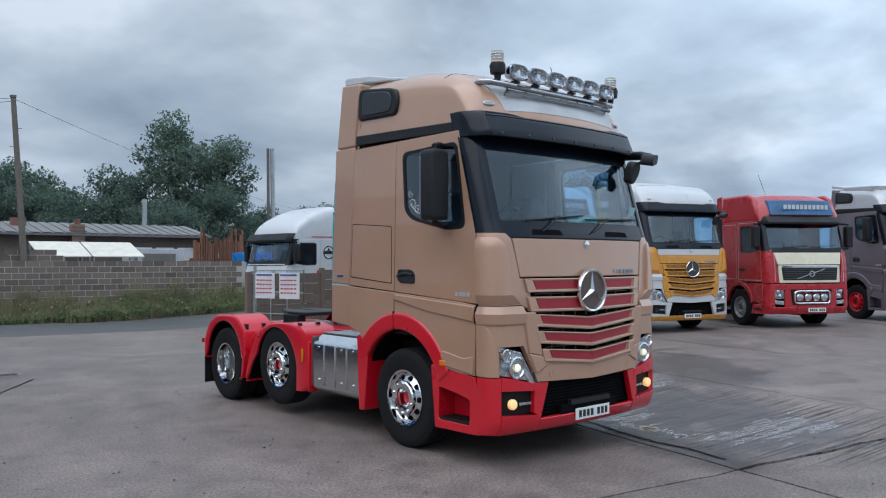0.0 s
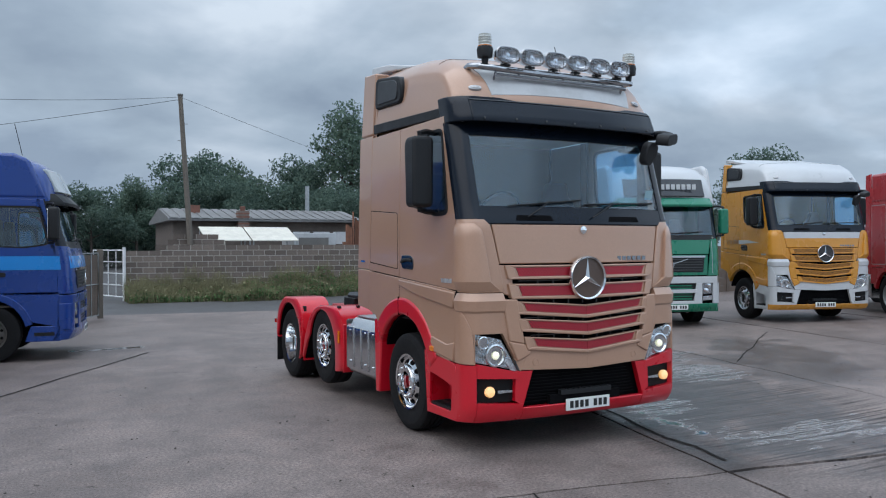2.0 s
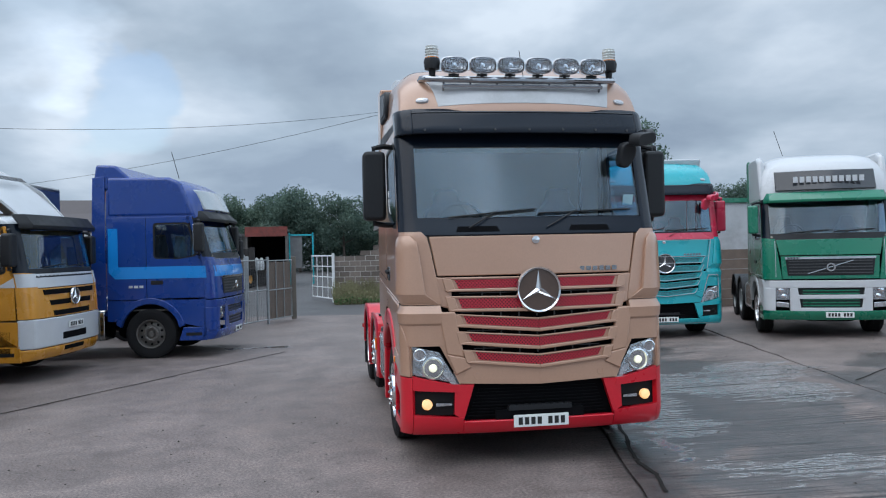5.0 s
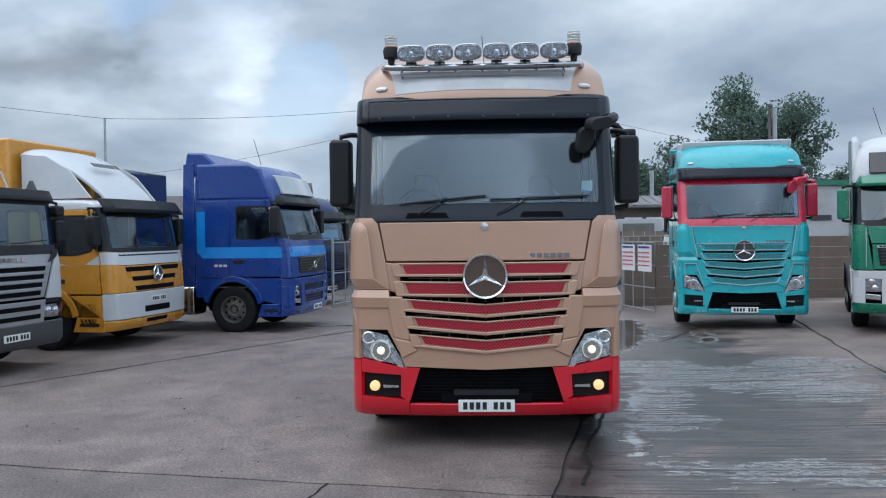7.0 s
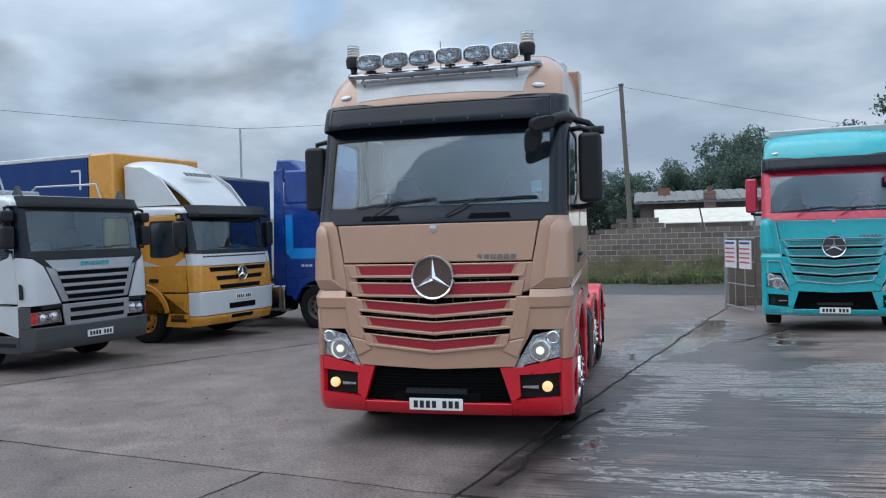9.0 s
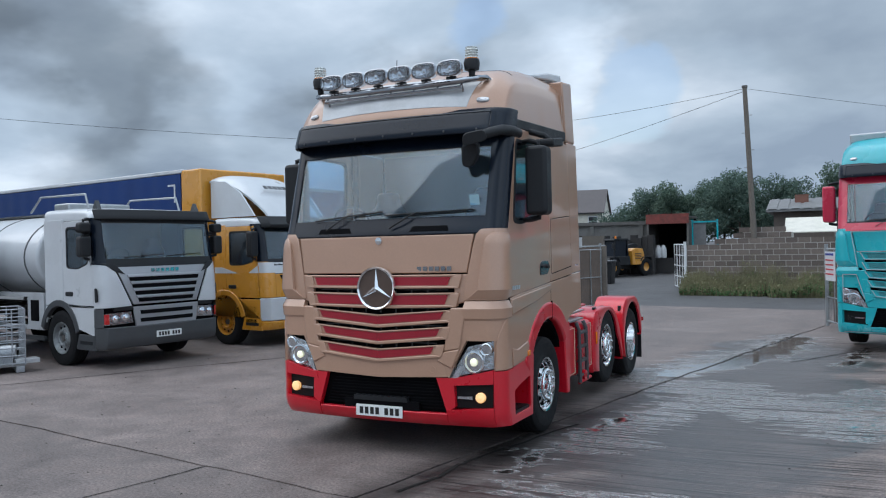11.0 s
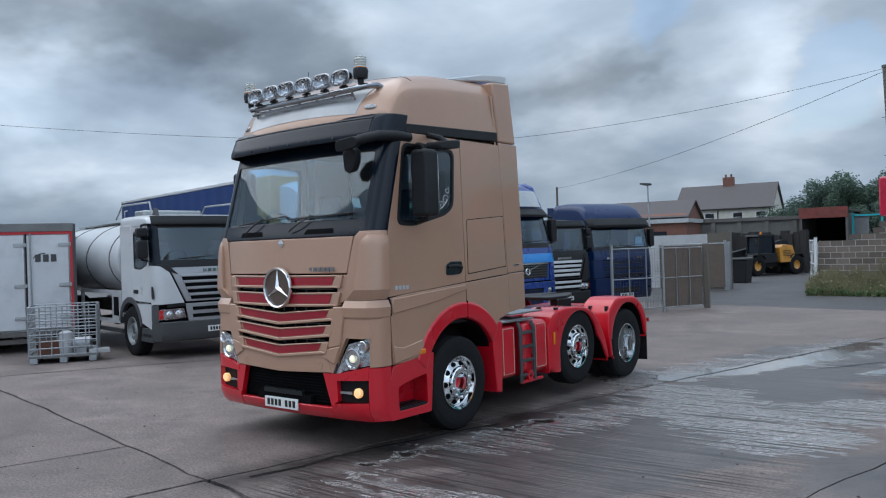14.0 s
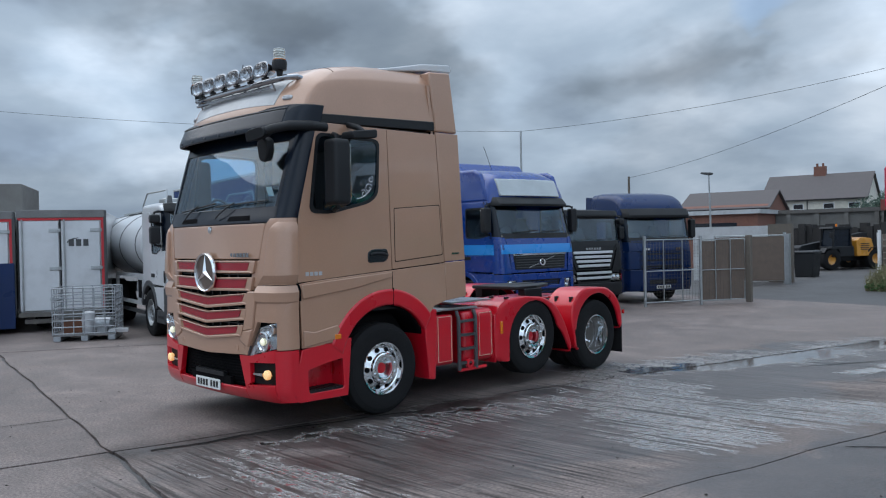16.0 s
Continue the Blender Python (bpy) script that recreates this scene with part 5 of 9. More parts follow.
        line("pinstripe", [(-0.92, 1.765), (0.92, 1.765)], T)
        line("pinstripe", [(-1.15, 0.335), (1.15, 0.335)], T)
    # running gear
    for s in (-1, 1):
        wheel(T, s * 1.075, 1.35, 0.505, s, "steer", rim_mat, hub_mat)
    return T


def hero():
    T = star_cab(pose(0, 0, 0), "bronze tractor unit with red bumper, red mudguards, chrome roof lamps", M_BRONZE, M_RED, M_BRONZE, M_REDMESH, "", hero=True, rim_mat=M_CHROME, hub_mat=M_RED)
    F = A_FRONT
    # pale panel on the front slope of the roof
    g = Geo()

    def panel(u, v):
        p = roof_at((u - 0.5) * (1.68 + 0.22 * v), 0.016 + 0.13 * v)
        return (p[0], p[1] - 0.003, p[2] + 0.003)

    g.sheet(panel, 24, 14, (0, 0.004, -0.004))
    part("roof_front_panel", g, M_DIRTYWHITE, T, "dull white painted panel on the roof slope", smooth=50)
    # light bar with six driving lamps and two beacons
    bar = [(-0.99, 0.62, 3.62), (-0.97, 0.45, 3.67), (-0.93, 0.33, 3.65), (-0.80, 0.255, 3.628), (-0.4, 0.235, 3.62), (0, 0.23, 3.62), (0.4, 0.235, 3.62), (0.80, 0.255, 3.628), (0.93, 0.33, 3.65), (0.97, 0.45, 3.67), (0.99, 0.62, 3.62)]
    lb = part("light_bar", Geo().tube(bar, 0.032, 10), M_DARKCHROME, T, "polished steel tube light bar")
    g = Geo()
    g.tube([(x * 0.99, y + 0.0, z - 0.062) for x, y, z in bar[3:8]], 0.02, 8)
    for k in range(7):
        x = -0.78 + 0.26 * k
        g.cyl((x, 0.24 + 0.03 * abs(x), 3.62), (x, 0.30 + 0.03 * abs(x), 3.52), 0.012, 6)
    part("bar_rail", g, M_DARKCHROME, lb)
    bars(lb, "bar_print", M_BLACK, -0.70, -0.50, 0.212, 3.618, 3.63, 5)
    bars(lb, "bar_print", M_BLACK, 0.50, 0.70, 0.212, 3.618, 3.63, 5)
    for k in range(6):
        x = -0.685 + 0.274 * k
        spot_lamp(T, x, 0.20 + 0.03 * abs(x), 3.755)
    for s in (-1, 1):
        beacon(T, s * 0.885, 0.30, 3.80)
    part("aerial", Geo().cyl((0.02, 0.32, 3.64), (0.0, 0.40, 3.95), 0.004, 6), M_BLACK, T)
    # pale scroll stuck on the rear corner of each side window
    for s in (-1, 1):
        g = Geo()
        for cy, cz, r0, turn, sg in ((1.17, 2.50, 0.055, 0.4, 1), (1.10, 2.44, 0.045, 2.4, -1), (1.20, 2.60, 0.04, 1.2, -1)):
            g.tube([(s * 1.2445, cy + r0 * (1 - 0.035 * k) * math.cos(turn + sg * 0.33 * k), cz + r0 * (1 - 0.035 * k) * math.sin(turn + sg * 0.33 * k)) for k in range(22)], 0.004, 4)
        g.tube([(s * 1.2445, 1.00 + 0.03 * k, 2.385 + 0.004 * k * k * 0.6) for k in range(8)], 0.004, 4)
        part("window_scroll", g, M_SIGNWHITE, T, "pale scroll sticker")
    # running gear behind the cab
    chassis(T, 0.7, 6.1, [(1.35, 0.505), (3.98, 0.60), (5.47, 0.482)], M_DIRTYSTEEL, fifth=True, dual=False, rim="steer", rim_mat=M_CHROME, hub_mat=M_RED)
    # unseen solid blocks and a floor, added to stop light passing under the truck
    part("engine_sump", Geo().prism(rounded([(-0.80, 0.34), (-0.86, 1.10), (0.86, 1.10), (0.80, 0.34), (0.4, 0.27), (-0.4, 0.27)], 0.08), 0.16, 2.15, "y"), M_GRILLEBLACK, T)
    part("exhaust_box", Geo().prism(rounded([(-0.90, 0.36), (-0.92, 0.96), (0.92, 0.96), (0.90, 0.36)], 0.10), 2.17, 3.36, "y"), M_GRILLEBLACK, T)
    part("suspension_bed", Geo().prism(rounded([(-0.62, 0.40), (-0.74, 0.90), (0.74, 0.90), (0.62, 0.40)], 0.10), 3.40, 5.95, "y"), M_GRILLEBLACK, T)
    part("cab_floor", Geo().box(-1.16, 1.16, 0.20, 2.25, 1.15, 1.19), M_BLACK, T, smooth=0)
    for ob in [o for o in T.children if o.name.startswith("wheel") and o.type == "MESH" and abs(o.location.y - 5.47) < 0.1]:
        for c in list(ob.children):
            bpy.data.objects.remove(c)
        bpy.data.objects.remove(ob)
    for s in (-1, 1):
        wheel(T, s * 1.075, 5.47, 0.482, s, "dish", M_CHROME, M_DIRTYSTEEL, inner=True)
        o1 = rounded([(3.215, 0.34), (3.215, 0.93), (3.33, 1.10), (3.60, 1.155), (4.20, 1.125), (4.50, 0.985), (4.70, 0.72), (4.86, 0.31)], 0.13, 5)
        i1 = [(3.475, 0.33), (3.475, 0.62)] + arch_points(4.0, 0.56, 0.525, 168, 16, 20) + [(4.62, 0.60), (4.80, 0.31)]
        o2 = rounded([(4.90, 0.31), (4.83, 0.76), (4.85, 0.95), (4.98, 1.10), (5.16, 1.185), (5.72, 1.17), (5.98, 1.03), (6.10, 0.84), (6.14, 0.54)], 0.10, 5)
        i2 = [(4.95, 0.31), (4.90, 0.60)] + arch_points(5.48, 0.55, 0.545, 176, 8, 20) + [(6.08, 0.54)]
        mg = shaped_guard(T, o1, i1, s, M_RED)
        mr = shaped_guard(T, o2, i2, s, M_RED, x_out=1.255)
        part("guard_front", Geo().box(min(s * 0.8, s * 1.235), max(s * 0.8, s * 1.235), 3.205, 3.23, 0.34, 0.95), M_RED, mg, bevel=0.01)
        for ob, yc, zt in ((mg, 3.50, 1.11), (mr, 4.92, 1.02)):
            part("guard_clip", Geo().box(min(s * 1.16, s * 1.20), max(s * 1.16, s * 1.20), yc - 0.03, yc + 0.03, zt - 0.10, zt + 0.05), M_BLACK, ob, bevel=0.006)
            part("guard_clip", Geo().box(min(s * 0.90, s * 0.94), max(s * 0.90, s * 0.94), yc - 0.03, yc + 0.03, zt - 0.10, zt + 0.05), M_BLACK, ob, bevel=0.006)
        part("side_marker", Geo().box(min(s * 1.25, s * 1.27), max(s * 1.25, s * 1.27), 3.29, 3.33, 0.70, 0.86), M_AMBER, T, "amber side marker", bevel=0.006)
        part("mud_flap", Geo().box(min(s * 0.82, s * 1.24), max(s * 0.82, s * 1.24), 6.11, 6.125, 0.15, 0.64), M_RUBBER, T)
        part("rear_marker", Geo().box(min(s * 1.25, s * 1.275), max(s * 1.25, s * 1.275), 6.11, 6.15, 0.74, 0.80), M_REDLENS, T)
        part("tail_lamp", Geo().box(min(s * 0.75, s * 1.15), max(s * 0.75, s * 1.15), 6.13, 6.18, 0.68, 0.80), M_REDLENS, T, bevel=0.01)
        # red splitter behind the front wheel
        spl = [(2.03, 0.29), (1.955, 1.05), (2.06, 1.13), (2.17, 1.10), (2.15, 0.60), (2.13, 0.28)]
        part("front_splitter", Geo().prism(spl, min(s * 0.85, s * 1.25), max(s * 0.85, s * 1.25), "x"), M_RED, T, bevel=0.015)
    # exhaust and tank box in ribbed aluminium on the far side
    g = Geo().prism(rounded([(-1.22, 0.42), (-1.225, 0.94), (-1.09, 1.05), (-0.70, 1.05), (-0.70, 0.36), (-1.15, 0.36)], 0.03), 2.16, 3.12, "y")
    tank = part("exhaust_box", g, M_ALU, T, "ribbed polished aluminium box", bevel=0.01)
    for k in range(3):
        part("rib", Geo().box(-1.236, -1.22, 2.40 + 0.235 * k, 2.412 + 0.235 * k, 0.46, 0.95), M_ALU, tank, bevel=0.004)
    for yy in (2.28, 2.52, 2.99):
        for zz in (0.52, 0.90):
            part("bolt_head", Geo().cyl((-1.21, yy, zz), (-1.235, yy, zz), 0.012, 10), M_CHROME, tank)
    part("walk_plate", Geo().box(-1.09, -0.68, 2.16, 3.12, 1.052, 1.066), M_CHECKER, T, "aluminium checker plate")
    part("end_frame", Geo().prism(rounded([(-1.20, 0.42), (-1.20, 1.02), (-0.72, 1.02), (-0.72, 0.42)], 0.03), 3.122, 3.19, "y"), M_GREYPL, T, bevel=0.01)
    # red battery and tank box with a ladder on the near side
    bx = part("battery_box", Geo().prism(rounded([(1.215, 0.44), (1.215, 1.02), (0.70, 1.02), (0.70, 0.40), (1.15, 0.40)], 0.05), 2.17, 2.47, "y"), M_RED, T, bevel=0.02)
    fx = part("fuel_tank", Geo().prism(rounded([(1.225, 0.44), (1.225, 1.04), (0.70, 1.04), (0.70, 0.38), (1.15, 0.38)], 0.09), 2.64, 3.19, "y"), M_RED, T, bevel=0.03)
    for ob, a, b in ((bx, 2.20, 2.43), (fx, 2.92, 3.15)):
        g = Geo()
        o = [(a, 0.46), (a, 1.0), (b, 1.0), (b, 0.46)]
        i = [(a + 0.004, 0.464), (a + 0.004, 0.996), (b - 0.004, 0.996), (b - 0.004, 0.464)]
        g.ring(o, i, 1.222, 1.229, "x")
        part("pinstripe", g, M_CREAM, ob, smooth=0)
    g = Geo()
    for yy in (2.52, 2.82):
        g.tube([(1.22, yy, 1.05), (1.255, yy, 0.97), (1.26, yy, 0.7), (1.26, yy, 0.33)], 0.024, 8)
    for k in range(4):
        g.box(1.225, 1.272, 2.52, 2.82, 0.40 + 0.17 * k, 0.43 + 0.17 * k)
    part("access_ladder", g, M_GREYPL, T)
    g = Geo().tube([(1.25, 2.52, 0.33), (1.25, 3.0, 0.33)], 0.022, 8)
    g.lathe([(0.03, -0.02), (0.06, -0.02), (0.06, 0.02), (0.03, 0.02)], 16, pose(1.26, 2.70, 0.40, 0, 90, 0), closed=True)
    part("tow_bar_step", g, M_RED, T)
    g = Geo()
    g.box(0.68, 1.20, 2.20, 2.92, 1.065, 1.085)
    g.box(0.60, 1.10, 2.55, 3.30, 1.13, 1.15)
    g.box(-0.60, 0.60, 2.75, 3.55, 1.10, 1.125)
    part("walk_plate", g, M_CHECKER, T, "aluminium checker plate")
    part("filler_panel", Geo().box(0.72, 1.20, 3.19, 3.21, 0.40, 1.0), M_RED, T, bevel=0.02)
    part("filler_panel", Geo().box(-1.20, -0.72, 3.19, 3.21, 0.40, 1.0), M_RED, T, bevel=0.01)
    g = Geo().box(-0.40, 0.40, 3.6, 5.9, 0.99, 1.02)
    part("centre_cover", g, M_RED, T, bevel=0.01)
    part("rear_beam", Geo().box(-1.2, 1.2, 6.13, 6.19, 0.58, 0.68), M_DIRTYSTEEL, T)
    part("licence_sticker", Geo().box(0.92, 1.02, 0, 0.004, -0.05, 0.05, pose(0, F.y(0.97, 2.45) - 0.012, 2.45, 18)), M_STICKER, T, smooth=0)
    return T




# ---- the other lorries in the yard ----
def roof_shell(T, mat, half, y0, y1, z0, rise, n=0.5, front=None, name="roof", label=""):
    front = front or [(0, 0.02), (0.03, 0.3), (0.08, 0.55), (0.15, 0.75), (0.3, 0.9), (0.6, 0.98), (1, 1.0)]

    def fn(u, v):
        a = (u - 0.5) * math.pi
        x = half * (1 if a > 0 else -1) * abs(math.sin(a)) ** n
        k = abs(x) / half
        return (x, y0 + v * (y1 - y0) + 0.2 * k ** 3 * (1 - v) ** 4, z0 + rise * lerp(front, v) * max(0.0, math.cos(a)) ** n)

    return part(name, Geo().sheet(fn, 28, 22, (0, 0, -0.03)), mat, T, label, smooth=50)


def cab_shell(T, F, body, low_mat, y_back, z_sill, z_top, z_belt, arch, door, win, z_bot, side_low=None, flare=None, pillar=None, screen=None, black=None):
    """Doors with windows, sleeper sides, lower panels with wheel arches, glass and seats."""
    half = F.half
    side_low = side_low or body
    ws0, ws1 = screen
    for s in (-1, 1):
        xa, xb = s * (half - 0.03), s * half
        w = rounded(win, 0.08, 4)
        d = part("door", Geo().ring(cast_outline(w, door), w, xa, xb, "x"), body, T, bevel=0.006)
        cy = sum(p[0] for p in win) / len(win)
        cz = sum(p[1] for p in win) / len(win)
        inner = [((py - cy) * 0.92 + cy, (pz - cz) * 0.92 + cz) for py, pz in w]
        part("window_seal", Geo().ring(w, inner, s * (half - 0.026), s * (half + 0.002), "x"), M_BLACK, d, smooth=0)
        pane = part("side_window", Geo().prism(inner, s * (half - 0.012), s * (half - 0.007), "x"), M_GLASS, d, smooth=0)
        pane.visible_shadow = False
        hy = max(p[0] for p in door) - 0.2
        part("door_handle", Geo().prism(rounded([(hy - 0.13, z_belt - 0.52), (hy - 0.13, z_belt - 0.44), (hy + 0.12, z_belt - 0.44), (hy + 0.12, z_belt - 0.52)], 0.03), s * (half - 0.005), s * (half + 0.012), "x"), M_BLACK, d, bevel=0.006)
        yr = max(p[0] for p in door)
        if y_back - yr > 0.05:
            part("sleeper_panel", Geo().prism([(yr + 0.01, z_sill), (yr + 0.01, z_top), (y_back, z_top), (y_back, z_sill)], xa, xb, "x"), body, T, bevel=0.006)
        ay, az, r = arch
        y0 = F.y(half, z_sill) + 0.01
        pts = [(y0, z_bot + 0.25), (y0, z_sill - 0.01), (y_back, z_sill - 0.01), (y_back, az + 0.25)] + arch_points(ay, az, r, 20 if y_back > ay + r else 60, 165, 14)
        part("lower_side_panel", Geo().prism(pts, xa, xb, "x"), side_low, T, bevel=0.006)
        fl = arch_points(ay, az, r + 0.01, 15, 168, 18) + arch_points(ay, az, r - 0.11, 170, 12, 18)
        part("wheel_arch_flare", Geo().prism(fl, s * (half - 0.08), s * (half + 0.015), "x"), flare or side_low, T, bevel=0.01)
        # arch liner in near-black, with the shade in its colour
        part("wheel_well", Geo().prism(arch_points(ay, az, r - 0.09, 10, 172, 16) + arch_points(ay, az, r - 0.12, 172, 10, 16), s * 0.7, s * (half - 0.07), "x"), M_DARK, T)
        stp = Geo().prism([(F.y(half, 0.6) - 0.02, z_bot), (F.y(half, 0.6) - 0.02, z_bot + 0.27), (ay - r * 0.95, z_bot + 0.27), (ay - r * 0.82, z_bot)], s * (half - 0.05), s * half, "x")
        st = part("step_panel", stp, low_mat, T, bevel=0.01)
        part("step_tread", Geo().box(min(s * (half - 0.1), s * (half + 0.006)), max(s * (half - 0.1), s * (half + 0.006)), F.y(half, 0.6) + 0.08, ay - r - 0.02, z_bot + 0.10, z_bot + 0.16), M_BLACK, st)
    g = Geo()
    F.patch(g, [(-half + 0.14, ws0), (-half + 0.14, ws1), (half - 0.14, ws1), (half - 0.14, ws0)], proud=-0.008, depth=0.006, nu=22, nv=6)
    w = part("windscreen", g, M_GLASS, T)
    w.visible_shadow = False
    for s in (-1, 1):
        g = Geo()
        F.patch(g, [(s * half, ws0 - 0.1), (s * half, z_top), (s * (half - 0.15), z_top), (s * (half - 0.15), ws0 - 0.1)], depth=0.05, nu=8, nv=6)
        part("pillar_trim", g, pillar or M_VISOR, T)
    g = Geo()
    F.patch(g, [(-half + 0.13, ws1 - 0.05), (-half + 0.13, z_top), (half - 0.13, z_top), (half - 0.13, ws1 - 0.05)], depth=0.04, nu=18, nv=2)
    F.patch(g, [(-half + 0.13, ws0 - 0.13), (-half + 0.13, ws0 + 0.02), (half - 0.13, ws0 + 0.02), (half - 0.13, ws0 - 0.13)], depth=0.04, nu=18, nv=2)
    part("screen_surround", g, black or M_BLACK, T)
    part("back_wall", Geo().box(-half + 0.03, half - 0.03, y_back - 0.03, y_back, z_bot + 0.5, z_top + 0.05), body, T)
    g = Geo()
    F.patch(g, [(-half + 0.05, z_bot + 0.05), (-half + 0.05, ws0 - 0.05), (half - 0.05, ws0 - 0.05), (half - 0.05, z_bot + 0.05)], proud=-0.07, depth=0.05, nu=22, nv=6)
    part("front_core", g, M_DARK, T)
    wiper(T, (-0.55, ws0 - 0.04), (-0.3, ws0 + 0.08), F, ((-0.75, ws0 + 0.04), (0.0, ws0 + 0.09)))
    wiper(T, (0.15, ws0 - 0.04), (0.42, ws0 + 0.08), F, ((0.08, ws0 + 0.05), (0.85, ws0 + 0.09)))
    cab_inside(T, F, half, z_sill - 0.2, ws0 - 0.04, y_back, z_top)


def front_panel(T, F, name, quad, mat, proud=0.0, depth=0.04, nu=12, nv=3, both=False, bevel=0.008, label=""):
    g = Geo()
    F.patch(g, quad, proud=proud, depth=depth, nu=nu, nv=nv)
    o = part(name, g, mat, T, label, bevel=bevel)
    if both:
        front_panel(T, F, name, [(-x, z) for x, z in quad], mat, proud, depth, nu, nv, False, bevel, label)
    return o


def lamp_unit(T, F, quad, lens, name="headlamp"):
    """A headlamp on both sides: bright bowl, round lenses, clear cover."""
    for s in (-1, 1):
        q = [(s * x, z) for x, z in quad]
        g = Geo()
        F.patch(g, q, proud=-0.03, depth=0.03, nu=5, nv=5)
        h = part(name, g, M_LAMP, T)
        g = Geo()
        for x, z, r in lens:
            g.lathe([(r, -0.02), (r, 0.01), (r * 0.8, 0.02), (0, 0.028)], 16, pose(s * x, F.y(x, z) + 0.02, z, 90))
        part("lamp_bowl", g, M_CHROME, h)
        g = Geo()
        F.patch(g, q, proud=0.006, depth=0.006, nu=5, nv=5)
        c = part("lamp_cover", g, M_CLEAR, h)
        c.visible_shadow = False


def slant_cab(at, label, body, bumper, lower, hood_mat=None, roof_mat=None, high=3.62, xl=True, stripe=None, header=None, lamps=False, pin=None, tail=None, rim_mat=None, spoiler=None, group="parked lorries"):
    T = thing("tractor_unit", label, "truck", at, group)
    F = Front([(0.36, 0.04), (0.5, -0.04), (1.15, -0.05), (1.7, -0.03), (2.0, 0.03), (2.12, 0.07), (2.80, 0.26), (2.95, 0.28), (3.4, 0.42)], 1.24, 0.12, 0.17)
    door = [(0.27, 1.22), (0.30, 2.0), (0.50, 2.86), (1.42, 2.86), (1.42, 1.22)]
    win = [(0.40, 2.06), (0.56, 2.74), (1.28, 2.74), (1.28, 2.02), (0.8, 2.0)]
    cab_shell(T, F, body, lower, 2.22, 1.2, 2.86, 2.02, (1.37, 0.52, 0.70), door, win, 0.36, bumper if bumper is not body else body, bumper, screen=(2.1, 2.82))
    front_panel(T, F, "bonnet_flap", [(-0.93, 1.68), (-1.0, 2.0), (1.0, 2.0), (0.93, 1.68)], hood_mat or body, nu=18)
    front_panel(T, F, "corner_panel", [(1.24, 1.19), (1.24, 2.04), (1.01, 2.02), (0.90, 1.19)], body, 0.012, both=True)
    front_panel(T, F, "grille_frame", [(-0.90, 1.20), (-0.915, 1.66), (0.915, 1.66), (0.90, 1.20)], hood_mat or body, -0.006, nu=16)
    gr = front_panel(T, F, "upper_grille", [(-0.79, 1.27), (-0.83, 1.60), (0.83, 1.60), (0.79, 1.27)], M_BLACK, 0.006, 0.02, nu=16)
    g = Geo()
    for k in range(5):
        z = 1.31 + 0.06 * k
        F.patch(g, [(-0.77, z), (-0.77, z + 0.018), (0.77, z + 0.018), (0.77, z)], proud=0.016, depth=0.02, nu=12, nv=1)
    part("grille_slats", g, M_GREYPL, gr)
    g = Geo()
    F.patch(g, [(-0.84, 1.60), (-0.84, 1.645), (0.84, 1.645), (0.84, 1.60)], proud=0.018, depth=0.02, nu=14, nv=1)
    F.patch(g, [(-0.42, 1.30), (-0.42, 1.318), (0.42, 1.578), (0.42, 1.56)], proud=0.024, depth=0.01, nu=14, nv=1)
    part("grille_trim", g, M_ALU, gr)
    part("round_badge", Geo().lathe([(0.05, 0.0), (0.055, 0.012), (0.085, 0.012), (0.09, 0.0)], 20, pose(0, F.y(0, 1.435) - 0.03, 1.435, 90), closed=True), M_CHROME, gr)
    bars(gr, "maker_bar", M_BLACK, -0.80, -0.52, F.y(-0.66, 1.62) - 0.022, 1.61, 1.64, 5)
    front_panel(T, F, "front_bumper", [(-1.24, 1.02), (-1.24, 1.17), (1.24, 1.17), (1.24, 1.02)], bumper, 0.02, 0.06, nu=24)
    front_panel(T, F, "bumper_side", [(1.24, 0.56), (1.24, 1.02), (1.03, 1.02), (1.03, 0.56)], bumper, 0.02, 0.06, both=True)
    front_panel(T, F, "bumper_post", [(0.76, 0.56), (0.76, 1.02), (0.62, 1.02), (0.55, 0.56)], bumper, 0.02, 0.06, both=True)
    lamp_unit(T, F, [(1.03, 0.78), (1.03, 1.08), (0.78, 1.05), (0.74, 0.78)], [(0.92, 0.97, 0.06), (0.87, 0.85, 0.055)])
    front_panel(T, F, "fog_lamp", [(1.02, 0.64), (1.02, 0.74), (0.78, 0.72), (0.78, 0.62)], M_LAMP, 0.012, both=True)
    front_panel(T, F, "bumper_sill", [(-0.74, 0.55), (-0.74, 0.62), (0.74, 0.62), (0.74, 0.55)], bumper, 0.02, 0.06, nu=14)
    lg = front_panel(T, F, "lower_grille", [(-0.60, 0.62), (-0.66, 1.02), (0.66, 1.02), (0.60, 0.62)], M_BLACK, -0.02, 0.02, nu=12)
    g = Geo()
    for k in range(6):
        z = 0.65 + 0.06 * k
        F.patch(g, [(-0.52, z), (-0.52, z + 0.028), (0.52, z + 0.028), (0.52, z)], proud=-0.005, depth=0.02, nu=10, nv=1)
    part("grille_slats", g, lower if lower is not M_BLUE else M_NAVY, lg)
    if not lamps:
        front_panel(T, F, "lamp_bridge", [(-0.62, 0.80), (-0.62, 0.88), (0.62, 0.88), (0.62, 0.80)], bumper, 0.03, 0.04, nu=12)
    else:
        fr = Geo()
        pts = rounded([(-0.52, 0.66), (-0.52, 0.98), (0.52, 0.98), (0.52, 0.66)], 0.1)
        fr.tube([(x, F.y(x, z) - 0.06, z) for x, z in pts + pts[:1]], 0.025, 8)
        lbar = part("lamp_frame", fr, M_CHROME, T, "chrome frame with four round lamps")
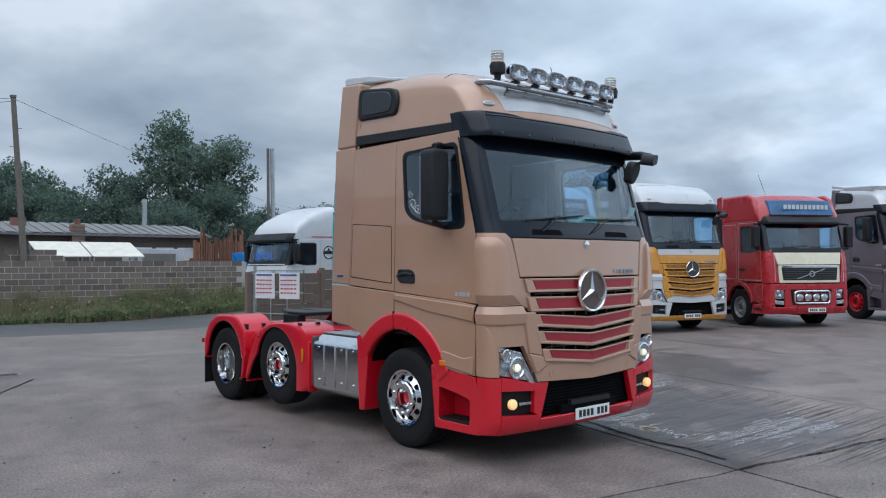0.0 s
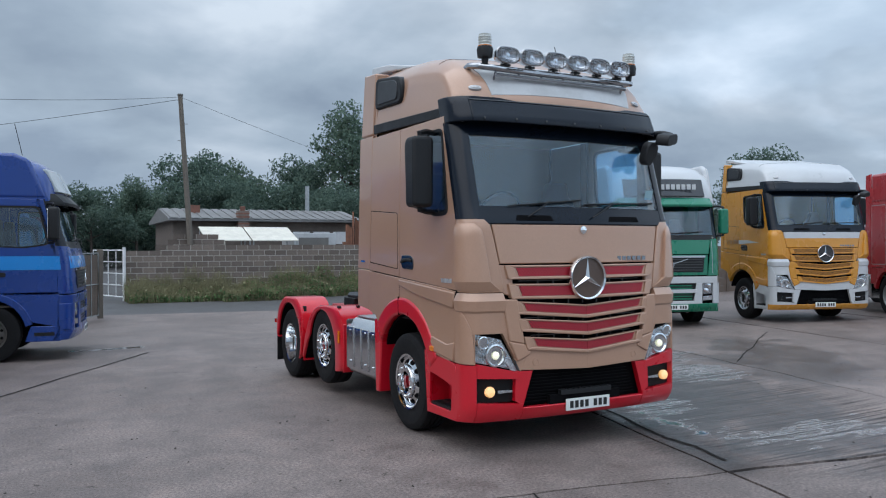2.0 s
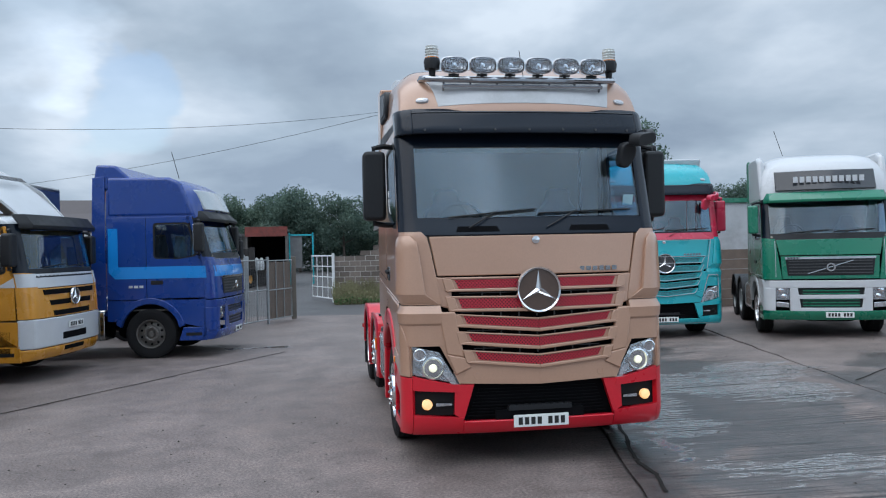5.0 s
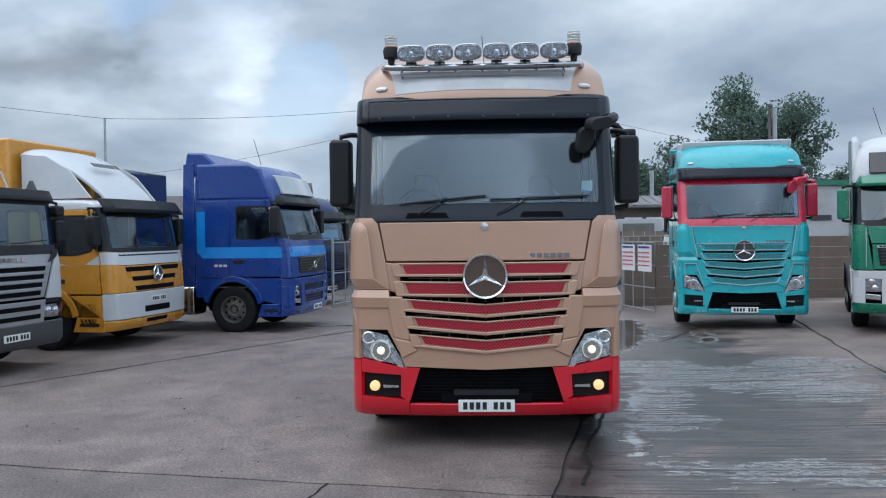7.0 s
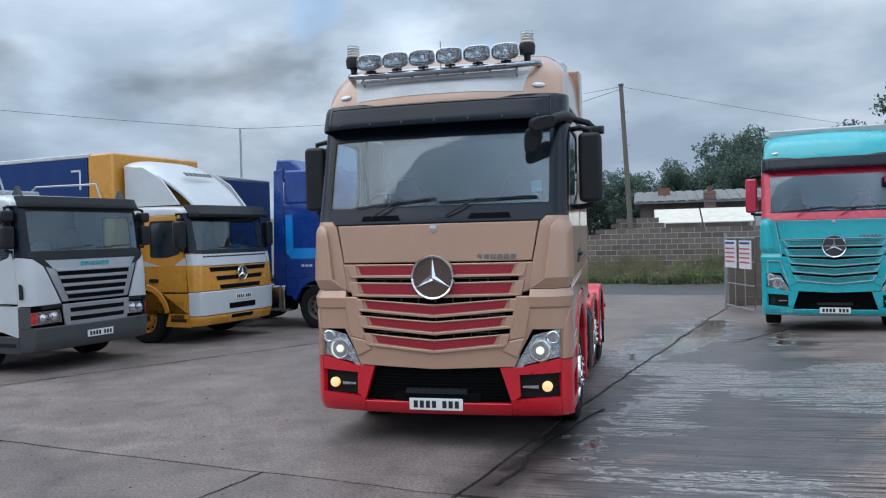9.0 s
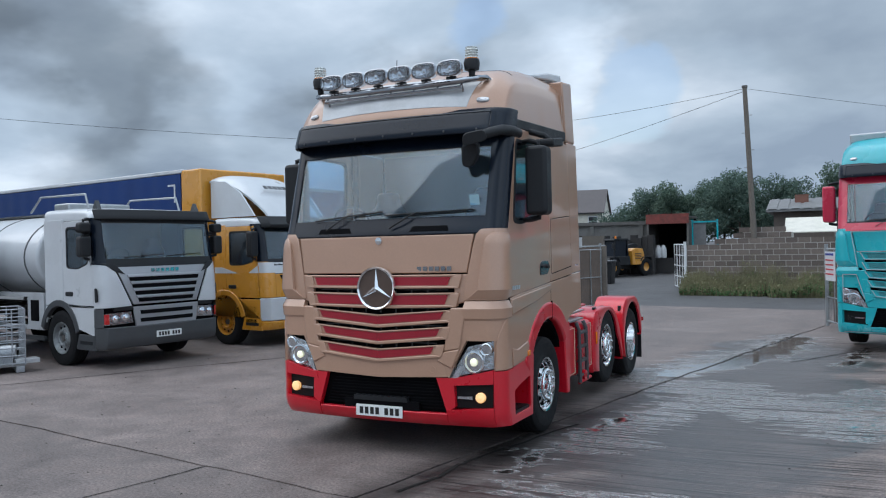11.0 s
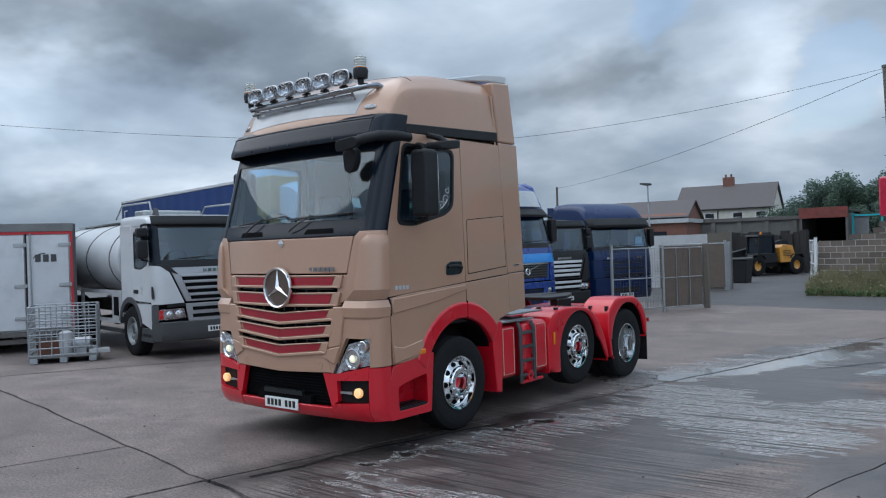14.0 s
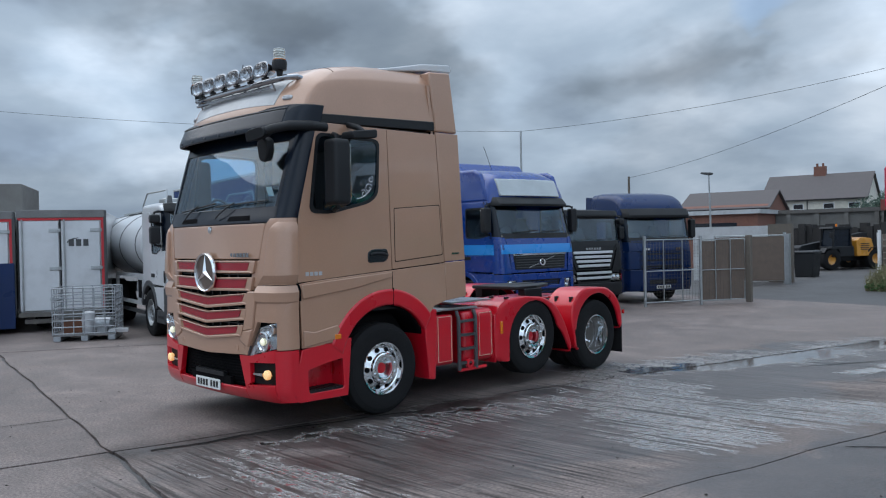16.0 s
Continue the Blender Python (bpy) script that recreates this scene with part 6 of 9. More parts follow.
        for k in range(4):
            x = -0.36 + 0.24 * k
            part("round_lamp", Geo().lathe([(0.09, 0.0), (0.105, 0.02), (0.08, 0.05), (0.0, 0.06)], 20, pose(x, F.y(x, 0.82) - 0.02, 0.82, 90)), M_LAMP, lbar)
    front_panel(T, F, "bumper_lower", [(-1.24, 0.37), (-1.24, 0.56), (1.24, 0.56), (1.24, 0.37)], lower, 0.024, 0.07, nu=24)
    number_plate(T, 0.15, F.y(0.15, 0.48) - 0.035, 0.48)
    V = Front([(2.76, 0.06), (2.82, 0.05), (2.98, 0.22)], 1.18, 0.12, 0.2)
    g = Geo()
    V.patch(g, [(-1.18, 2.76), (-1.18, 2.97), (1.18, 2.97), (1.18, 2.76)], depth=0.03, nu=24, nv=4)
    part("sun_visor", g, spoiler or M_BLACK, T, bevel=0.01)
    rm = roof_mat or body
    roof_shell(T, rm, 1.22, 0.22, 2.22, 2.86, high - 2.86, 0.45)
    g = Geo()

    def hd(u, v):
        x = -0.95 + 1.9 * u
        z = 3.0 + (min(high, 3.5) - 3.04) * v * 0.9
        return (x, 0.17 + 0.12 * abs(x) ** 2 + 0.19 * v, z)

    g.sheet(hd, 16, 4, (0, 0.25, 0.0))
    hp = part("header_panel", g, header or M_GLOSSBLACK, T, "dark sign panel over the windscreen", bevel=0.02)
    if xl:
        bars(hp, "sign_bar", M_WHITE, -0.62, 0.74, 0.21, 3.16, 3.28, 11)
    for s in (-1, 1):
        part("roof_side", Geo().prism([(0.42, 2.865), (0.72, high - 0.16), (0.95, high - 0.06), (2.2, high - 0.04), (2.2, 2.865)], min(s * 1.10, s * 1.235), max(s * 1.10, s * 1.235), "x"), rm, T, bevel=0.09, seg=4)
        mirror(T, s, 1.30, 1.50, 0.22, 0.40, 2.14, 2.72, M_BLACK if not xl or lamps else body)
        part("side_fairing", Geo().prism([(2.24, 1.0), (2.24, high - 0.02), (2.48, high - 0.05), (2.56, 1.0)], s * 1.19, s * 1.235, "x"), body, T, bevel=0.01)
        wheel(T, s * 1.07, 1.37, 0.505, s, "plain", rim_mat or M_ALU)
    if stripe:
        for s in (-1, 1):
            part("blue_stripe", Geo().prism([(0.22, 1.62), (0.24, 1.86), (1.99, 1.86), (1.99, 2.64), (2.18, 2.64), (2.18, 1.76), (2.05, 1.62)], s * 1.238, s * 1.246, "x"), stripe, T)
        front_panel(T, F, "stripe_front", [(-1.24, 1.64), (-1.24, 1.86), (1.24, 1.86), (1.24, 1.64)], stripe, 0.016, 0.02, nu=24)
    if pin:
        for s in (-1, 1):
            for loop in (door, [(1.46, 1.24), (1.46, 2.84), (2.18, 2.84), (2.18, 1.24)], [(0.24, 0.70), (0.24, 1.16), (0.62, 1.17), (0.60, 0.9)]):
                o = rounded(loop, 0.04)
                cy, cz = sum(p[0] for p in o) / len(o), sum(p[1] for p in o) / len(o)
                i, j = ([(cy + (p[0] - cy) * k, cz + (p[1] - cz) * (k + 0.01)) for p in o] for k in (0.95, 0.928))
                part("pinstripe", Geo().ring(i, j, s * 1.238, s * 1.2425, "x"), pin, T, smooth=0)
            g = Geo()
            F.patch(g, [(s * 1.02, 1.24), (s * 1.02, 1.98), (s * 1.01, 1.98), (s * 1.01, 1.24)], proud=0.016, depth=0.01, nu=1, nv=6)
            part("pinstripe", g, pin, T, smooth=0)
    if tail:
        part("roof_tail", Geo().prism([(1.70, high - 0.10), (2.02, tail), (2.42, tail + 0.02), (2.50, high - 0.3), (2.2, high - 0.3)], -1.2, 1.2, "x"), body, T, "tall rear roof fairing", bevel=0.05, seg=3)
        bars(T, "side_lettering", M_WHITE, -0.16, 0.16, 0, -0.025, 0.025, 3, pose(-1.246, 1.62, 1.46, 0, 0, -90))
    chassis(T, 0.7, 6.2, [(1.37, 0.505), (4.2, 0.505), (5.55, 0.505)], fifth=True)
    fuel_tank(T, -1, 2.3, 3.5, M_ALU)
    fuel_tank(T, 1, 2.3, 3.5, M_ALU)
    for s in (-1, 1):
        mudguard(T, 4.2, 0.52, 0.6, s, M_BLACK, 0, 180)
        mudguard(T, 5.55, 0.52, 0.6, s, M_BLACK, 0, 180)
    part("roof_aerial", Geo().cyl((-0.7, 0.9, high - 0.05), (-0.85, 1.0, high + 0.5), 0.006, 6), M_BLACK, T)
    return T


def ribbed_cab(at, label, cab_mat, front_mat, bumper_mat, slat_mat, low_mat, name="tanker_lorry", visor=True, slat=0.048):
    T = thing(name, label, "truck", at, "parked lorries")
    F = Front([(0.34, 0.05), (0.45, -0.02), (1.15, -0.03), (1.6, -0.01), (1.84, 0.03), (1.92, 0.06), (2.62, 0.17), (2.85, 0.22)], 1.24, 0.10, 0.2)
    door = [(0.30, 1.12), (0.33, 1.8), (0.42, 2.62), (1.30, 2.62), (1.30, 1.12)]
    win = [(0.44, 1.86), (0.52, 2.52), (1.18, 2.52), (1.18, 1.78), (0.8, 1.76)]
    cab_shell(T, F, cab_mat, low_mat, 1.95, 1.1, 2.66, 1.8, (1.46, 0.52, 0.68), door, win, 0.34, cab_mat, M_GREYPL, screen=(1.92, 2.62))
    front_panel(T, F, "corner_panel", [(1.24, 1.08), (1.24, 1.84), (1.0, 1.80), (0.70, 1.10)], cab_mat, 0.014, nu=10, nv=6, both=True)
    front_panel(T, F, "grille_surround", [(-0.66, 1.12), (-0.98, 1.84), (0.98, 1.84), (0.66, 1.12)], front_mat, -0.004, nu=16, nv=6)
    gr = None
    for k in range(4):
        z = 1.16 + 0.125 * k
        w = 0.56 + 0.05 * k
        front_panel(T, F, "grille_gap", [(-w, z), (-w - 0.02, z + 0.075), (w + 0.02, z + 0.075), (w, z)], M_DARK, 0.004, 0.01, nu=10, nv=1, bevel=0)
        front_panel(T, F, "grille_slat", [(-w - 0.04, z + 0.118 - slat), (-w - 0.05, z + 0.118), (w + 0.05, z + 0.118), (w + 0.04, z + 0.118 - slat)], slat_mat, 0.02, 0.03, nu=12, nv=1)
    bars(T, "maker_bar", M_CHROME, -0.30, 0.30, F.y(0, 1.72) - 0.012, 1.69, 1.75, 6)
    front_panel(T, F, "lower_grille", [(-0.62, 0.72), (-0.68, 1.08), (0.68, 1.08), (0.62, 0.72)], front_mat, 0.012, 0.04, nu=14)
    for k in range(2):
        z = 0.80 + 0.14 * k
        front_panel(T, F, "grille_gap", [(-0.54, z), (-0.55, z + 0.07), (0.55, z + 0.07), (0.54, z)], M_DARK, 0.016, 0.01, nu=10, nv=1, bevel=0)
        if slat > 0.05:
            front_panel(T, F, "grille_slat", [(-0.66, z + 0.06), (-0.67, z + 0.13), (0.67, z + 0.13), (0.66, z + 0.06)], slat_mat, 0.022, 0.03, nu=12, nv=1)
    front_panel(T, F, "front_bumper", [(-1.24, 0.36), (-1.24, 0.74), (1.24, 0.74), (1.24, 0.36)], bumper_mat, 0.03, 0.07, nu=24, nv=4, bevel=0.02)
    front_panel(T, F, "bumper_side", [(1.24, 0.74), (1.24, 1.07), (1.17, 1.07), (1.17, 0.74)], low_mat, 0.01, both=True)
    lamp_unit(T, F, [(1.17, 0.78), (1.17, 0.98), (0.70, 1.0), (0.66, 0.80)], [(0.80, 0.89, 0.075), (0.98, 0.88, 0.07)])
    front_panel(T, F, "indicator", [(1.17, 0.80), (1.17, 0.97), (1.10, 0.975), (1.10, 0.80)], M_REDLENS, 0.012, 0.01, both=True)
    front_panel(T, F, "black_trim", [(1.02, 1.02), (1.02, 1.09), (0.68, 1.09), (0.66, 1.03)], M_BLACK, 0.01, both=True)
    front_panel(T, F, "brow_trim", [(0.80, 1.66), (0.97, 1.85), (1.18, 1.87), (0.98, 1.72)], M_BLACK, 0.024, 0.02, both=True)
    number_plate(T, 0.0, F.y(0, 0.56) - 0.045, 0.56)
    if visor:
        V = Front([(2.62, 0.07), (2.66, 0.06), (2.86, 0.16)], 1.215, 0.1, 0.18)
        g = Geo()
        V.patch(g, [(-1.2, 2.63), (-1.2, 2.81), (1.2, 2.81), (1.2, 2.63)], depth=0.03, nu=24, nv=4)
        part("sun_visor", g, M_BLACK, T, bevel=0.01)
    roof_shell(T, cab_mat, 1.22, 0.22, 1.95, 2.66, 0.22, 0.35)
    for s in (-1, 1):
        mirror(T, s, 1.28, 1.48, 0.24, 0.42, 1.98, 2.34, M_BLACK)
        mirror(T, s, 1.28, 1.48, 0.24, 0.42, 2.40, 2.58, M_BLACK)
        part("corner_vent", Geo().prism(rounded([(0.16, 1.2), (0.18, 1.42), (0.25, 1.44), (0.24, 1.18)], 0.03), s * 1.236, s * 1.25, "x"), M_BLACK, T)
        wheel(T, s * 1.07, 1.46, 0.505, s, "plain", M_STEEL)
    chassis(T, 0.7, 8.0, [(1.46, 0.505), (5.9, 0.505)], fifth=False)
    return T


def day_cab(at):
    T = thing("curtain_lorry", "amber yellow box lorry with white bumper and roof fairing", "truck", at, "parked lorries")
    F = Front([(0.36, 0.05), (0.5, -0.03), (1.08, -0.04), (1.5, -0.02), (1.78, 0.03), (1.86, 0.07), (2.56, 0.2), (2.8, 0.26)], 1.24, 0.11, 0.18)
    door = [(0.30, 1.05), (0.33, 1.75), (0.44, 2.58), (1.36, 2.58), (1.36, 1.05)]
    win = [(0.44, 1.82), (0.54, 2.48), (1.24, 2.48), (1.24, 1.74), (0.8, 1.74)]
    cab_shell(T, F, M_YELLOW, M_YELLOW, 1.75, 1.03, 2.62, 1.76, (1.44, 0.52, 0.68), door, win, 0.36, M_YELLOW, M_YELLOW, screen=(1.86, 2.58))
    front_panel(T, F, "white_band", [(-1.0, 1.56), (-1.02, 1.80), (1.02, 1.80), (1.0, 1.56)], M_WHITE, 0.0, nu=18)
    front_panel(T, F, "front_panel", [(-1.0, 1.06), (-1.0, 1.55), (1.0, 1.55), (1.0, 1.06)], M_YELLOW, 0.0, nu=18)
    front_panel(T, F, "corner_panel", [(1.24, 1.06), (1.24, 1.82), (1.01, 1.80), (1.01, 1.06)], M_YELLOW, 0.012, both=True)
    front_panel(T, F, "corner_band", [(1.24, 1.58), (1.24, 1.80), (1.01, 1.80), (1.01, 1.58)], M_WHITE, 0.016, 0.01, both=True)
    for z, w in ((1.44, 0.86), (1.26, 0.70), (1.08, 0.62)):
        front_panel(T, F, "grille_gap", [(-w, z), (-w - 0.03, z + 0.085), (w + 0.03, z + 0.085), (w, z)], M_DARK, 0.006, 0.02, nu=14, nv=1, bevel=0)
    star_badge(T, 0, F.y(0, 1.38) - 0.025, 1.38, 0.15)
    front_panel(T, F, "front_bumper", [(-1.24, 0.57), (-1.24, 1.05), (1.24, 1.05), (1.24, 0.57)], M_WHITE, 0.03, 0.07, nu=24, nv=4, bevel=0.02)
    front_panel(T, F, "bumper_lower", [(-1.24, 0.37), (-1.24, 0.56), (1.24, 0.56), (1.24, 0.37)], M_YELLOW, 0.02, 0.07, nu=24, bevel=0.02)
    front_panel(T, F, "bumper_intake", [(-0.42, 0.66), (-0.42, 0.78), (0.42, 0.78), (0.42, 0.66)], M_DARK, 0.034, 0.02)
    front_panel(T, F, "step_slot", [(-0.35, 0.46), (-0.35, 0.54), (0.35, 0.54), (0.35, 0.46)], M_DARK, 0.024, 0.02)
    lamp_unit(T, F, [(1.12, 0.72), (1.12, 0.88), (0.78, 0.88), (0.78, 0.72)], [(0.88, 0.80, 0.06), (1.03, 0.80, 0.06)])
    number_plate(T, 0.0, F.y(0, 0.90) - 0.045, 0.90)
    V = Front([(2.54, -0.03), (2.60, -0.04), (2.80, 0.12)], 1.2, 0.1, 0.16)
    g = Geo()
    V.patch(g, [(-1.2, 2.54), (-1.2, 2.78), (1.2, 2.78), (1.2, 2.54)], depth=0.03, nu=24, nv=4)
    part("sun_visor", g, M_BLACK, T, bevel=0.01)
    roof_shell(T, M_WHITE, 1.22, 0.22, 1.75, 2.62, 0.18, 0.35)
    g = Geo()

    def dfl(u, v):
        x = (-1.0 + 2.0 * u) * (0.75 + 0.33 * v)
        return (x, 0.50 + 1.55 * v, 2.80 + 1.0 * math.sin(v * math.pi * 0.5) ** 0.9 * (1 - 0.16 * abs(2 * u - 1) ** 4))

    g.sheet(dfl, 16, 14, (0, 0.02, -0.04))
    for s in (-1, 1):
        g.prism([(0.6, 2.80), (1.05, 3.32), (1.55, 3.6), (2.05, 3.62), (2.05, 2.80)], s * 1.02, s * 1.06, "x")
    d = part("roof_fairing", g, M_WHITE, T, "white moulded wind deflector on the roof", smooth=45)
    bars(d, "fairing_print", M_GREYPL, -0.42, 0.42, 0, -0.06, 0.06, 6, pose(0, 1.02, 3.47, -52, 0, 0))
    for s in (-1, 1):
        mirror(T, s, 1.29, 1.49, 0.22, 0.40, 1.92, 2.46, M_BLACK)
        part("white_flash", Geo().prism([(0.30, 1.58), (0.33, 1.74), (0.62, 1.58)], s * 1.238, s * 1.246, "x"), M_WHITE, T, smooth=0)
        part("white_flash", Geo().prism([(0.95, 1.57), (1.5, 1.70), (1.74, 1.70), (1.74, 1.57)], s * 1.238, s * 1.246, "x"), M_WHITE, T, smooth=0)
        wheel(T, s * 1.07, 1.44, 0.505, s, "plain", M_YELLOW)
        st = part("step_unit", Geo().box(min(s * 1.1, s * 1.235), max(s * 1.1, s * 1.235), 0.33, 0.80, 0.36, 1.0), M_YELLOW, T, bevel=0.02)
        for k in range(2):
            part("step_opening", Geo().box(min(s * 1.2, s * 1.24), max(s * 1.2, s * 1.24), 0.40, 0.74, 0.46 + 0.27 * k, 0.60 + 0.27 * k), M_DARK, st)
    chassis(T, 0.7, 11.0, [(1.44, 0.505), (6.6, 0.505), (7.95, 0.505)], fifth=False)
    # body with curtain sides
    bx = part("box_front", Geo().box(-1.275, 1.275, 2.15, 2.85, 1.15, 3.93), M_YELLOW, T, "amber yellow front of the load body", bevel=0.04)
    for s in (-1, 1):
        def cur(u, v, s=s):
            y = 2.86 + 9.4 * u
            return (s * (1.27 + 0.006 * math.sin(y * 9)), y, 1.25 + 2.60 * v)

        c = part("curtain", Geo().sheet(cur, 90, 4, (-s * 0.02, 0, 0)), M_CURTAIN, T, "blue curtain side")
        for yy, d in ((3.05, 1), (12.0, -1)):
            g = Geo()
            g.box(s * 1.282 - 0.003, s * 1.282 + 0.003, min(yy, yy + 0.28 * d), max(yy, yy + 0.28 * d), 3.58, 3.62)
            g.box(s * 1.282 - 0.003, s * 1.282 + 0.003, min(yy, yy + 0.05 * d), max(yy, yy + 0.05 * d), 3.20, 3.62)
            part("curtain_mark", g, M_WHITE, c, smooth=0)
    part("roof_cover", Geo().box(-1.28, 1.28, 2.80, 12.3, 3.86, 3.95), M_DIRTYWHITE, T, bevel=0.02)
    part("load_floor", Geo().box(-1.27, 1.27, 2.2, 12.3, 1.08, 1.25), M_DIRTYSTEEL, T)
    part("rear_frame", Geo().box(-1.27, 1.27, 12.22, 12.3, 1.08, 3.9), M_DIRTYSTEEL, T)
    return T


def round_cab(at, label, body, roof_top=3.5, low_mat=None, name="tractor_unit", print_side=False, roof_mat=None, slope=None):
    T = thing(name, label, "truck", at, "parked lorries")
    low_mat = low_mat or body
    F = Front([(0.38, 0.05), (0.5, -0.03), (1.1, -0.04), (1.7, -0.02), (1.95, 0.03), (2.03, 0.06), (2.68, 0.2), (3.0, 0.28)], 1.22, 0.1, 0.17)
    door = [(0.29, 1.12), (0.32, 1.9), (0.46, 2.74), (1.38, 2.74), (1.38, 1.12)]
    win = [(0.42, 1.96), (0.54, 2.64), (1.24, 2.64), (1.24, 1.92), (0.8, 1.90)]
    cab_shell(T, F, body, low_mat, 2.1, 1.1, 2.76, 1.94, (1.4, 0.52, 0.68), door, win, 0.38, low_mat, low_mat, screen=(2.02, 2.68))
    front_panel(T, F, "front_panel", [(-1.22, 1.62), (-1.22, 1.96), (1.22, 1.96), (1.22, 1.62)], body, 0.0, nu=24)
    front_panel(T, F, "corner_panel", [(1.22, 1.08), (1.22, 1.61), (0.86, 1.61), (0.78, 1.08)], body, 0.0, both=True)
    front_panel(T, F, "grille", [(-0.78, 1.10), (-0.85, 1.60), (0.85, 1.60), (0.78, 1.10)], M_NAVY if body is M_NAVY else M_BLACK, -0.01, nu=14)
    for k in range(5):
        z = 1.13 + 0.095 * k
        front_panel(T, F, "grille_slat", [(-0.76, z), (-0.77, z + 0.05), (0.77, z + 0.05), (0.76, z)], body if k % 2 else M_BLACK, 0.012, 0.02, nu=12, nv=1, bevel=0.004)
    bars(T, "maker_bar", M_CHROME, -0.70, -0.42, F.y(-0.56, 1.68) - 0.008, 1.65, 1.72, 3)
    bars(T, "model_bar", M_CHROME, 0.52, 0.72, F.y(0.62, 1.68) - 0.008, 1.65, 1.72, 2)
    front_panel(T, F, "front_bumper", [(-1.22, 0.40), (-1.22, 1.06), (1.22, 1.06), (1.22, 0.40)], low_mat, 0.03, 0.07, nu=24, nv=4, bevel=0.02)
    front_panel(T, F, "bumper_step", [(-0.5, 0.60), (-0.5, 0.75), (0.5, 0.75), (0.5, 0.60)], M_BLACK, 0.034, 0.02)
    lamp_unit(T, F, [(1.12, 0.84), (1.12, 1.02), (0.74, 1.0), (0.74, 0.84)], [(0.85, 0.92, 0.065), (1.01, 0.92, 0.06)])
    number_plate(T, 0.0, F.y(0, 0.52) - 0.045, 0.52)
    V = Front([(2.66, -0.02), (2.74, -0.03), (2.96, 0.14)], 1.2, 0.1, 0.18)
    g = Geo()
    V.patch(g, [(-1.2, 2.66), (-1.2, 2.94), (1.2, 2.94), (1.2, 2.66)], depth=0.03, nu=24, nv=4)
    part("sun_visor", g, M_BLACK, T, bevel=0.01)
    roof_shell(T, roof_mat or body, 1.2, 0.2, 2.1, 2.76, roof_top - 2.76, 0.28, slope or [(0, 0.02), (0.05, 0.38), (0.15, 0.66), (0.3, 0.86), (0.5, 0.95), (0.8, 1.0), (1, 0.98)])
    for s in (-1, 1):
        mirror(T, s, 1.28, 1.47, 0.22, 0.40, 2.02, 2.60, M_BLACK)
        wheel(T, s * 1.06, 1.4, 0.505, s, "plain", M_STEEL)
        part("side_fairing", Geo().prism([(2.12, 1.1), (2.12, roof_top - 0.12), (2.42, roof_top - 0.1), (2.5, 1.1)], s * 1.15, s * 1.2, "x"), body, T, bevel=0.01)
    if print_side:
        for s in (-1, 1):
            m = pose(s * 1.225, 1.74, 2.33, 0, 0, 90 * s)
            pr = part("round_print", Geo().lathe([(0.19, -0.003), (0.19, 0.003), (0.225, 0.003), (0.225, -0.003)], 28, m @ pose(0, 0, 0, 90), closed=True), M_BLACK, T, "round black print on the cab side")
            part("print_band", Geo().box(-0.21, 0.21, -0.004, 0.004, -0.05, 0.05, m), M_BLACK, pr, smooth=0)
            part("print_leaf", Geo().prism([(-0.09, 0.02), (0, 0.15), (0.09, 0.02), (0, 0.06)], -0.004, 0.004, "y", m), M_BLACK, pr, smooth=0)
            bars(pr, "side_lettering", M_SIGNRED, -0.7, 0.5, 0, 0.50, 0.53, 18, m)
            bars(pr, "side_lettering", M_SIGNRED, -0.5, 0.45, 0, -0.72, -0.58, 7, m)
        part("roof_beacon", Geo().lathe([(0.06, 0), (0.06, 0.08), (0.04, 0.12), (0, 0.13)], 14, pose(-0.7, 0.75, 3.22)), M_AMBER, T)
    chassis(T, 0.7, 6.0, [(1.4, 0.505), (4.2, 0.505)], fifth=True)
    fuel_tank(T, -1, 2.3, 3.4, M_ALU)
    fuel_tank(T, 1, 2.3, 3.4, M_ALU)
    return T


def at(x, y, turn):
    return pose(x, y, ground_z(x, y), 0, 0, turn)


hero()
star_cab(at(5.36, 8.93, -8.6), "teal tractor unit with crimson windscreen frame and mirrors", M_TEAL, M_TEAL, M_TEAL, M_TEALMESH, "parked lorries", pillar=M_PINKRED, mirror_mat=M_PINKRED, pin=M_SILVER, board=M_WHITE)
star_cab(at(11.9, 6.2, -18.5), "amber yellow tractor unit with white bumper and roof", M_YELLOW, M_WHITE, M_WHITE, M_YELLOWMESH, "parked lorries", band=M_WHITE, chin=M_WHITE, rim_mat=M_ALU, lip=M_YELLOW)
star_cab(at(19.0, 3.0, -28), "mauve grey tractor unit with red wheel hubs", M_MAUVE, M_MAUVE, M_SILVER, M_DARKMESH, "parked lorries", rim_mat=M_RED, board=M_SILVER)
slant_cab(at(14.86, 4.44, -29.5), "dark red tractor unit with cream bonnet and chrome lamp frame", M_TRUCKRED, M_TRUCKRED, M_TRUCKRED, hood_mat=M_CREAM, lamps=True, high=3.66, rim_mat=M_STEEL, pin=M_SILVER, header=M_SIGNSEA)
slant_cab(at(8.15, 7.3, -23), "emerald green tractor unit with white bumper and white roof", M_GREEN, M_WHITE, M_GREEN, roof_mat=M_WHITE, high=3.84, spoiler=M_GREEN, pin=M_SILVER)
slant_cab(at(-3.80, 10.55, 81.5), "royal blue tractor unit with sky blue stripe", M_BLUE, M_BLUE, M_BLUE, stripe=M_SKYBLUE, high=3.72, xl=False, header=M_PALEGLASS, tail=3.92, rim_mat=M_DIRTYSTEEL)
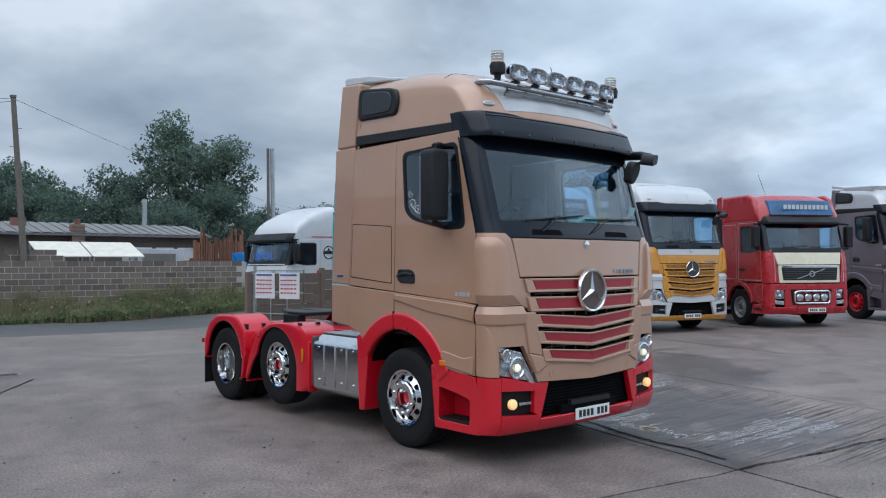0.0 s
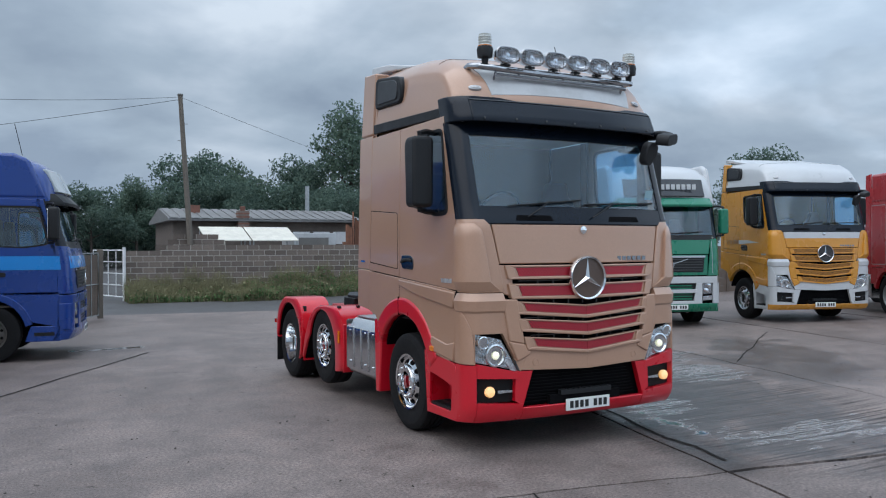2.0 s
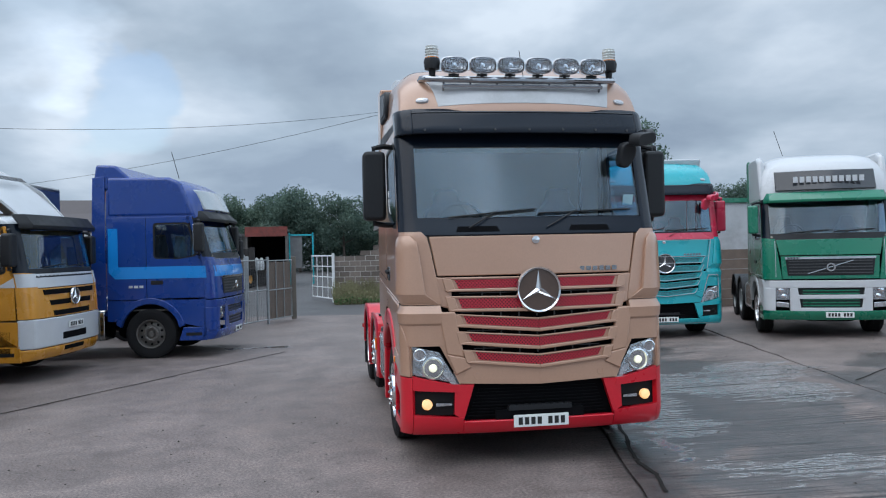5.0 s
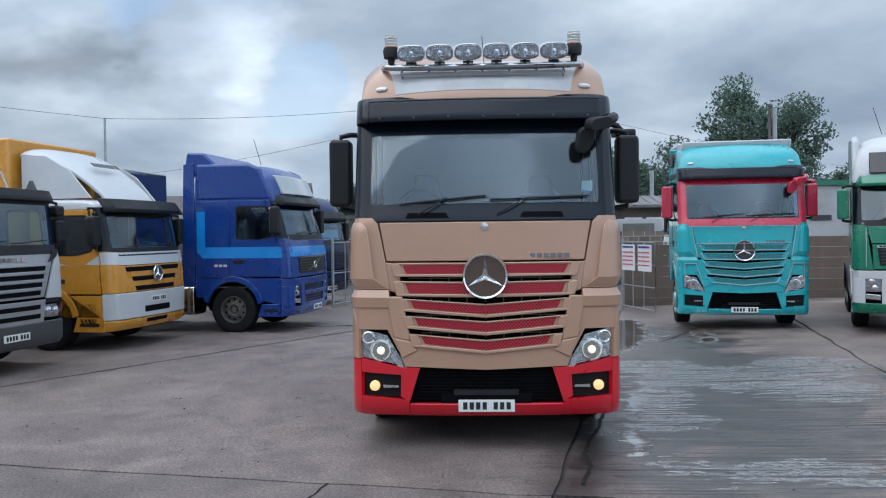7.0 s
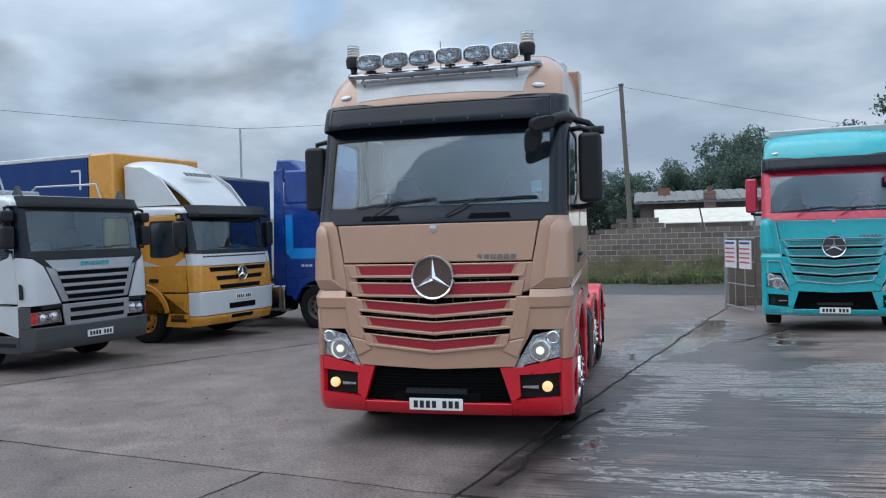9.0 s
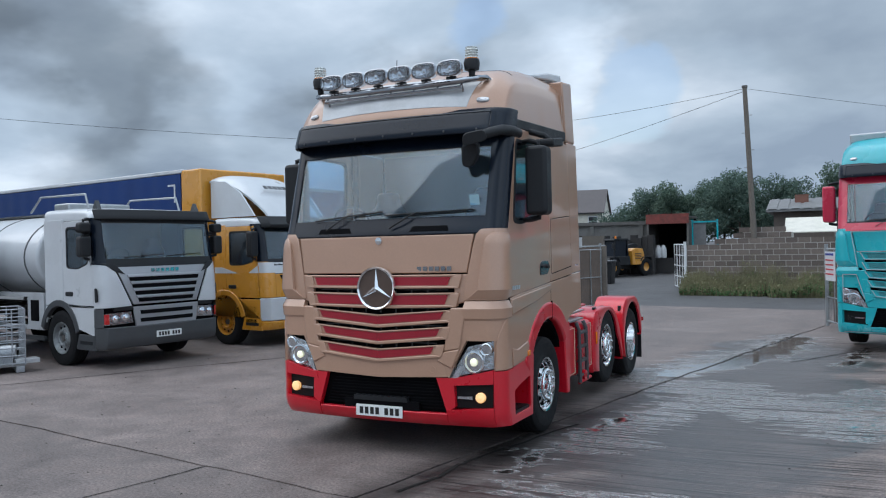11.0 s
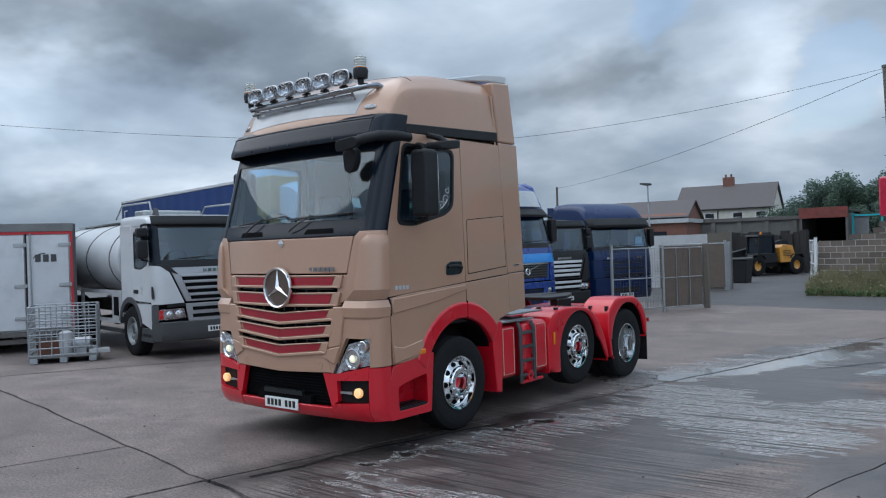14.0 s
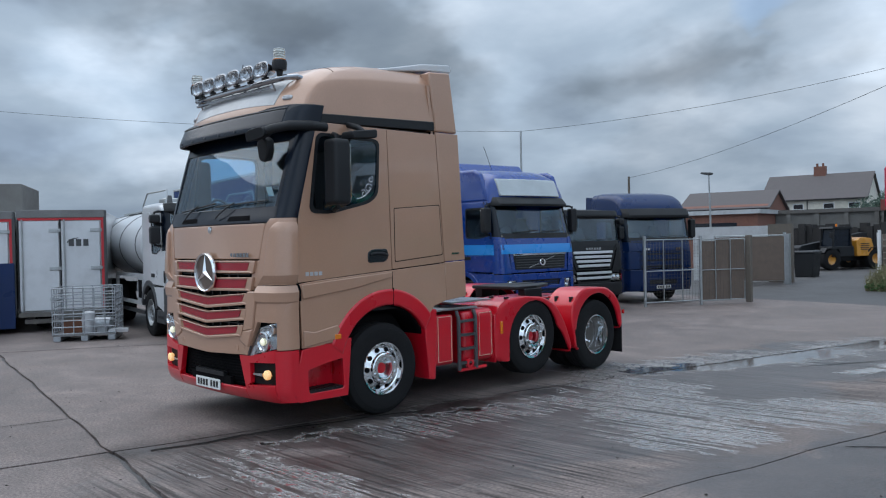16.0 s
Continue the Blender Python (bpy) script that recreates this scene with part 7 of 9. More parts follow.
TANK = ribbed_cab(at(-6.99, 4.12, 79.2), "white tanker lorry with silver slatted grille and dark bumper", M_WHITE, M_SCGREY, M_GREYPL, M_SCGREY, M_GREYPL)
ribbed_cab(at(-5.0, 14.5, 78), "dark lorry cab with white slatted grille behind the others", M_BLACK, M_BLACK, M_BLACK, M_WHITE, M_BLACK, name="tractor_unit", slat=0.075)
day_cab(at(-6.31, 7.74, 79.7))
round_cab(at(-4.7, 17.7, 66), "navy blue tractor unit behind the mesh fence", M_NAVY)
round_cab(at(6.25, 18.35, -84), "white tractor unit with round black print on its side", M_WHITE, 3.9, print_side=True, slope=[(0, 0.02), (0.04, 0.22), (0.12, 0.40), (0.3, 0.60), (0.55, 0.80), (0.8, 0.94), (1, 1.0)])

# ---- the yard and what lies round it ----
def capsule(t, vec, a, b):
    """Distance from a point to a line between two places on the ground."""
    ab = Vector((b[0] - a[0], b[1] - a[1], 0))
    sub = nd(t, "ShaderNodeVectorMath", op="SUBTRACT")
    t.links.new(vec, sub.inputs[0])
    sub.inputs[1].default_value = (a[0], a[1], 0)
    dot = nd(t, "ShaderNodeVectorMath", op="DOT_PRODUCT")
    t.links.new(sub.outputs[0], dot.inputs[0])
    dot.inputs[1].default_value = ab / ab.length_squared
    cl = t.nodes.new("ShaderNodeClamp")
    t.links.new(dot.outputs["Value"], cl.inputs[0])
    sc = nd(t, "ShaderNodeVectorMath", op="SCALE")
    sc.inputs[0].default_value = ab
    t.links.new(cl.outputs[0], sc.inputs["Scale"])
    d = nd(t, "ShaderNodeVectorMath", op="DISTANCE")
    t.links.new(sub.outputs[0], d.inputs[0])
    t.links.new(sc.outputs[0], d.inputs[1])
    return d.outputs["Value"]


def mathn(t, op, a, b):
    n = nd(t, "ShaderNodeMath", op=op)
    for i, v in enumerate((a, b)):
        if isinstance(v, (int, float)):
            n.inputs[i].default_value = v
        else:
            t.links.new(v, n.inputs[i])
    return n.outputs[0]


def yard_material(name, base, wet=True):
    m = bpy.data.materials.new(name)
    t = nodes_of(m)
    out = t.nodes.new("ShaderNodeOutputMaterial")
    b = t.nodes.new("ShaderNodeBsdfPrincipled")
    t.links.new(b.outputs[0], out.inputs[0])
    co = t.nodes.new("ShaderNodeTexCoord")
    flat = nd(t, "ShaderNodeVectorMath", op="MULTIPLY")
    t.links.new(co.outputs["Object"], flat.inputs[0])
    flat.inputs[1].default_value = (1, 1, 0)
    vec = flat.outputs[0]

    def noise_tex(scale, detail=5.0, rough=0.6, dist=0.0):
        n = nd(t, "ShaderNodeTexNoise", Scale=scale, Detail=detail, Roughness=rough, Distortion=dist)
        t.links.new(vec, n.inputs["Vector"])
        return n.outputs[0]

    big, mid, grain, spot = noise_tex(0.33, 7, 0.66, 1.2), noise_tex(1.6, 9, 0.76, 0.3), noise_tex(38, 5, 0.75), noise_tex(7.5, 4, 0.6)
    c1 = ramp(t, big, [(0.36, tuple(c * 0.82 for c in base)), (0.52, base), (0.66, tuple(c * 1.22 for c in base))])
    c2 = ramp(t, mid, [(0.36, (0.68, 0.67, 0.66)), (0.5, (1, 1, 1)), (0.64, (1.24, 1.22, 1.20))])
    c3 = ramp(t, grain, [(0.36, (0.50, 0.50, 0.50)), (0.64, (1.46, 1.46, 1.46))])
    c4 = ramp(t, spot, [(0.28, (0.24, 0.22, 0.21)), (0.34, (1, 1, 1))])
    col = c1
    for c in (c2, c3, c4):
        mx = t.nodes.new("ShaderNodeMixRGB")
        mx.blend_type = "MULTIPLY"
        mx.inputs[0].default_value = 1.0
        t.links.new(col, mx.inputs[1])
        t.links.new(c, mx.inputs[2])
        col = mx.outputs[0]
    oi = t.nodes.new("ShaderNodeObjectInfo")
    r = ramp(t, oi.outputs["Random"], [(0.0, (0.88, 0.88, 0.88)), (1.0, (1.10, 1.09, 1.08))])
    mx = t.nodes.new("ShaderNodeMixRGB")
    mx.blend_type = "MULTIPLY"
    mx.inputs[0].default_value = 1.0
    t.links.new(col, mx.inputs[1])
    t.links.new(r, mx.inputs[2])
    col = mx.outputs[0]
    rough = ramp(t, mid, [(0.3, (0.50,) * 3), (0.7, (0.74,) * 3)])
    height = mathn(t, "ADD", mathn(t, "MULTIPLY", grain, 0.5), mid)
    if wet:
        # rain water spread over the slabs: a broad damp tract, and standing pools within it
        d1 = mathn(t, "SUBTRACT", capsule(t, vec, (2.5, -0.4), (3.6, 9.0)), 1.3)
        d2 = mathn(t, "SUBTRACT", capsule(t, vec, (5.4, 1.6), (7.2, 4.0)), 0.9)
        d = mathn(t, "MINIMUM", d1, d2)
        wob = mathn(t, "MULTIPLY", mathn(t, "SUBTRACT", noise_tex(0.75, 6, 0.6, 0.8), 0.5), 4.2)
        damp = ramp(t, mathn(t, "ADD", mathn(t, "ADD", d, wob), 0.5), [(0.20, (1, 1, 1)), (0.80, (0, 0, 0))])
        def blob(a, b, r):
            return mathn(t, "SUBTRACT", capsule(t, vec, a, b), r)

        def union(items):
            u = items[0]
            for v in items[1:]:
                u = mathn(t, "MINIMUM", u, v)
            return u

        p3 = union([blob((0.70, -1.3), (0.90, -0.40), 0.03), blob((0.90, -0.40), (1.95, 4.2), 0.03)])
        p = union([blob((1.75, 5.5), (2.3, 6.6), 0.26), blob((2.3, 6.6), (2.95, 8.3), 0.38), blob((2.95, 8.3), (3.4, 11.2), 0.36), blob((3.7, 2.42), (4.15, 2.45), 0.05), blob((1.36, -0.3), (1.52, 0.92), 0.07), blob((1.52, 0.92), (1.85, 2.4), 0.07), blob((4.2, 7.3), (4.6, 9.6), 0.14), blob((-3.9, 10.7), (-2.8, 10.8), 0.16)])
        thin = union([blob((2.3, 4.6), (4.1, 2.75), 0.72), blob((3.6, 3.4), (5.0, 4.6), 0.60), blob((1.5, 5.4), (2.7, 8.4), 0.55), blob((2.9, 8.0), (3.3, 11.4), 0.50), blob((1.7, 0.8), (2.4, 3.2), 0.32), blob((1.7, -0.7), (3.0, -0.75), 0.22)])
        ms = t.nodes.new("ShaderNodeMapping")
        ms.inputs["Rotation"].default_value = (0, 0, radians(9))
        ms.inputs["Scale"].default_value = (0.75, 1.7, 1.0)
        t.links.new(vec, ms.inputs[0])
        st = nd(t, "ShaderNodeTexNoise", Scale=1.7, Detail=9.0, Roughness=0.74, Distortion=0.2)
        t.links.new(ms.outputs[0], st.inputs["Vector"])
        wob2 = mathn(t, "MULTIPLY", mathn(t, "SUBTRACT", st.outputs[0], 0.5), 3.0)
        wob3 = mathn(t, "MULTIPLY", wob2, 0.45)
        # brushed finish runs across the slab beside the joint
        mp = t.nodes.new("ShaderNodeMapping")
        mp.inputs["Rotation"].default_value = (0, 0, radians(9))
        t.links.new(vec, mp.inputs[0])
        mp.inputs["Scale"].default_value = (0.55, 22.0, 1.0)
        wv = nd(t, "ShaderNodeTexNoise", Scale=1.0, Detail=4.0, Roughness=0.6)
        t.links.new(mp.outputs[0], wv.inputs["Vector"])
        brush = wv.outputs[0]
        pool = ramp(t, mathn(t, "ADD", mathn(t, "ADD", p, wob3), 0.5), [(0.44, (1, 1, 1)), (0.52, (0, 0, 0))])
        film = ramp(t, mathn(t, "ADD", mathn(t, "ADD", thin, wob2), 0.5), [(0.47, (1, 1, 1)), (0.62, (0, 0, 0))])
        film = mathn(t, "MULTIPLY", film, mathn(t, "MULTIPLY", ramp(t, brush, [(0.42, (0.03,) * 3), (0.52, (1, 1, 1))]), ramp(t, noise_tex(14, 6, 0.7), [(0.40, (0.15,) * 3), (0.52, (1, 1, 1))])))
        near = ramp(t, mathn(t, "ADD", p3, 0.0), [(0.05, (1, 1, 1)), (0.22, (0, 0, 0))])
        damp = mathn(t, "MAXIMUM", mathn(t, "MAXIMUM", damp, mathn(t, "MAXIMUM", film, pool)), mathn(t, "MULTIPLY", near, ramp(t, noise_tex(1.1, 5), [(0.4, (0, 0, 0)), (0.55, (1, 1, 1))])))
        soak = ramp(t, mathn(t, "ADD", p3, mathn(t, "MULTIPLY", wob2, 0.22)), [(0.02, (0.28, 0.27, 0.27)), (0.18, (0.55, 0.54, 0.54)), (0.50, (1, 1, 1))])
        dk = ramp(t, damp, [(0.0, (1, 1, 1)), (1.0, (0.44, 0.44, 0.45))])
        mx = t.nodes.new("ShaderNodeMixRGB")
        mx.blend_type = "MULTIPLY"
        mx.inputs[0].default_value = 1.0
        t.links.new(col, mx.inputs[1])
        t.links.new(dk, mx.inputs[2])
        col = mx.outputs[0]
        mx = t.nodes.new("ShaderNodeMixRGB")
        mx.blend_type = "MULTIPLY"
        mx.inputs[0].default_value = 1.0
        t.links.new(col, mx.inputs[1])
        t.links.new(soak, mx.inputs[2])
        col = mx.outputs[0]
        rough = mathn(t, "MULTIPLY", rough, ramp(t, damp, [(0.0, (1, 1, 1)), (1.0, (0.60,) * 3)]))
        rough = mathn(t, "MULTIPLY", rough, ramp(t, film, [(0.0, (1, 1, 1)), (1.0, (0.42,) * 3)]))
        rough = mathn(t, "MULTIPLY", rough, ramp(t, pool, [(0.0, (1, 1, 1)), (1.0, (0.25,) * 3)]))
        reg = ramp(t, d1, [(0.2, (1, 1, 1)), (0.9, (0, 0, 0))])
        height = mathn(t, "ADD", height, mathn(t, "MULTIPLY", mathn(t, "MULTIPLY", wv.outputs[0], reg), 2.6))
        groove = ramp(t, wv.outputs[0], [(0.40, (0.20, 0.19, 0.19)), (0.49, (1, 1, 1)), (0.65, (1.3, 1.29, 1.27))])
        mx = t.nodes.new("ShaderNodeMixRGB")
        mx.blend_type = "MULTIPLY"
        t.links.new(reg, mx.inputs[0])
        t.links.new(col, mx.inputs[1])
        t.links.new(groove, mx.inputs[2])
        col = mx.outputs[0]
        height = mathn(t, "MULTIPLY", height, mathn(t, "SUBTRACT", 1.0, mathn(t, "MAXIMUM", mathn(t, "MULTIPLY", film, 0.78), mathn(t, "MULTIPLY", pool, 0.97))))
    t.links.new(col, b.inputs["Base Color"])
    t.links.new(rough, b.inputs["Roughness"])
    if wet:
        sheen = mathn(t, "MAXIMUM", mathn(t, "MAXIMUM", mathn(t, "MULTIPLY", film, 3.0), mathn(t, "MULTIPLY", pool, 4.0)), mathn(t, "MULTIPLY", damp, 0.25))
        t.links.new(mathn(t, "ADD", 1.45, mathn(t, "MULTIPLY", sheen, 1.5)), b.inputs["IOR"])
    bp = nd(t, "ShaderNodeBump", Strength=0.55, Distance=0.012)
    t.links.new(height, bp.inputs["Height"])
    t.links.new(bp.outputs[0], b.inputs["Normal"])
    return m


M_YARD = yard_material("yard_concrete", (0.170, 0.139, 0.129))
M_TARMAC = yard_material("tarmac", (0.068, 0.066, 0.067), wet=False)
M_JOINT = material("joint_dirt", (0.016, 0.015, 0.014), 0.9, bump=0.3, spec=0.15)

xs = [-900, -300, -120, -50, -25, -12, -8, -4, 0, 3, 4, 5, 6, 7, 8, 9, 12, 15, 18, 22, 30, 60, 140, 400, 900]
ys = [-900, -60, -20, -8, 0, 2, 6, 10, 14, 18, 22, 26, 32, 45, 60, 140, 400, 1200]
g = Geo()
g.add([(x, y, ground_z(x, y) - 0.03) for x in xs for y in ys], [(i * len(ys) + j, (i + 1) * len(ys) + j, (i + 1) * len(ys) + j + 1, i * len(ys) + j + 1) for i in range(len(xs) - 1) for j in range(len(ys) - 1)])
tagged(part("ground", g, M_TARMAC, None, smooth=0, recalc=False), "dark worn tarmac ground", "ground", kind="structure")

P0, E1, E2 = Vector((0.5, -1.4)), Vector((0.985, -0.165)), Vector((0.21, 0.978))


def joint_at(i, j, wob=True):
    p = P0 + E1 * (3.86 * i) + E2 * (6.4 * j)
    return p


def edge(a, b, n=14, amp=0.06):
    pts = []
    for k in range(n):
        q = a + (b - a) * (k / n)
        s = noise.noise((q.x * 1.3, q.y * 1.3, 4.0)) * amp + noise.noise((q.x * 5, q.y * 5, 9.0)) * amp * 0.5
        d = (b - a).normalized()
        pts.append(Vector((q.x - d.y * s, q.y + d.x * s)) if 0 < k else q)
    return pts


yard = thing("yard_paving", "worn grey concrete slabs, wet in patches", "paving", kind="structure")
COLS = [(-7, 0)] + [(i, i + 1) for i in range(0, 6)]
for i0, i1 in COLS:
    for j0, j1 in ((-4, -1.6), (-1.6, 0), (0, 3.3)):
        c = [joint_at(i0, j0), joint_at(i1, j0), joint_at(i1, j1), joint_at(i0, j1)]
        # opposite sides are walked the same way, so that neighbours share their crack
        k1, k2 = 12 * (i1 - i0), int(14 * (j1 - j0)) + 2
        lo, hi = edge(c[0], c[1], k1), edge(c[3], c[2], k1)
        le, ri = edge(c[0], c[3], k2), edge(c[1], c[2], k2)
        loop = lo + ri + [c[2]] + hi[::-1][:-1] + [c[3]] + le[::-1][:-1]
        mid = sum(loop, Vector((0, 0))) / len(loop)
        gap = 0.032
        loop = [p + (mid - p).normalized() * gap for p in loop]
        dz = random.uniform(-0.004, 0.004)
        n = len(loop)
        # rings of points towards the middle let the top follow the fall of the ground
        rings = [[p + (mid - p) * q for p in loop] for q in (0.0, 0.12, 0.3, 0.5, 0.7, 0.86)]
        vs = [(p.x, p.y, ground_z(p.x, p.y) + dz) for r in rings for p in r] + [(p.x, p.y, ground_z(p.x, p.y) - 0.08) for p in loop] + [(mid.x, mid.y, ground_z(mid.x, mid.y) + dz)]
        fs = []
        for r in range(5):
            fs += [(r * n + k, r * n + (k + 1) % n, (r + 1) * n + (k + 1) % n, (r + 1) * n + k) for k in range(n)]
        fs += [(5 * n + k, 5 * n + (k + 1) % n, 7 * n) for k in range(n)] + [(k, 6 * n + k, 6 * n + (k + 1) % n, (k + 1) % n) for k in range(n)]
        gg = Geo()
        gg.add(vs, fs)
        part("slab", gg, M_YARD, yard, smooth=0, recalc=True)


def crack(pts, w, parent, name="crack_line"):
    """A filled crack, a little proud of the slabs."""
    g = Geo()
    fine = []
    for a, b in zip(pts, pts[1:]):
        fine += edge(Vector(a), Vector(b), 12, 0.05)
    fine.append(Vector(pts[-1]))
    vs, fs = [], []
    for k, p in enumerate(fine):
        d = (fine[min(k + 1, len(fine) - 1)] - fine[max(k - 1, 0)]).normalized()
        ww = w * (0.6 + 0.6 * abs(noise.noise((p.x * 3, p.y * 3, 1.0))))
        for s in (-1, 1):
            q = p + Vector((-d.y, d.x)) * ww * s
            vs.append((q.x, q.y, ground_z(q.x, q.y) + 0.0065))
    fs = [(2 * k, 2 * k + 1, 2 * k + 3, 2 * k + 2) for k in range(len(fine) - 1)]
    g.add(vs, fs)
    return part(name, g, M_JOINT, parent, smooth=0, recalc=False)


crack([(-8.6, -0.5), (-6.6, 3.13), (-2.7, 9.74)], 0.022, yard)
crack([(0.75, -1.13), (0.89, -0.63), (0.92, -0.16), (1.07, 0.48), (1.22, 1.06), (1.45, 1.75)], 0.026, yard, "joint_gap")
crack([(-1.3, -1.1), (-1.7, -2.6), (-1.5, -4.5)], 0.010, yard)
crack([(5.5, 3.0), (7.4, 4.3), (9.2, 5.5)], 0.016, yard)
crack([(3.4, 7.5), (4.9, 10.0), (6.3, 11.0)], 0.014, yard)


def grit(count, seed):
    """Crumbs of stone and dried mud strewn over the slabs, in one object."""
    rng = np.random.default_rng(seed)
    g = Geo()
    for _ in range(count):
        x, y = rng.uniform(-8, 9), rng.uniform(-5.5, 8)
        if abs(x) < 1.3 and 0 < y < 6.2:
            continue
        r = 0.004 + 0.011 * rng.random() ** 3
        z = ground_z(x, y) + 0.003
        a = rng.random() * 6.28
        ring = [(x + r * rng.uniform(0.7, 1.3) * math.cos(a + k * 1.257), y + r * rng.uniform(0.7, 1.3) * math.sin(a + k * 1.257), z) for k in range(5)]
        g.add(ring + [(x, y, z + r * 0.7)], [(k, (k + 1) % 5, 5) for k in range(5)])
    return tagged(part("grit", g, M_GRIT, None, smooth=0), "dark crumbs of stone strewn over the slabs", "gravel", kind="stuff")


M_GRIT = material("dark_grit", (0.035, 0.031, 0.028), 0.9, vary=0.4, scale=30)
grit(900, 21)

# walls of concrete block
M_BLOCK = material("concrete_block", (0.175, 0.14, 0.12), 0.9, vary=0.3, scale=4, bump=0.6, bump_scale=60, island=0.3, dirt=0.35, dirt_col=(0.07, 0.06, 0.05))
M_MORTAR = material("old_mortar", (0.46, 0.43, 0.39), 0.95, vary=0.2, bump=0.4)
M_BRICK = material("red_brick", (0.21, 0.095, 0.070), 0.9, vary=0.3, scale=6, bump=0.4, bump_scale=40, dirt=0.2)
M_PANEL = material("brown_fence_panel", (0.155, 0.115, 0.092), 0.85, vary=0.25, scale=5, bump=0.4, bump_scale=35, island=0.15, dirt=0.3)
M_GREYWALL = material("grey_render", (0.17, 0.165, 0.155), 0.95, vary=0.3, scale=0.8, bump=0.3, dirt=0.5)
M_SLATE = material("slate_roof", (0.105, 0.092, 0.092), 0.8, vary=0.25, scale=2, bump=0.4, bump_scale=20)
M_SHEET = material("weathered_roof_sheet", (0.18, 0.18, 0.18), 0.7, vary=0.3, scale=1.5, dirt=0.4)
M_RUST = material("rusty_timber", (0.20, 0.085, 0.05), 0.9, vary=0.35, scale=5, bump=0.4, island=0.3)
M_CREAMWALL = material("cream_render", (0.66, 0.63, 0.55), 0.9, vary=0.12, dirt=0.2)
M_TIMBER = material("grey_timber", (0.14, 0.12, 0.10), 0.85, vary=0.25, scale=8, bump=0.5, bump_scale=60)
def leaf_material(name, base):
    m = bpy.data.materials.new(name)
    t = nodes_of(m)
    out = t.nodes.new("ShaderNodeOutputMaterial")
    df, tl = nd(t, "ShaderNodeBsdfDiffuse"), nd(t, "ShaderNodeBsdfTranslucent")
    geo = t.nodes.new("ShaderNodeNewGeometry")
    co = t.nodes.new("ShaderNodeTexCoord")
    n = nd(t, "ShaderNodeTexNoise", Scale=0.6, Detail=4.0, Roughness=0.6)
    t.links.new(co.outputs["Object"], n.inputs["Vector"])
    s = mathn(t, "ADD", mathn(t, "MULTIPLY", geo.outputs["Random Per Island"], 0.5), mathn(t, "MULTIPLY", n.outputs[0], 0.5))
    col = ramp(t, s, [(0.25, tuple(c * 0.6 for c in base)), (0.5, base), (0.8, (base[0] * 1.55, base[1] * 1.4, base[2] * 1.3))])
    for b in (df, tl):
        t.links.new(col, b.inputs["Color"])
    mx = nd(t, "ShaderNodeMixShader", Fac=0.42)
    t.links.new(df.outputs[0], mx.inputs[1])
    t.links.new(tl.outputs[0], mx.inputs[2])
    t.links.new(mx.outputs[0], out.inputs[0])
    return m


M_LEAF = leaf_material("leaf_green", (0.138, 0.200, 0.158))
M_LEAF2 = leaf_material("dark_leaf_green", (0.122, 0.180, 0.150))
M_BRAMBLE = leaf_material("bramble_green", (0.13, 0.22, 0.10))
M_GRASS = material("rough_grass", (0.20, 0.185, 0.10), 0.9, vary=0.5, scale=1.1)
M_BARK = material("bark", (0.07, 0.055, 0.045), 0.95, vary=0.3, bump=0.6, bump_scale=20)


def mesh_of(geo, mat, name="shared"):
    ob = part(name, geo, mat, None, smooth=0)
    me = ob.data
    bpy.data.objects.remove(ob)
    return me


def block_wall(name, a, b, z0, top, label, course=0.225, length=0.45, thick=0.22, piece="block"):
    """A wall of single blocks before a mortar core; top gives the height along it (0..1)."""
    a, b = Vector(a), Vector(b)
    L = (b - a).length
    ang = math.degrees(math.atan2(b.y - a.y, b.x - a.x))
    W = thing(name, label, "wall", pose(a.x, a.y, z0, 0, 0, ang), kind="structure")
    meshes = []
    for k in range(4):
        g = Geo()
        j = random.uniform(-0.003, 0.003)
        g.box(0.013, length - 0.013, -thick / 2 + j, thick / 2 - j, 0.013, course - 0.013)
        meshes.append(mesh_of(g, M_BLOCK, "block"))
    half = mesh_of(Geo().box(0.013, length / 2 - 0.013, -thick / 2, thick / 2, 0.013, course - 0.013), M_BLOCK, "block")
    core = Geo()
    hs = []
    n = int(L / length)
    rows = int(max(top(i / 40) for i in range(41)) / course)
    for r in range(rows):
        off = (r % 2) * length / 2
        if off:
            if (r + 1) * course <= top(0.0) + 0.01:
                place(piece, half, W, pose(0, 0, r * course))
        for i in range(n):
            x = off + i * length
            u = (x + length / 2) / L
            if u > 1 or (r + 1) * course > top(min(1, u)) + 0.01:
                continue
            place(piece, random.choice(meshes), W, pose(x, random.uniform(-0.004, 0.004), r * course))
    st = 24
    for i in range(st):
        u0, u1 = i / st, (i + 1) / st
        h = int(min(top(u0), top(u1)) / course) * course - 0.02
        core.box(u0 * L, u1 * L - 0.001, -thick / 2 + 0.008, thick / 2 - 0.008, 0, h)
    part("mortar_core", core, M_MORTAR, W, smooth=0)
    return W


GW = ground_z(4, 26.5)
block_wall("wall_north", (-1.25, 27.3), (9.4, 25.8), GW - 0.1, lambda u: 2.06 if u < 0.12 else 2.28, "brown concrete block boundary wall behind rough grass")
block_wall("wall_ruin", (-0.4, 28.2), (3.4, 27.7), GW - 0.1, lambda u: lerp([(0, 1.9), (0.2, 2.3), (0.35, 2.75), (0.75, 2.75), (0.9, 2.4), (1, 2.0)], u), "stepped old block wall standing behind the boundary wall")


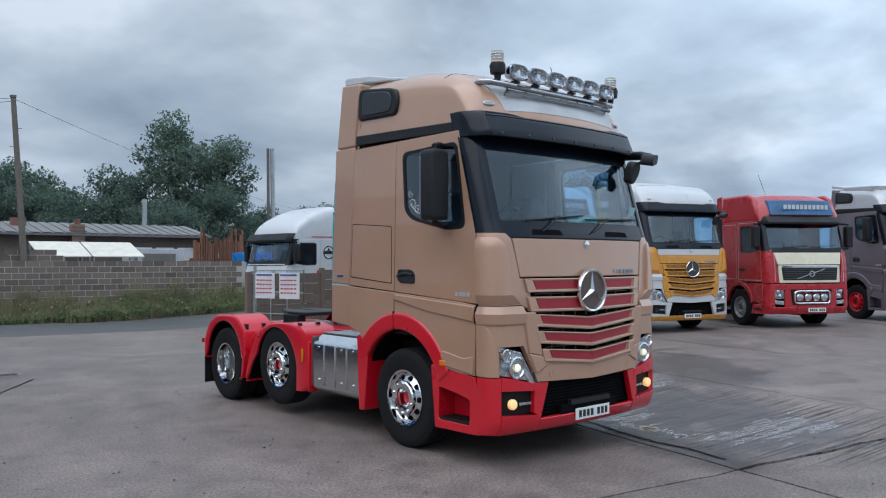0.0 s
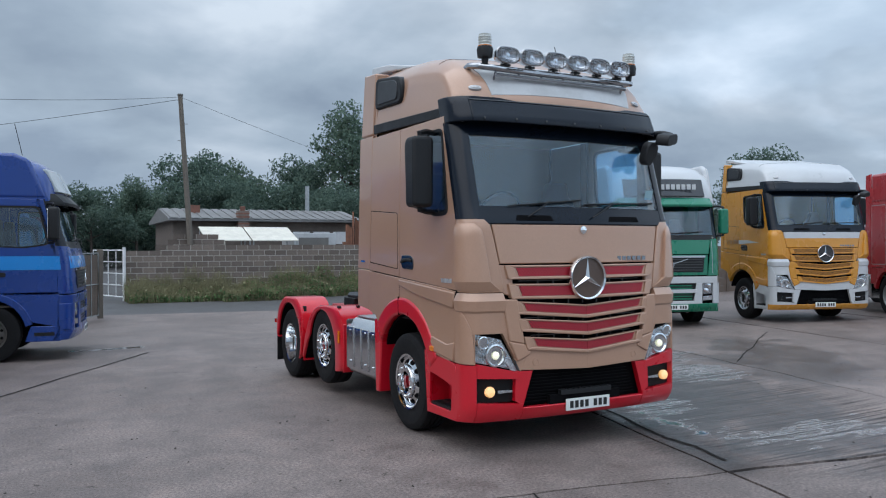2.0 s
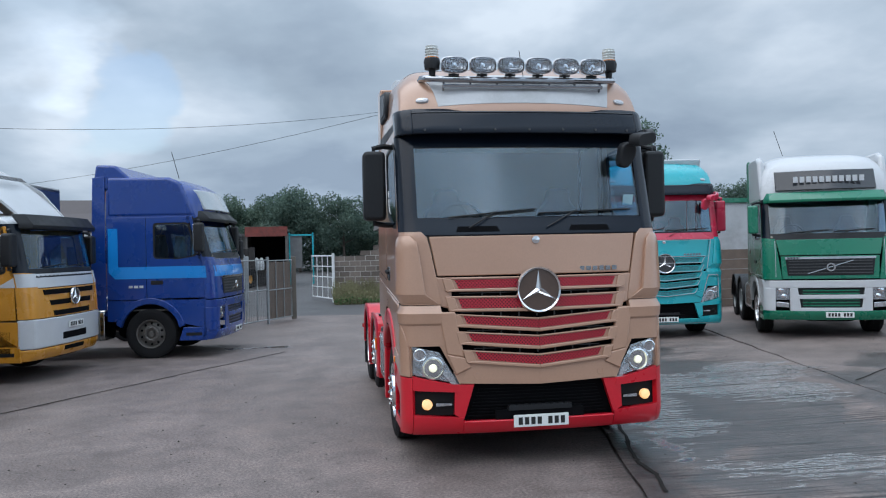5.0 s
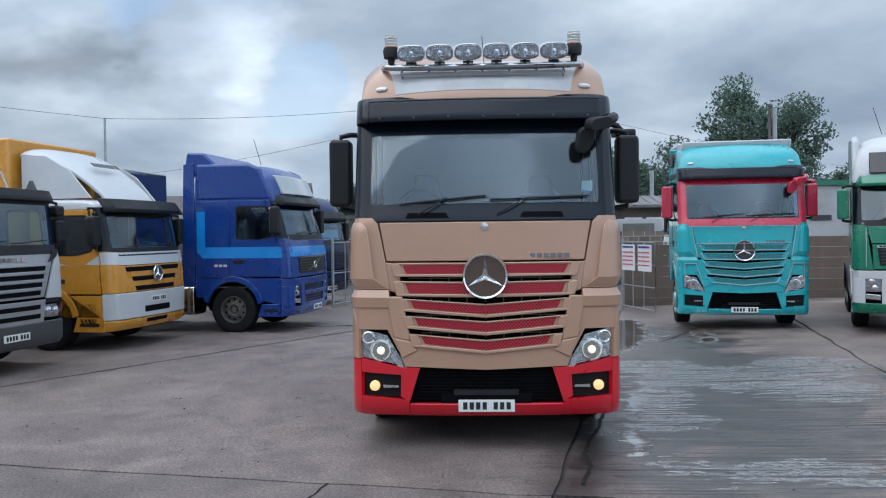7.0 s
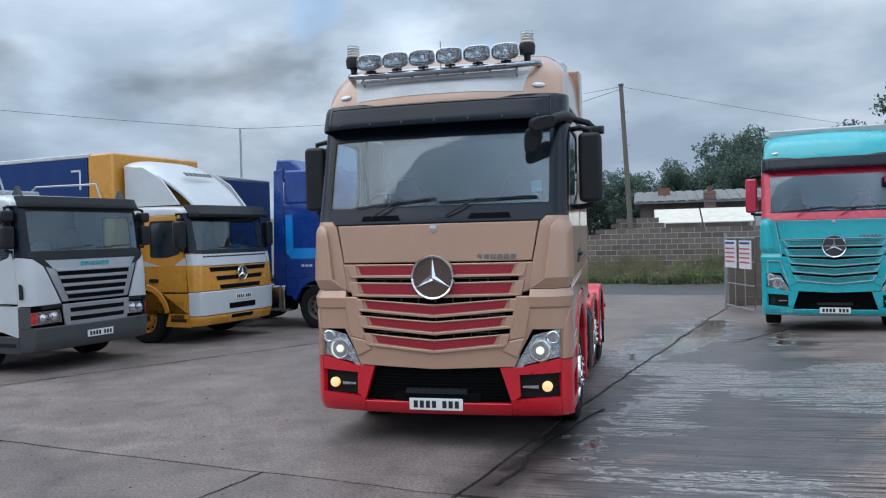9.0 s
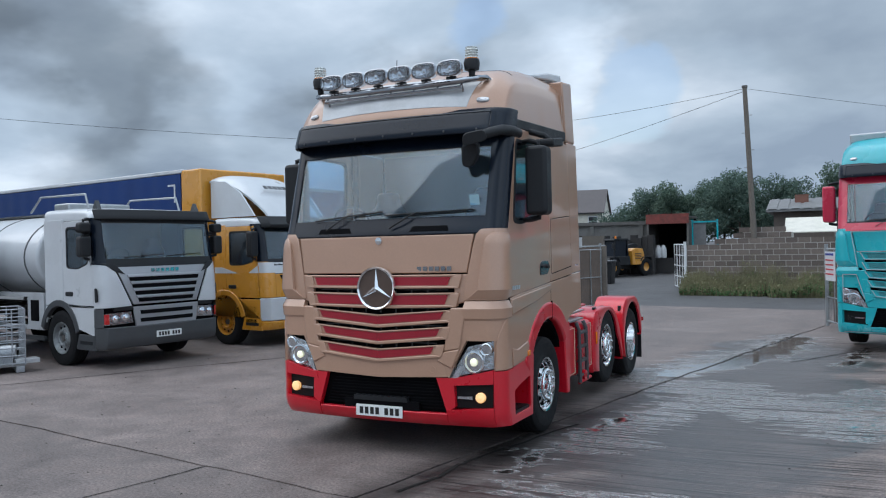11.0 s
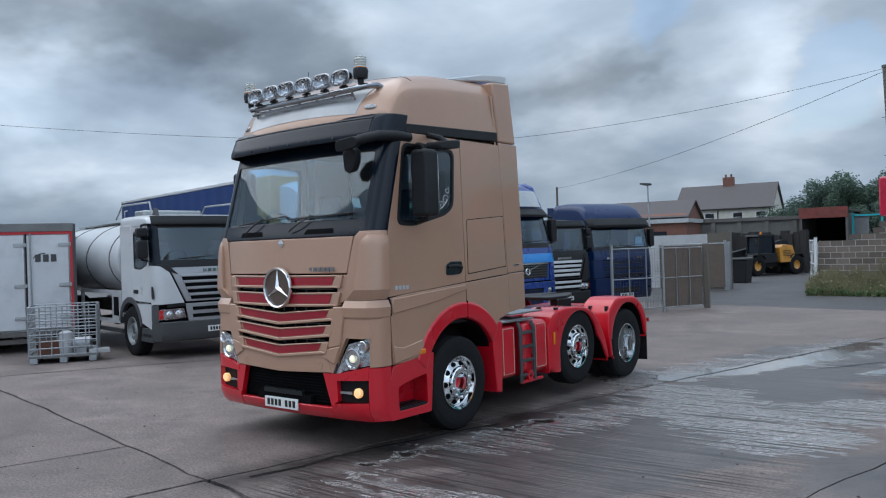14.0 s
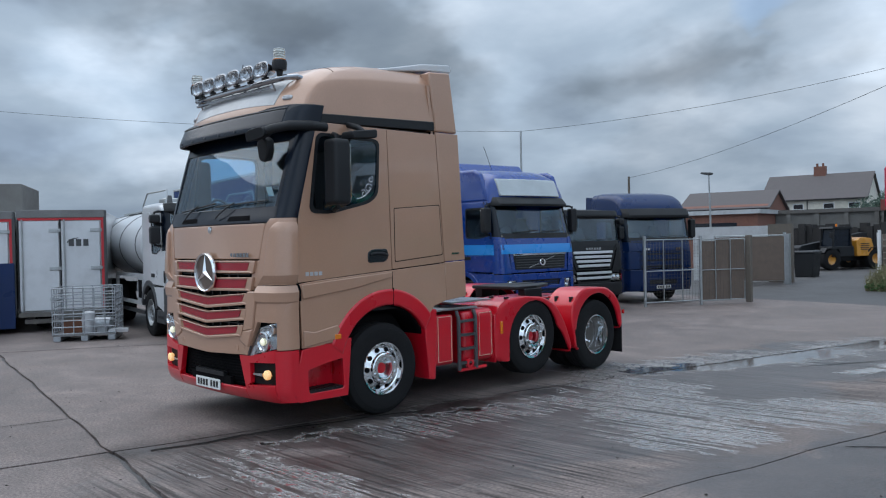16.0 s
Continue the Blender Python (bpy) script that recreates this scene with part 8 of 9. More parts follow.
def leaf_mesh(name, mat, blobs, count, size, seed, flat=0.0):
    """Thousands of single leaves scattered over a crown's clumps."""
    rng = np.random.default_rng(seed)
    k = rng.choice(len(blobs), count, p=np.array([b[3] ** 2 for b in blobs]) / sum(b[3] ** 2 for b in blobs))
    B = np.array(blobs)[k]
    d = rng.normal(size=(count, 3))
    d /= np.linalg.norm(d, axis=1)[:, None]
    rad = B[:, 3] * (0.55 + 0.5 * rng.random(count) ** 0.6) * (1 + 0.25 * np.sin(d[:, 0] * 5 + d[:, 2] * 7))
    c = B[:, :3] + d * rad[:, None] * np.array([1, 1, 0.85])
    a = rng.normal(size=(count, 3))
    a /= np.linalg.norm(a, axis=1)[:, None]
    b = np.cross(a, rng.normal(size=(count, 3)))
    b /= np.linalg.norm(b, axis=1)[:, None]
    s = size * (0.6 + 0.8 * rng.random(count))[:, None]
    v = np.stack([c - a * s, c + b * s * 0.55, c + a * s, c - b * s * 0.55], 1).reshape(-1, 3)
    f = np.arange(count * 4).reshape(-1, 4)
    me = bpy.data.meshes.new(name)
    me.from_pydata(v.tolist(), [], f.tolist())
    me.materials.append(mat)
    return me


def tree_kind(seed, height, spread, leaves, size, mat, tall=False):
    """Trunk with limbs, and a crown of clumps along them."""
    rnd = random.Random(seed)
    g = Geo()
    top = Vector((rnd.uniform(-0.3, 0.3), rnd.uniform(-0.3, 0.3), height * 0.86))
    trunk = [Vector((0, 0, -0.3)), Vector((0.05, 0.02, height * 0.25)), top * 0.6, top]
    g.tube(trunk, height * 0.022, 8, height * 0.006)
    blobs = [(top.x, top.y, top.z, spread * 0.34)]
    nl = 13 if tall else 10
    for i in range(nl):
        z0 = height * (0.28 + 0.5 * i / nl)
        ang = i * 2.4 + rnd.uniform(-0.4, 0.4)
        reach = spread * (0.95 - 0.55 * i / nl) * rnd.uniform(0.7, 1.1)
        st = Vector((top.x * z0 / height, top.y * z0 / height, z0))
        en = st + Vector((math.cos(ang) * reach, math.sin(ang) * reach, height * rnd.uniform(0.08, 0.2)))
        g.tube([st, st.lerp(en, 0.5) + Vector((0, 0, 0.12)), en], height * 0.008, 6, height * 0.002)
        for q in (0.6, 1.0):
            p = st.lerp(en, q)
            blobs.append((p.x + rnd.uniform(-0.2, 0.2), p.y + rnd.uniform(-0.2, 0.2), p.z + rnd.uniform(0, 0.4), spread * rnd.uniform(0.22, 0.38)))
    tr = mesh_of(g, M_BARK, "trunk")
    return tr, leaf_mesh("crown", mat, blobs, leaves, size, seed)


KINDS = [tree_kind(11, 11.5, 3.4, 10500, 0.115, M_LEAF, True), tree_kind(12, 8, 3.6, 12500, 0.11, M_LEAF2), tree_kind(13, 7.5, 3.2, 11500, 0.11, M_LEAF), tree_kind(14, 7.0, 3.9, 12500, 0.11, M_LEAF2)]


def tree(x, y, z, k, s, turn, label="leafy green tree behind the yard"):
    T = thing("tree", label, "tree", pose(x, y, z, 0, 0, turn) @ Matrix.Diagonal((s, s, s, 1)), "trees behind the yard")
    place("trunk", KINDS[k][0], T)
    place("crown", KINDS[k][1], T)
    return T


tree(29.6, 82, -1.0, 0, 1.68, 20, "tall airy tree rising over the low building")
tree(35.4, 83, -1.0, 0, 1.55, 200, "tall airy tree rising over the low building")
rt = random.Random(5)
for x, y, k, s in [(5.2, 50, 1, 1.0), (8.6, 52, 2, 1.0), (11.8, 49, 3, 0.98), (13.6, 52, 1, 1.0), (23.6, 52, 2, 0.85), (26.5, 50, 3, 0.85), (29.5, 52, 1, 0.8), (33.0, 54, 2, 0.85), (2.2, 52, 3, 0.85), (-0.6, 58, 1, 0.85),
                   (-4.2, 60, 3, 0.98), (-7.8, 62, 2, 0.85), (-11.4, 61, 1, 0.8), (2.8, 60, 2, 0.9), (6.6, 62, 1, 0.98), (-14.5, 64, 3, 0.8), (-9.4, 60, 2, 0.9), (-5.8, 64, 1, 0.9), (37, 56, 1, 0.9), (41, 50, 3, 0.95), (46, 44, 2, 0.7), (43.8, 36, 1, 1.15), (10.0, 60, 1, 1.1), (18.5, 58, 3, 1.1), (24, 60, 1, 1.0)]:
    far = 1.58 if x > 1.5 and y < 57 else 1.25
    tree(-6.3 + (x + 6.3) * far, -5.2 + (y + 5.2) * far, rt.uniform(-0.6, 0.1), k, s * far * rt.uniform(0.84, 0.97), rt.uniform(0, 360))
for x, y, k in ((-2.2, 83, 1), (1.6, 80, 3), (5.4, 82, 1), (8.8, 80, 3)):
    tree(x, y, -2.6, k, 1.05, 70 * x, "low dense bushy tree behind the lane")


def scrub(name, label, pts, count, size, mat, seed, blade=0.0):
    """Low growth: leaves and upright blades in one object."""
    rng = np.random.default_rng(seed)
    vs, fs = [], []
    for _ in range(count):
        x, y, h = pts(rng)
        z = ground_z(x, y) - 0.03
        if rng.random() < blade:
            a = rng.random() * 6.28
            l = h * (0.7 + 0.5 * rng.random())
            dx, dy = math.cos(a) * 0.012, math.sin(a) * 0.012
            bx, by = rng.normal() * 0.12 * l, rng.normal() * 0.12 * l
            n = len(vs)
            vs += [(x - dx, y - dy, z), (x + dx, y + dy, z), (x + bx + dx * 0.3, y + by, z + l), (x + bx - dx * 0.3, y + by, z + l)]
            fs.append((n, n + 1, n + 2, n + 3))
        else:
            c = Vector((x, y, z + h * rng.random() ** 0.7))
            a, b = Vector(rng.normal(size=3)).normalized(), Vector(rng.normal(size=3)).normalized()
            b = a.cross(b).normalized()
            s = size * (0.6 + 0.8 * rng.random())
            n = len(vs)
            vs += [tuple(c - a * s), tuple(c + b * s * 0.6), tuple(c + a * s), tuple(c - b * s * 0.6)]
            fs.append((n, n + 1, n + 2, n + 3))
    me = bpy.data.meshes.new(name)
    me.from_pydata(vs, [], fs)
    me.materials.append(mat)
    return tagged(new(name, me), label, "plants", kind="stuff")


def verge(rng):
    u = rng.random()
    v = rng.random()
    x = -1.3 + 10.6 * u
    y = 24.3 + 0.5 * (x < 2) + (1.2 - 0.05 * x + 0.5) * v + 0.14 * (5 - x) * 0.6
    y = min(y, 27.05 - 0.14 * (x + 1.25))
    h = (0.42 + 0.85 * v) * (0.6 + 0.5 * abs(noise.noise((x * 0.8, y * 0.8, 0))) * 2)
    return x, y, h


scrub("verge_grass", "rough tall grass along the block wall", verge, 12000, 0.05, M_GRASS, 3, 0.8)
scrub("verge_brambles", "dark green brambles along the block wall", lambda r: (lambda p: (p[0], p[1], p[2] * (0.85 if p[0] > 3.0 else 0.6)))(verge(r)), 11000, 0.06, M_BRAMBLE, 4, 0.0)

# poles and wires
def pole(name, label, base, top, r, mat, pegs=False):
    g = Geo().tube([base, top], r, 10, r * 0.7)
    P = tagged(part(name, g, mat, None), label, "pole")
    b, t = Vector(base), Vector(top)
    if pegs:
        for k in range(7):
            p = b.lerp(t, 0.35 + 0.085 * k)
            part("climbing_step", Geo().cyl((p.x - 0.22 * (k % 2), p.y, p.z), (p.x + 0.22 * (1 - k % 2), p.y, p.z), 0.012, 6), M_DIRTYSTEEL, P)
        part("cap", Geo().cyl((t.x, t.y, t.z - 0.02), (t.x, t.y, t.z + 0.06), r * 0.9, 10), M_DIRTYSTEEL, P)
    return P


pole("telegraph_pole", "weathered wooden telegraph pole by the wall", (1.42, 27.45, -0.2), (1.03, 28.16, 8.26), 0.13, M_TIMBER, True)
pole("mast", "thin grey steel mast behind the lorries", (-14.2, 22.5, -0.2), (-14.17, 22.5, 6.6), 0.06, M_STEEL)
pole("far_pole", "dark distant wooden pole", (-26, 50, 0), (-26, 50, 6.6), 0.12, M_TIMBER)


def wire(a, b, sag, r=0.008):
    pts = []
    for k in range(17):
        t = k / 16
        p = Vector(a).lerp(Vector(b), t)
        p.z -= sag * 4 * t * (1 - t)
        pts.append(p)
    tagged(part("overhead_wire", Geo().tube(pts, r, 5), M_BLACK, None), "thin black overhead wire", "cable", "overhead wires")


wire((1.03, 28.16, 8.2), (-14.17, 22.5, 6.58), 0.35)
wire((1.03, 28.16, 8.1), (-26, 50, 6.5), 0.5, 0.010)
wire((-14.17, 22.5, 6.58), (-40, 4, 9.5), 0.4)
wire((1.03, 28.16, 8.2), (40, 70, 7.5), 0.6)

# low sheds beyond the wall
def shed():
    S = thing("low_building", "long low brick building with shallow sheet roof", "building", pose(0, 0, 0))
    part("wall", Geo().box(1.7, 11.2, 34.2, 40, -0.2, 3.35), M_BLOCK, S)
    r = Geo().prism([(33.7, 3.35), (36.8, 3.95), (37.0, 3.95), (40.4, 3.3), (40.4, 3.2), (33.7, 3.25)], 1.4, 11.5, "x")
    ro = part("roof", r, M_SHEET, S, "weathered corrugated sheet roof")
    for k in range(20):
        part("roof_sheet", Geo().prism([(33.68, 3.365), (36.8, 3.965), (36.8, 3.985), (33.66, 3.385)], 1.5 + 0.5 * k, 1.5 + 0.5 * k + 0.36, "x"), M_SHEET, ro, smooth=0)
    ch = Geo().box(4.75, 5.3, 33.75, 34.2, 2.6, 3.78)
    c = part("chimney", ch, M_BLOCK, S, "short brick chimney with clay pot")
    for k in range(6):
        part("brick_course", Geo().box(4.735, 5.315, 33.735, 34.215, 2.75 + 0.17 * k, 2.83 + 0.17 * k), M_BRICK, c, smooth=0)
    part("pot", Geo().lathe([(0.12, 0), (0.15, 0.2), (0.12, 0.22)], 12, pose(5.02, 33.97, 3.78)), M_BRICK, c)
    part("chimney", Geo().box(2.6, 3.2, 35.4, 35.8, 3.6, 4.1), M_BRICK, S)
    part("flue", Geo().cyl((10.38, 40, 3.0), (10.38, 40, 5.6), 0.13, 12), M_STEEL, S, "short steel flue")
    for k in range(3):
        part("window", Geo().box(7.7 + 1.1 * k, 8.6 + 1.1 * k, 34.15, 34.22, 2.1, 2.75), M_SIGNWHITE, S)
    return S


shed()
for x0, x1 in ((2.35, 4.35), (4.42, 6.55)):
    a = thing("awning", "pale canvas awning over the yard behind the wall", "awning", pose(0, 0, 0), "awnings")
    part("canvas", Geo().prism([(29.6, 2.22), (31.4, 2.86), (31.4, 2.90), (29.6, 2.26)], x0, x1, "x"), M_CREAMWALL, a)
    for x in (x0 + 0.05, x1 - 0.05):
        part("post", Geo().cyl((x, 29.7, -0.1), (x, 29.7, 2.24), 0.03, 8), M_STEEL, a)
        part("post", Geo().cyl((x, 31.3, -0.1), (x, 31.3, 2.82), 0.03, 8), M_STEEL, a)
wc = thing("site_cabin", "white flat-roofed cabin behind the wall", "cabin", pose(0, 0, 0))
part("wall", Geo().box(6.75, 8.9, 31.0, 33, -0.1, 2.62), M_DIRTYWHITE, wc, bevel=0.02)
part("window", Geo().box(7.0, 8.5, 30.97, 31.0, 1.9, 2.4), M_GREYWALL, wc)
pk = thing("timber_stack", "rusty brown upright planks stacked together", "timber", pose(0, 0, 0))
rp = random.Random(8)
for k in range(22):
    x = 9.7 + 0.12 * k
    h = 3.2 + rp.uniform(-0.35, 0.5)
    part("plank", Geo().prism([(x + 0.02, -0.1), (x + 0.10, -0.1), (x + 0.14 + rp.uniform(-0.05, 0.06), h), (x + 0.05, h + 0.05)], 31.8, 31.9, "y"), M_RUST, pk, smooth=0)
part("back_rail", Geo().box(9.6, 12.5, 31.92, 32.0, -0.1, 2.2), M_RUST, pk)
bb = thing("skip_bin", "blue steel skip behind the wall", "bin", pose(0, 0, 0))
part("body", Geo().prism([(11.6, 0), (11.3, 2.45), (13.2, 2.45), (13.0, 0)], 29.8, 31, "y"), M_SKYBLUE, bb, bevel=0.03)
for k in range(7):
    part("rib", Geo().box(11.45 + 0.25 * k, 11.52 + 0.25 * k, 29.74, 29.82, 1.2, 2.4), M_SKYBLUE, bb)
fl = thing("steel_flue", "tall shiny twin steel flue", "chimney", pose(0, 0, 0))
part("pipe", Geo().cyl((15.65, 34.7, -0.1), (15.55, 34.7, 8.35), 0.12, 14), M_STEEL, fl)
part("pipe", Geo().cyl((15.38, 34.75, -0.1), (15.31, 34.75, 8.35), 0.08, 12), M_DIRTYSTEEL, fl)

# panel fence behind the eastern lorries
pf = thing("fence_panels", "brown concrete panel fence behind the lorries", "fence", pose(0, 0, 0), kind="structure")
pm = mesh_of(Geo().box(0.01, 2.39, -0.03, 0.03, 0.008, 0.297), M_PANEL, "panel")
psm = mesh_of(Geo().box(-0.06, 0.06, -0.07, 0.07, 0, 1.85), M_PANEL, "post")
for i in range(7):
    x = 4.15 + 2.42 * i
    zz = ground_z(x, 15.3) - 0.05
    place("post", psm, pf, pose(x, 15.3, zz))
    for r in range(6):
        place("panel", pm, pf, pose(x + 0.02, 15.3 + random.uniform(-0.006, 0.006), zz + 0.3 * r))
ct = thing("white_container", "white steel store with green roof edge", "container", pose(0, 0, 0))
part("body", Geo().box(9.0, 17.5, 17.2, 19.6, -0.1, 3.35), M_DIRTYWHITE, ct, bevel=0.02)
part("roof_edge", Geo().box(8.95, 17.55, 17.12, 19.7, 3.35, 3.5), M_GREEN, ct)
part("vent", Geo().box(10.1, 10.75, 17.17, 17.21, 2.3, 2.45), M_GREYPL, ct)

# mesh gates
def mesh_gate(name, label, a, b, h, sheet=None, cols=4, rows=3, r=0.022, mat=None, signs=False, lift=0.12):
    a, b = Vector(a), Vector(b)
    L = (b - a).length
    m = pose(a.x, a.y, ground_z(a.x, a.y), 0, 0, math.degrees(math.atan2(b.y - a.y, b.x - a.x)))
    G = thing(name, label, "gate", m)
    mat = mat or M_STEEL
    g = Geo()
    g.tube([(0, 0, lift), (0, 0, h), (L, 0, h), (L, 0, lift), (0, 0, lift)], r, 8)
    part("gate_frame", g, mat, G)
    for i in range(1, cols):
        part("upright", Geo().cyl((L * i / cols, 0, lift), (L * i / cols, 0, h), r * 0.7, 8), mat, G)
    for j in range(1, rows):
        part("rail", Geo().cyl((0, 0, lift + (h - lift) * j / rows), (L, 0, lift + (h - lift) * j / rows), r * 0.7, 8), mat, G)
    g = Geo()
    n = int(L / 0.1)
    for i in range(1, n):
        g.box(L * i / n - 0.0022, L * i / n + 0.0022, -0.0022, 0.0022, lift, h)
    for j in range(1, int((h - lift) / 0.1)):
        g.box(0, L, -0.0022, 0.0022, lift + 0.1 * j - 0.0022, lift + 0.1 * j + 0.0022)
    tagged(part("wire_mesh", g, M_DIRTYSTEEL, G, smooth=0), kind="stuff")
    if sheet:
        part("backing_sheet", Geo().box(0.02, L - 0.02, 0.03, 0.05, lift, h - 0.05), sheet, G)
    part("post", Geo().cyl((0, 0.0, -0.1), (0, 0.0, h + 0.12), r * 2.0, 10), mat, G)
    if signs:
        for k in range(2):
            x0 = 0.06 + k * (L * 0.5)
            s = part("sign_board", Geo().box(x0, x0 + L * 0.40, -0.045, -0.03, h - 0.75, h - 0.06), M_SIGNWHITE, G, "white printed sign board")
            bars(s, "sign_heading", M_SIGNBLUE, x0 + 0.05, x0 + L * 0.36, -0.05, h - 0.15, h - 0.10, 9)
            for q in range(4):
                bars(s, "sign_line", M_SIGNRED, x0 + 0.05, x0 + L * 0.36, -0.05, h - 0.28 - 0.11 * q, h - 0.245 - 0.11 * q, 5)
    return G


mesh_gate("yard_gate", "open steel mesh gate carrying two white signs", (3.95, 14.5), (4.45, 12.8), 1.85, None, 3, 3, signs=True)
mesh_gate("mesh_fence", "rusty steel mesh fence panel before the navy lorry", (-4.33, 16.08), (-3.50, 17.85), 1.95, None, 3, 2)
mesh_gate("mesh_fence", "steel mesh fence panel lined with brown boards", (-3.50, 17.85), (-2.82, 19.35), 1.95, M_PANEL, 3, 2)
mesh_gate("entrance_gate", "pale steel tube gate standing open by the wall", (-1.3, 27.0), (-2.2, 29.8), 1.95, None, 4, 4, 0.03, M_SIGNWHITE)
mesh_gate("entrance_gate", "pale steel gate lined with brown boards", (-5.1, 28.0), (-7.4, 26.6), 1.95, M_PANEL, 4, 2, 0.03, M_STEEL)
tp = thing("gate_post", "thick timber gate post", "post", pose(-2.76, 19.5, ground_z(-2.76, 19.5)))
part("timber", Geo().box(-0.08, 0.08, -0.08, 0.08, -0.1, 2.05), M_TIMBER, tp, bevel=0.015)
tp = thing("gate_post", "pale grey steel gate post", "post", pose(-5.0, 28.05, ground_z(-5, 28)))
part("steel", Geo().box(-0.1, 0.1, -0.1, 0.1, -0.1, 2.0), M_STEEL, tp, bevel=0.01)

# sheds and stores down the lane
gwl = thing("store_wall", "long grey rendered store wall with flat roof edge", "building", pose(-6.6, 46.5, 0, 0, 0, 190))
part("wall", Geo().box(0, 14, 0, 0.3, -0.2, 3.1), M_GREYWALL, gwl)
part("roof_edge", Geo().box(-0.2, 14.2, -0.25, 0.45, 3.1, 3.32), M_DIRTYSTEEL, gwl)
for k in range(9):
    part("pier", Geo().box(0.4 + 1.6 * k, 0.65 + 1.6 * k, 0.3, 0.42, -0.2, 3.1), M_GREYWALL, gwl)
dk = thing("scrap_bank", "dark bank of stacked pallets along the lane", "pallets", pose(0, 0, 0))
rp = random.Random(4)
for k in range(20):
    x = -13.0 + 0.36 * k
    part("pallet", Geo().box(x, x + 0.34, 43.2 + rp.uniform(0, 0.5), 44.4, -0.1, 2.1 + rp.uniform(0, 0.35)), M_OLDTIMBER, dk, smooth=0)
cs = thing("open_shed", "open fronted dark shed with red fascia", "shed", pose(0, 0, 0))
part("back", Geo().box(-6.4, -3.85, 48.2, 48.3, -0.1, 3.4), M_DARK, cs)
part("roof", Geo().box(-6.45, -3.8, 44.8, 48.4, 3.45, 3.55), M_DIRTYSTEEL, cs)
part("fascia", Geo().box(-6.45, -3.8, 44.7, 44.8, 3.08, 3.7), M_REDBOARD, cs)
for x in (-6.36, -3.88):
    part("post", Geo().box(x - 0.06, x + 0.06, 44.75, 44.87, -0.1, 3.4), M_DIRTYSTEEL, cs)
    part("side", Geo().box(x - 0.02, x + 0.02, 44.9, 48.2, -0.1, 3.3), M_DIRTYSTEEL, cs)
for k in range(3):
    sk = thing("white_sack", "plump white sack in the open shed", "sack", pose(-6.1 + 0.32 * k, 45.3, 0.9), "sacks")
    part("sack_body", Geo().lathe([(0.0, 0), (0.15, 0.02), (0.19, 0.3), (0.17, 0.6), (0.09, 0.8), (0.0, 0.85)], 12, pose(0, 0, 0, rp.uniform(-8, 8), rp.uniform(-8, 8), 0)), M_SIGNWHITE, sk)
pl = thing("loading_bench", "dark bench under the sacks", "bench", pose(-5.7, 45.4, -0.05))
part("top", Geo().box(-0.55, 1.0, -0.4, 0.4, 0.85, 0.94), M_OLDTIMBER, pl)
part("front", Geo().box(-0.53, 0.98, -0.36, -0.33, 0, 0.85), M_OLDTIMBER, pl)
tf = thing("blue_frame_rack", "grey sheeted rack with turquoise frame", "rack", pose(0, 0, 0))
part("sheet", Geo().box(-3.75, -2.9, 45.6, 45.65, 1.0, 3.2), M_SHEET, tf)
for x in (-3.7, -2.2):
    part("post", Geo().box(x - 0.05, x + 0.05, 45.5, 45.6, -0.1, 3.3), M_TEAL, tf)
part("rail", Geo().box(-3.7, -2.2, 45.5, 45.58, 3.1, 3.2), M_TEAL, tf)


def house(name, label, m, w, d, eave, ridge, wall, chimney=True, windows=()):
    H = thing(name, label, "house", m)
    part("wall", Geo().prism([(-d / 2, -0.3), (-d / 2, eave), (0, ridge), (d / 2, eave), (d / 2, -0.3)], -w / 2, w / 2, "x"), wall, H)
    g = Geo().prism([(-d / 2 - 0.3, eave - 0.15), (0, ridge + 0.12), (d / 2 + 0.3, eave - 0.15), (d / 2 + 0.3, eave - 0.28), (0, ridge - 0.02), (-d / 2 - 0.3, eave - 0.28)], -w / 2 - 0.25, w / 2 + 0.25, "x")
    part("roof", g, M_SLATE, H, "grey slate roof")
    if chimney:
        c = part("chimney", Geo().box(-0.6, 0.6, -0.35, 0.35, ridge - 0.5, ridge + 0.95), M_BRICK, H)
        for s in (-0.3, 0.3):
            part("pot", Geo().cyl((s, 0, ridge + 0.95), (s, 0, ridge + 1.3), 0.12, 8), M_BRICK, c)
    for x, z in windows:
        wn = part("window", Geo().box(x - 0.55, x + 0.55, -d / 2 - 0.04, -d / 2 + 0.02, z - 0.55, z + 0.6), M_SIGNWHITE, H)
        part("pane", Geo().box(x - 0.47, x + 0.47, -d / 2 - 0.05, -d / 2 - 0.035, z - 0.47, z + 0.0), M_GLOSSBLACK, wn)
        part("pane", Geo().box(x - 0.47, x + 0.47, -d / 2 - 0.05, -d / 2 - 0.035, z + 0.05, z + 0.52), M_GLOSSBLACK, wn)
    part("gutter", Geo().box(-w / 2, w / 2, -d / 2 - 0.36, -d / 2 - 0.26, eave - 0.3, eave - 0.2), M_BLACK, H)
    part("downpipe", Geo().cyl((-0.5, -d / 2 - 0.06, 0), (-0.5, -d / 2 - 0.06, eave - 0.2), 0.05, 6), M_BLACK, H)
    return H


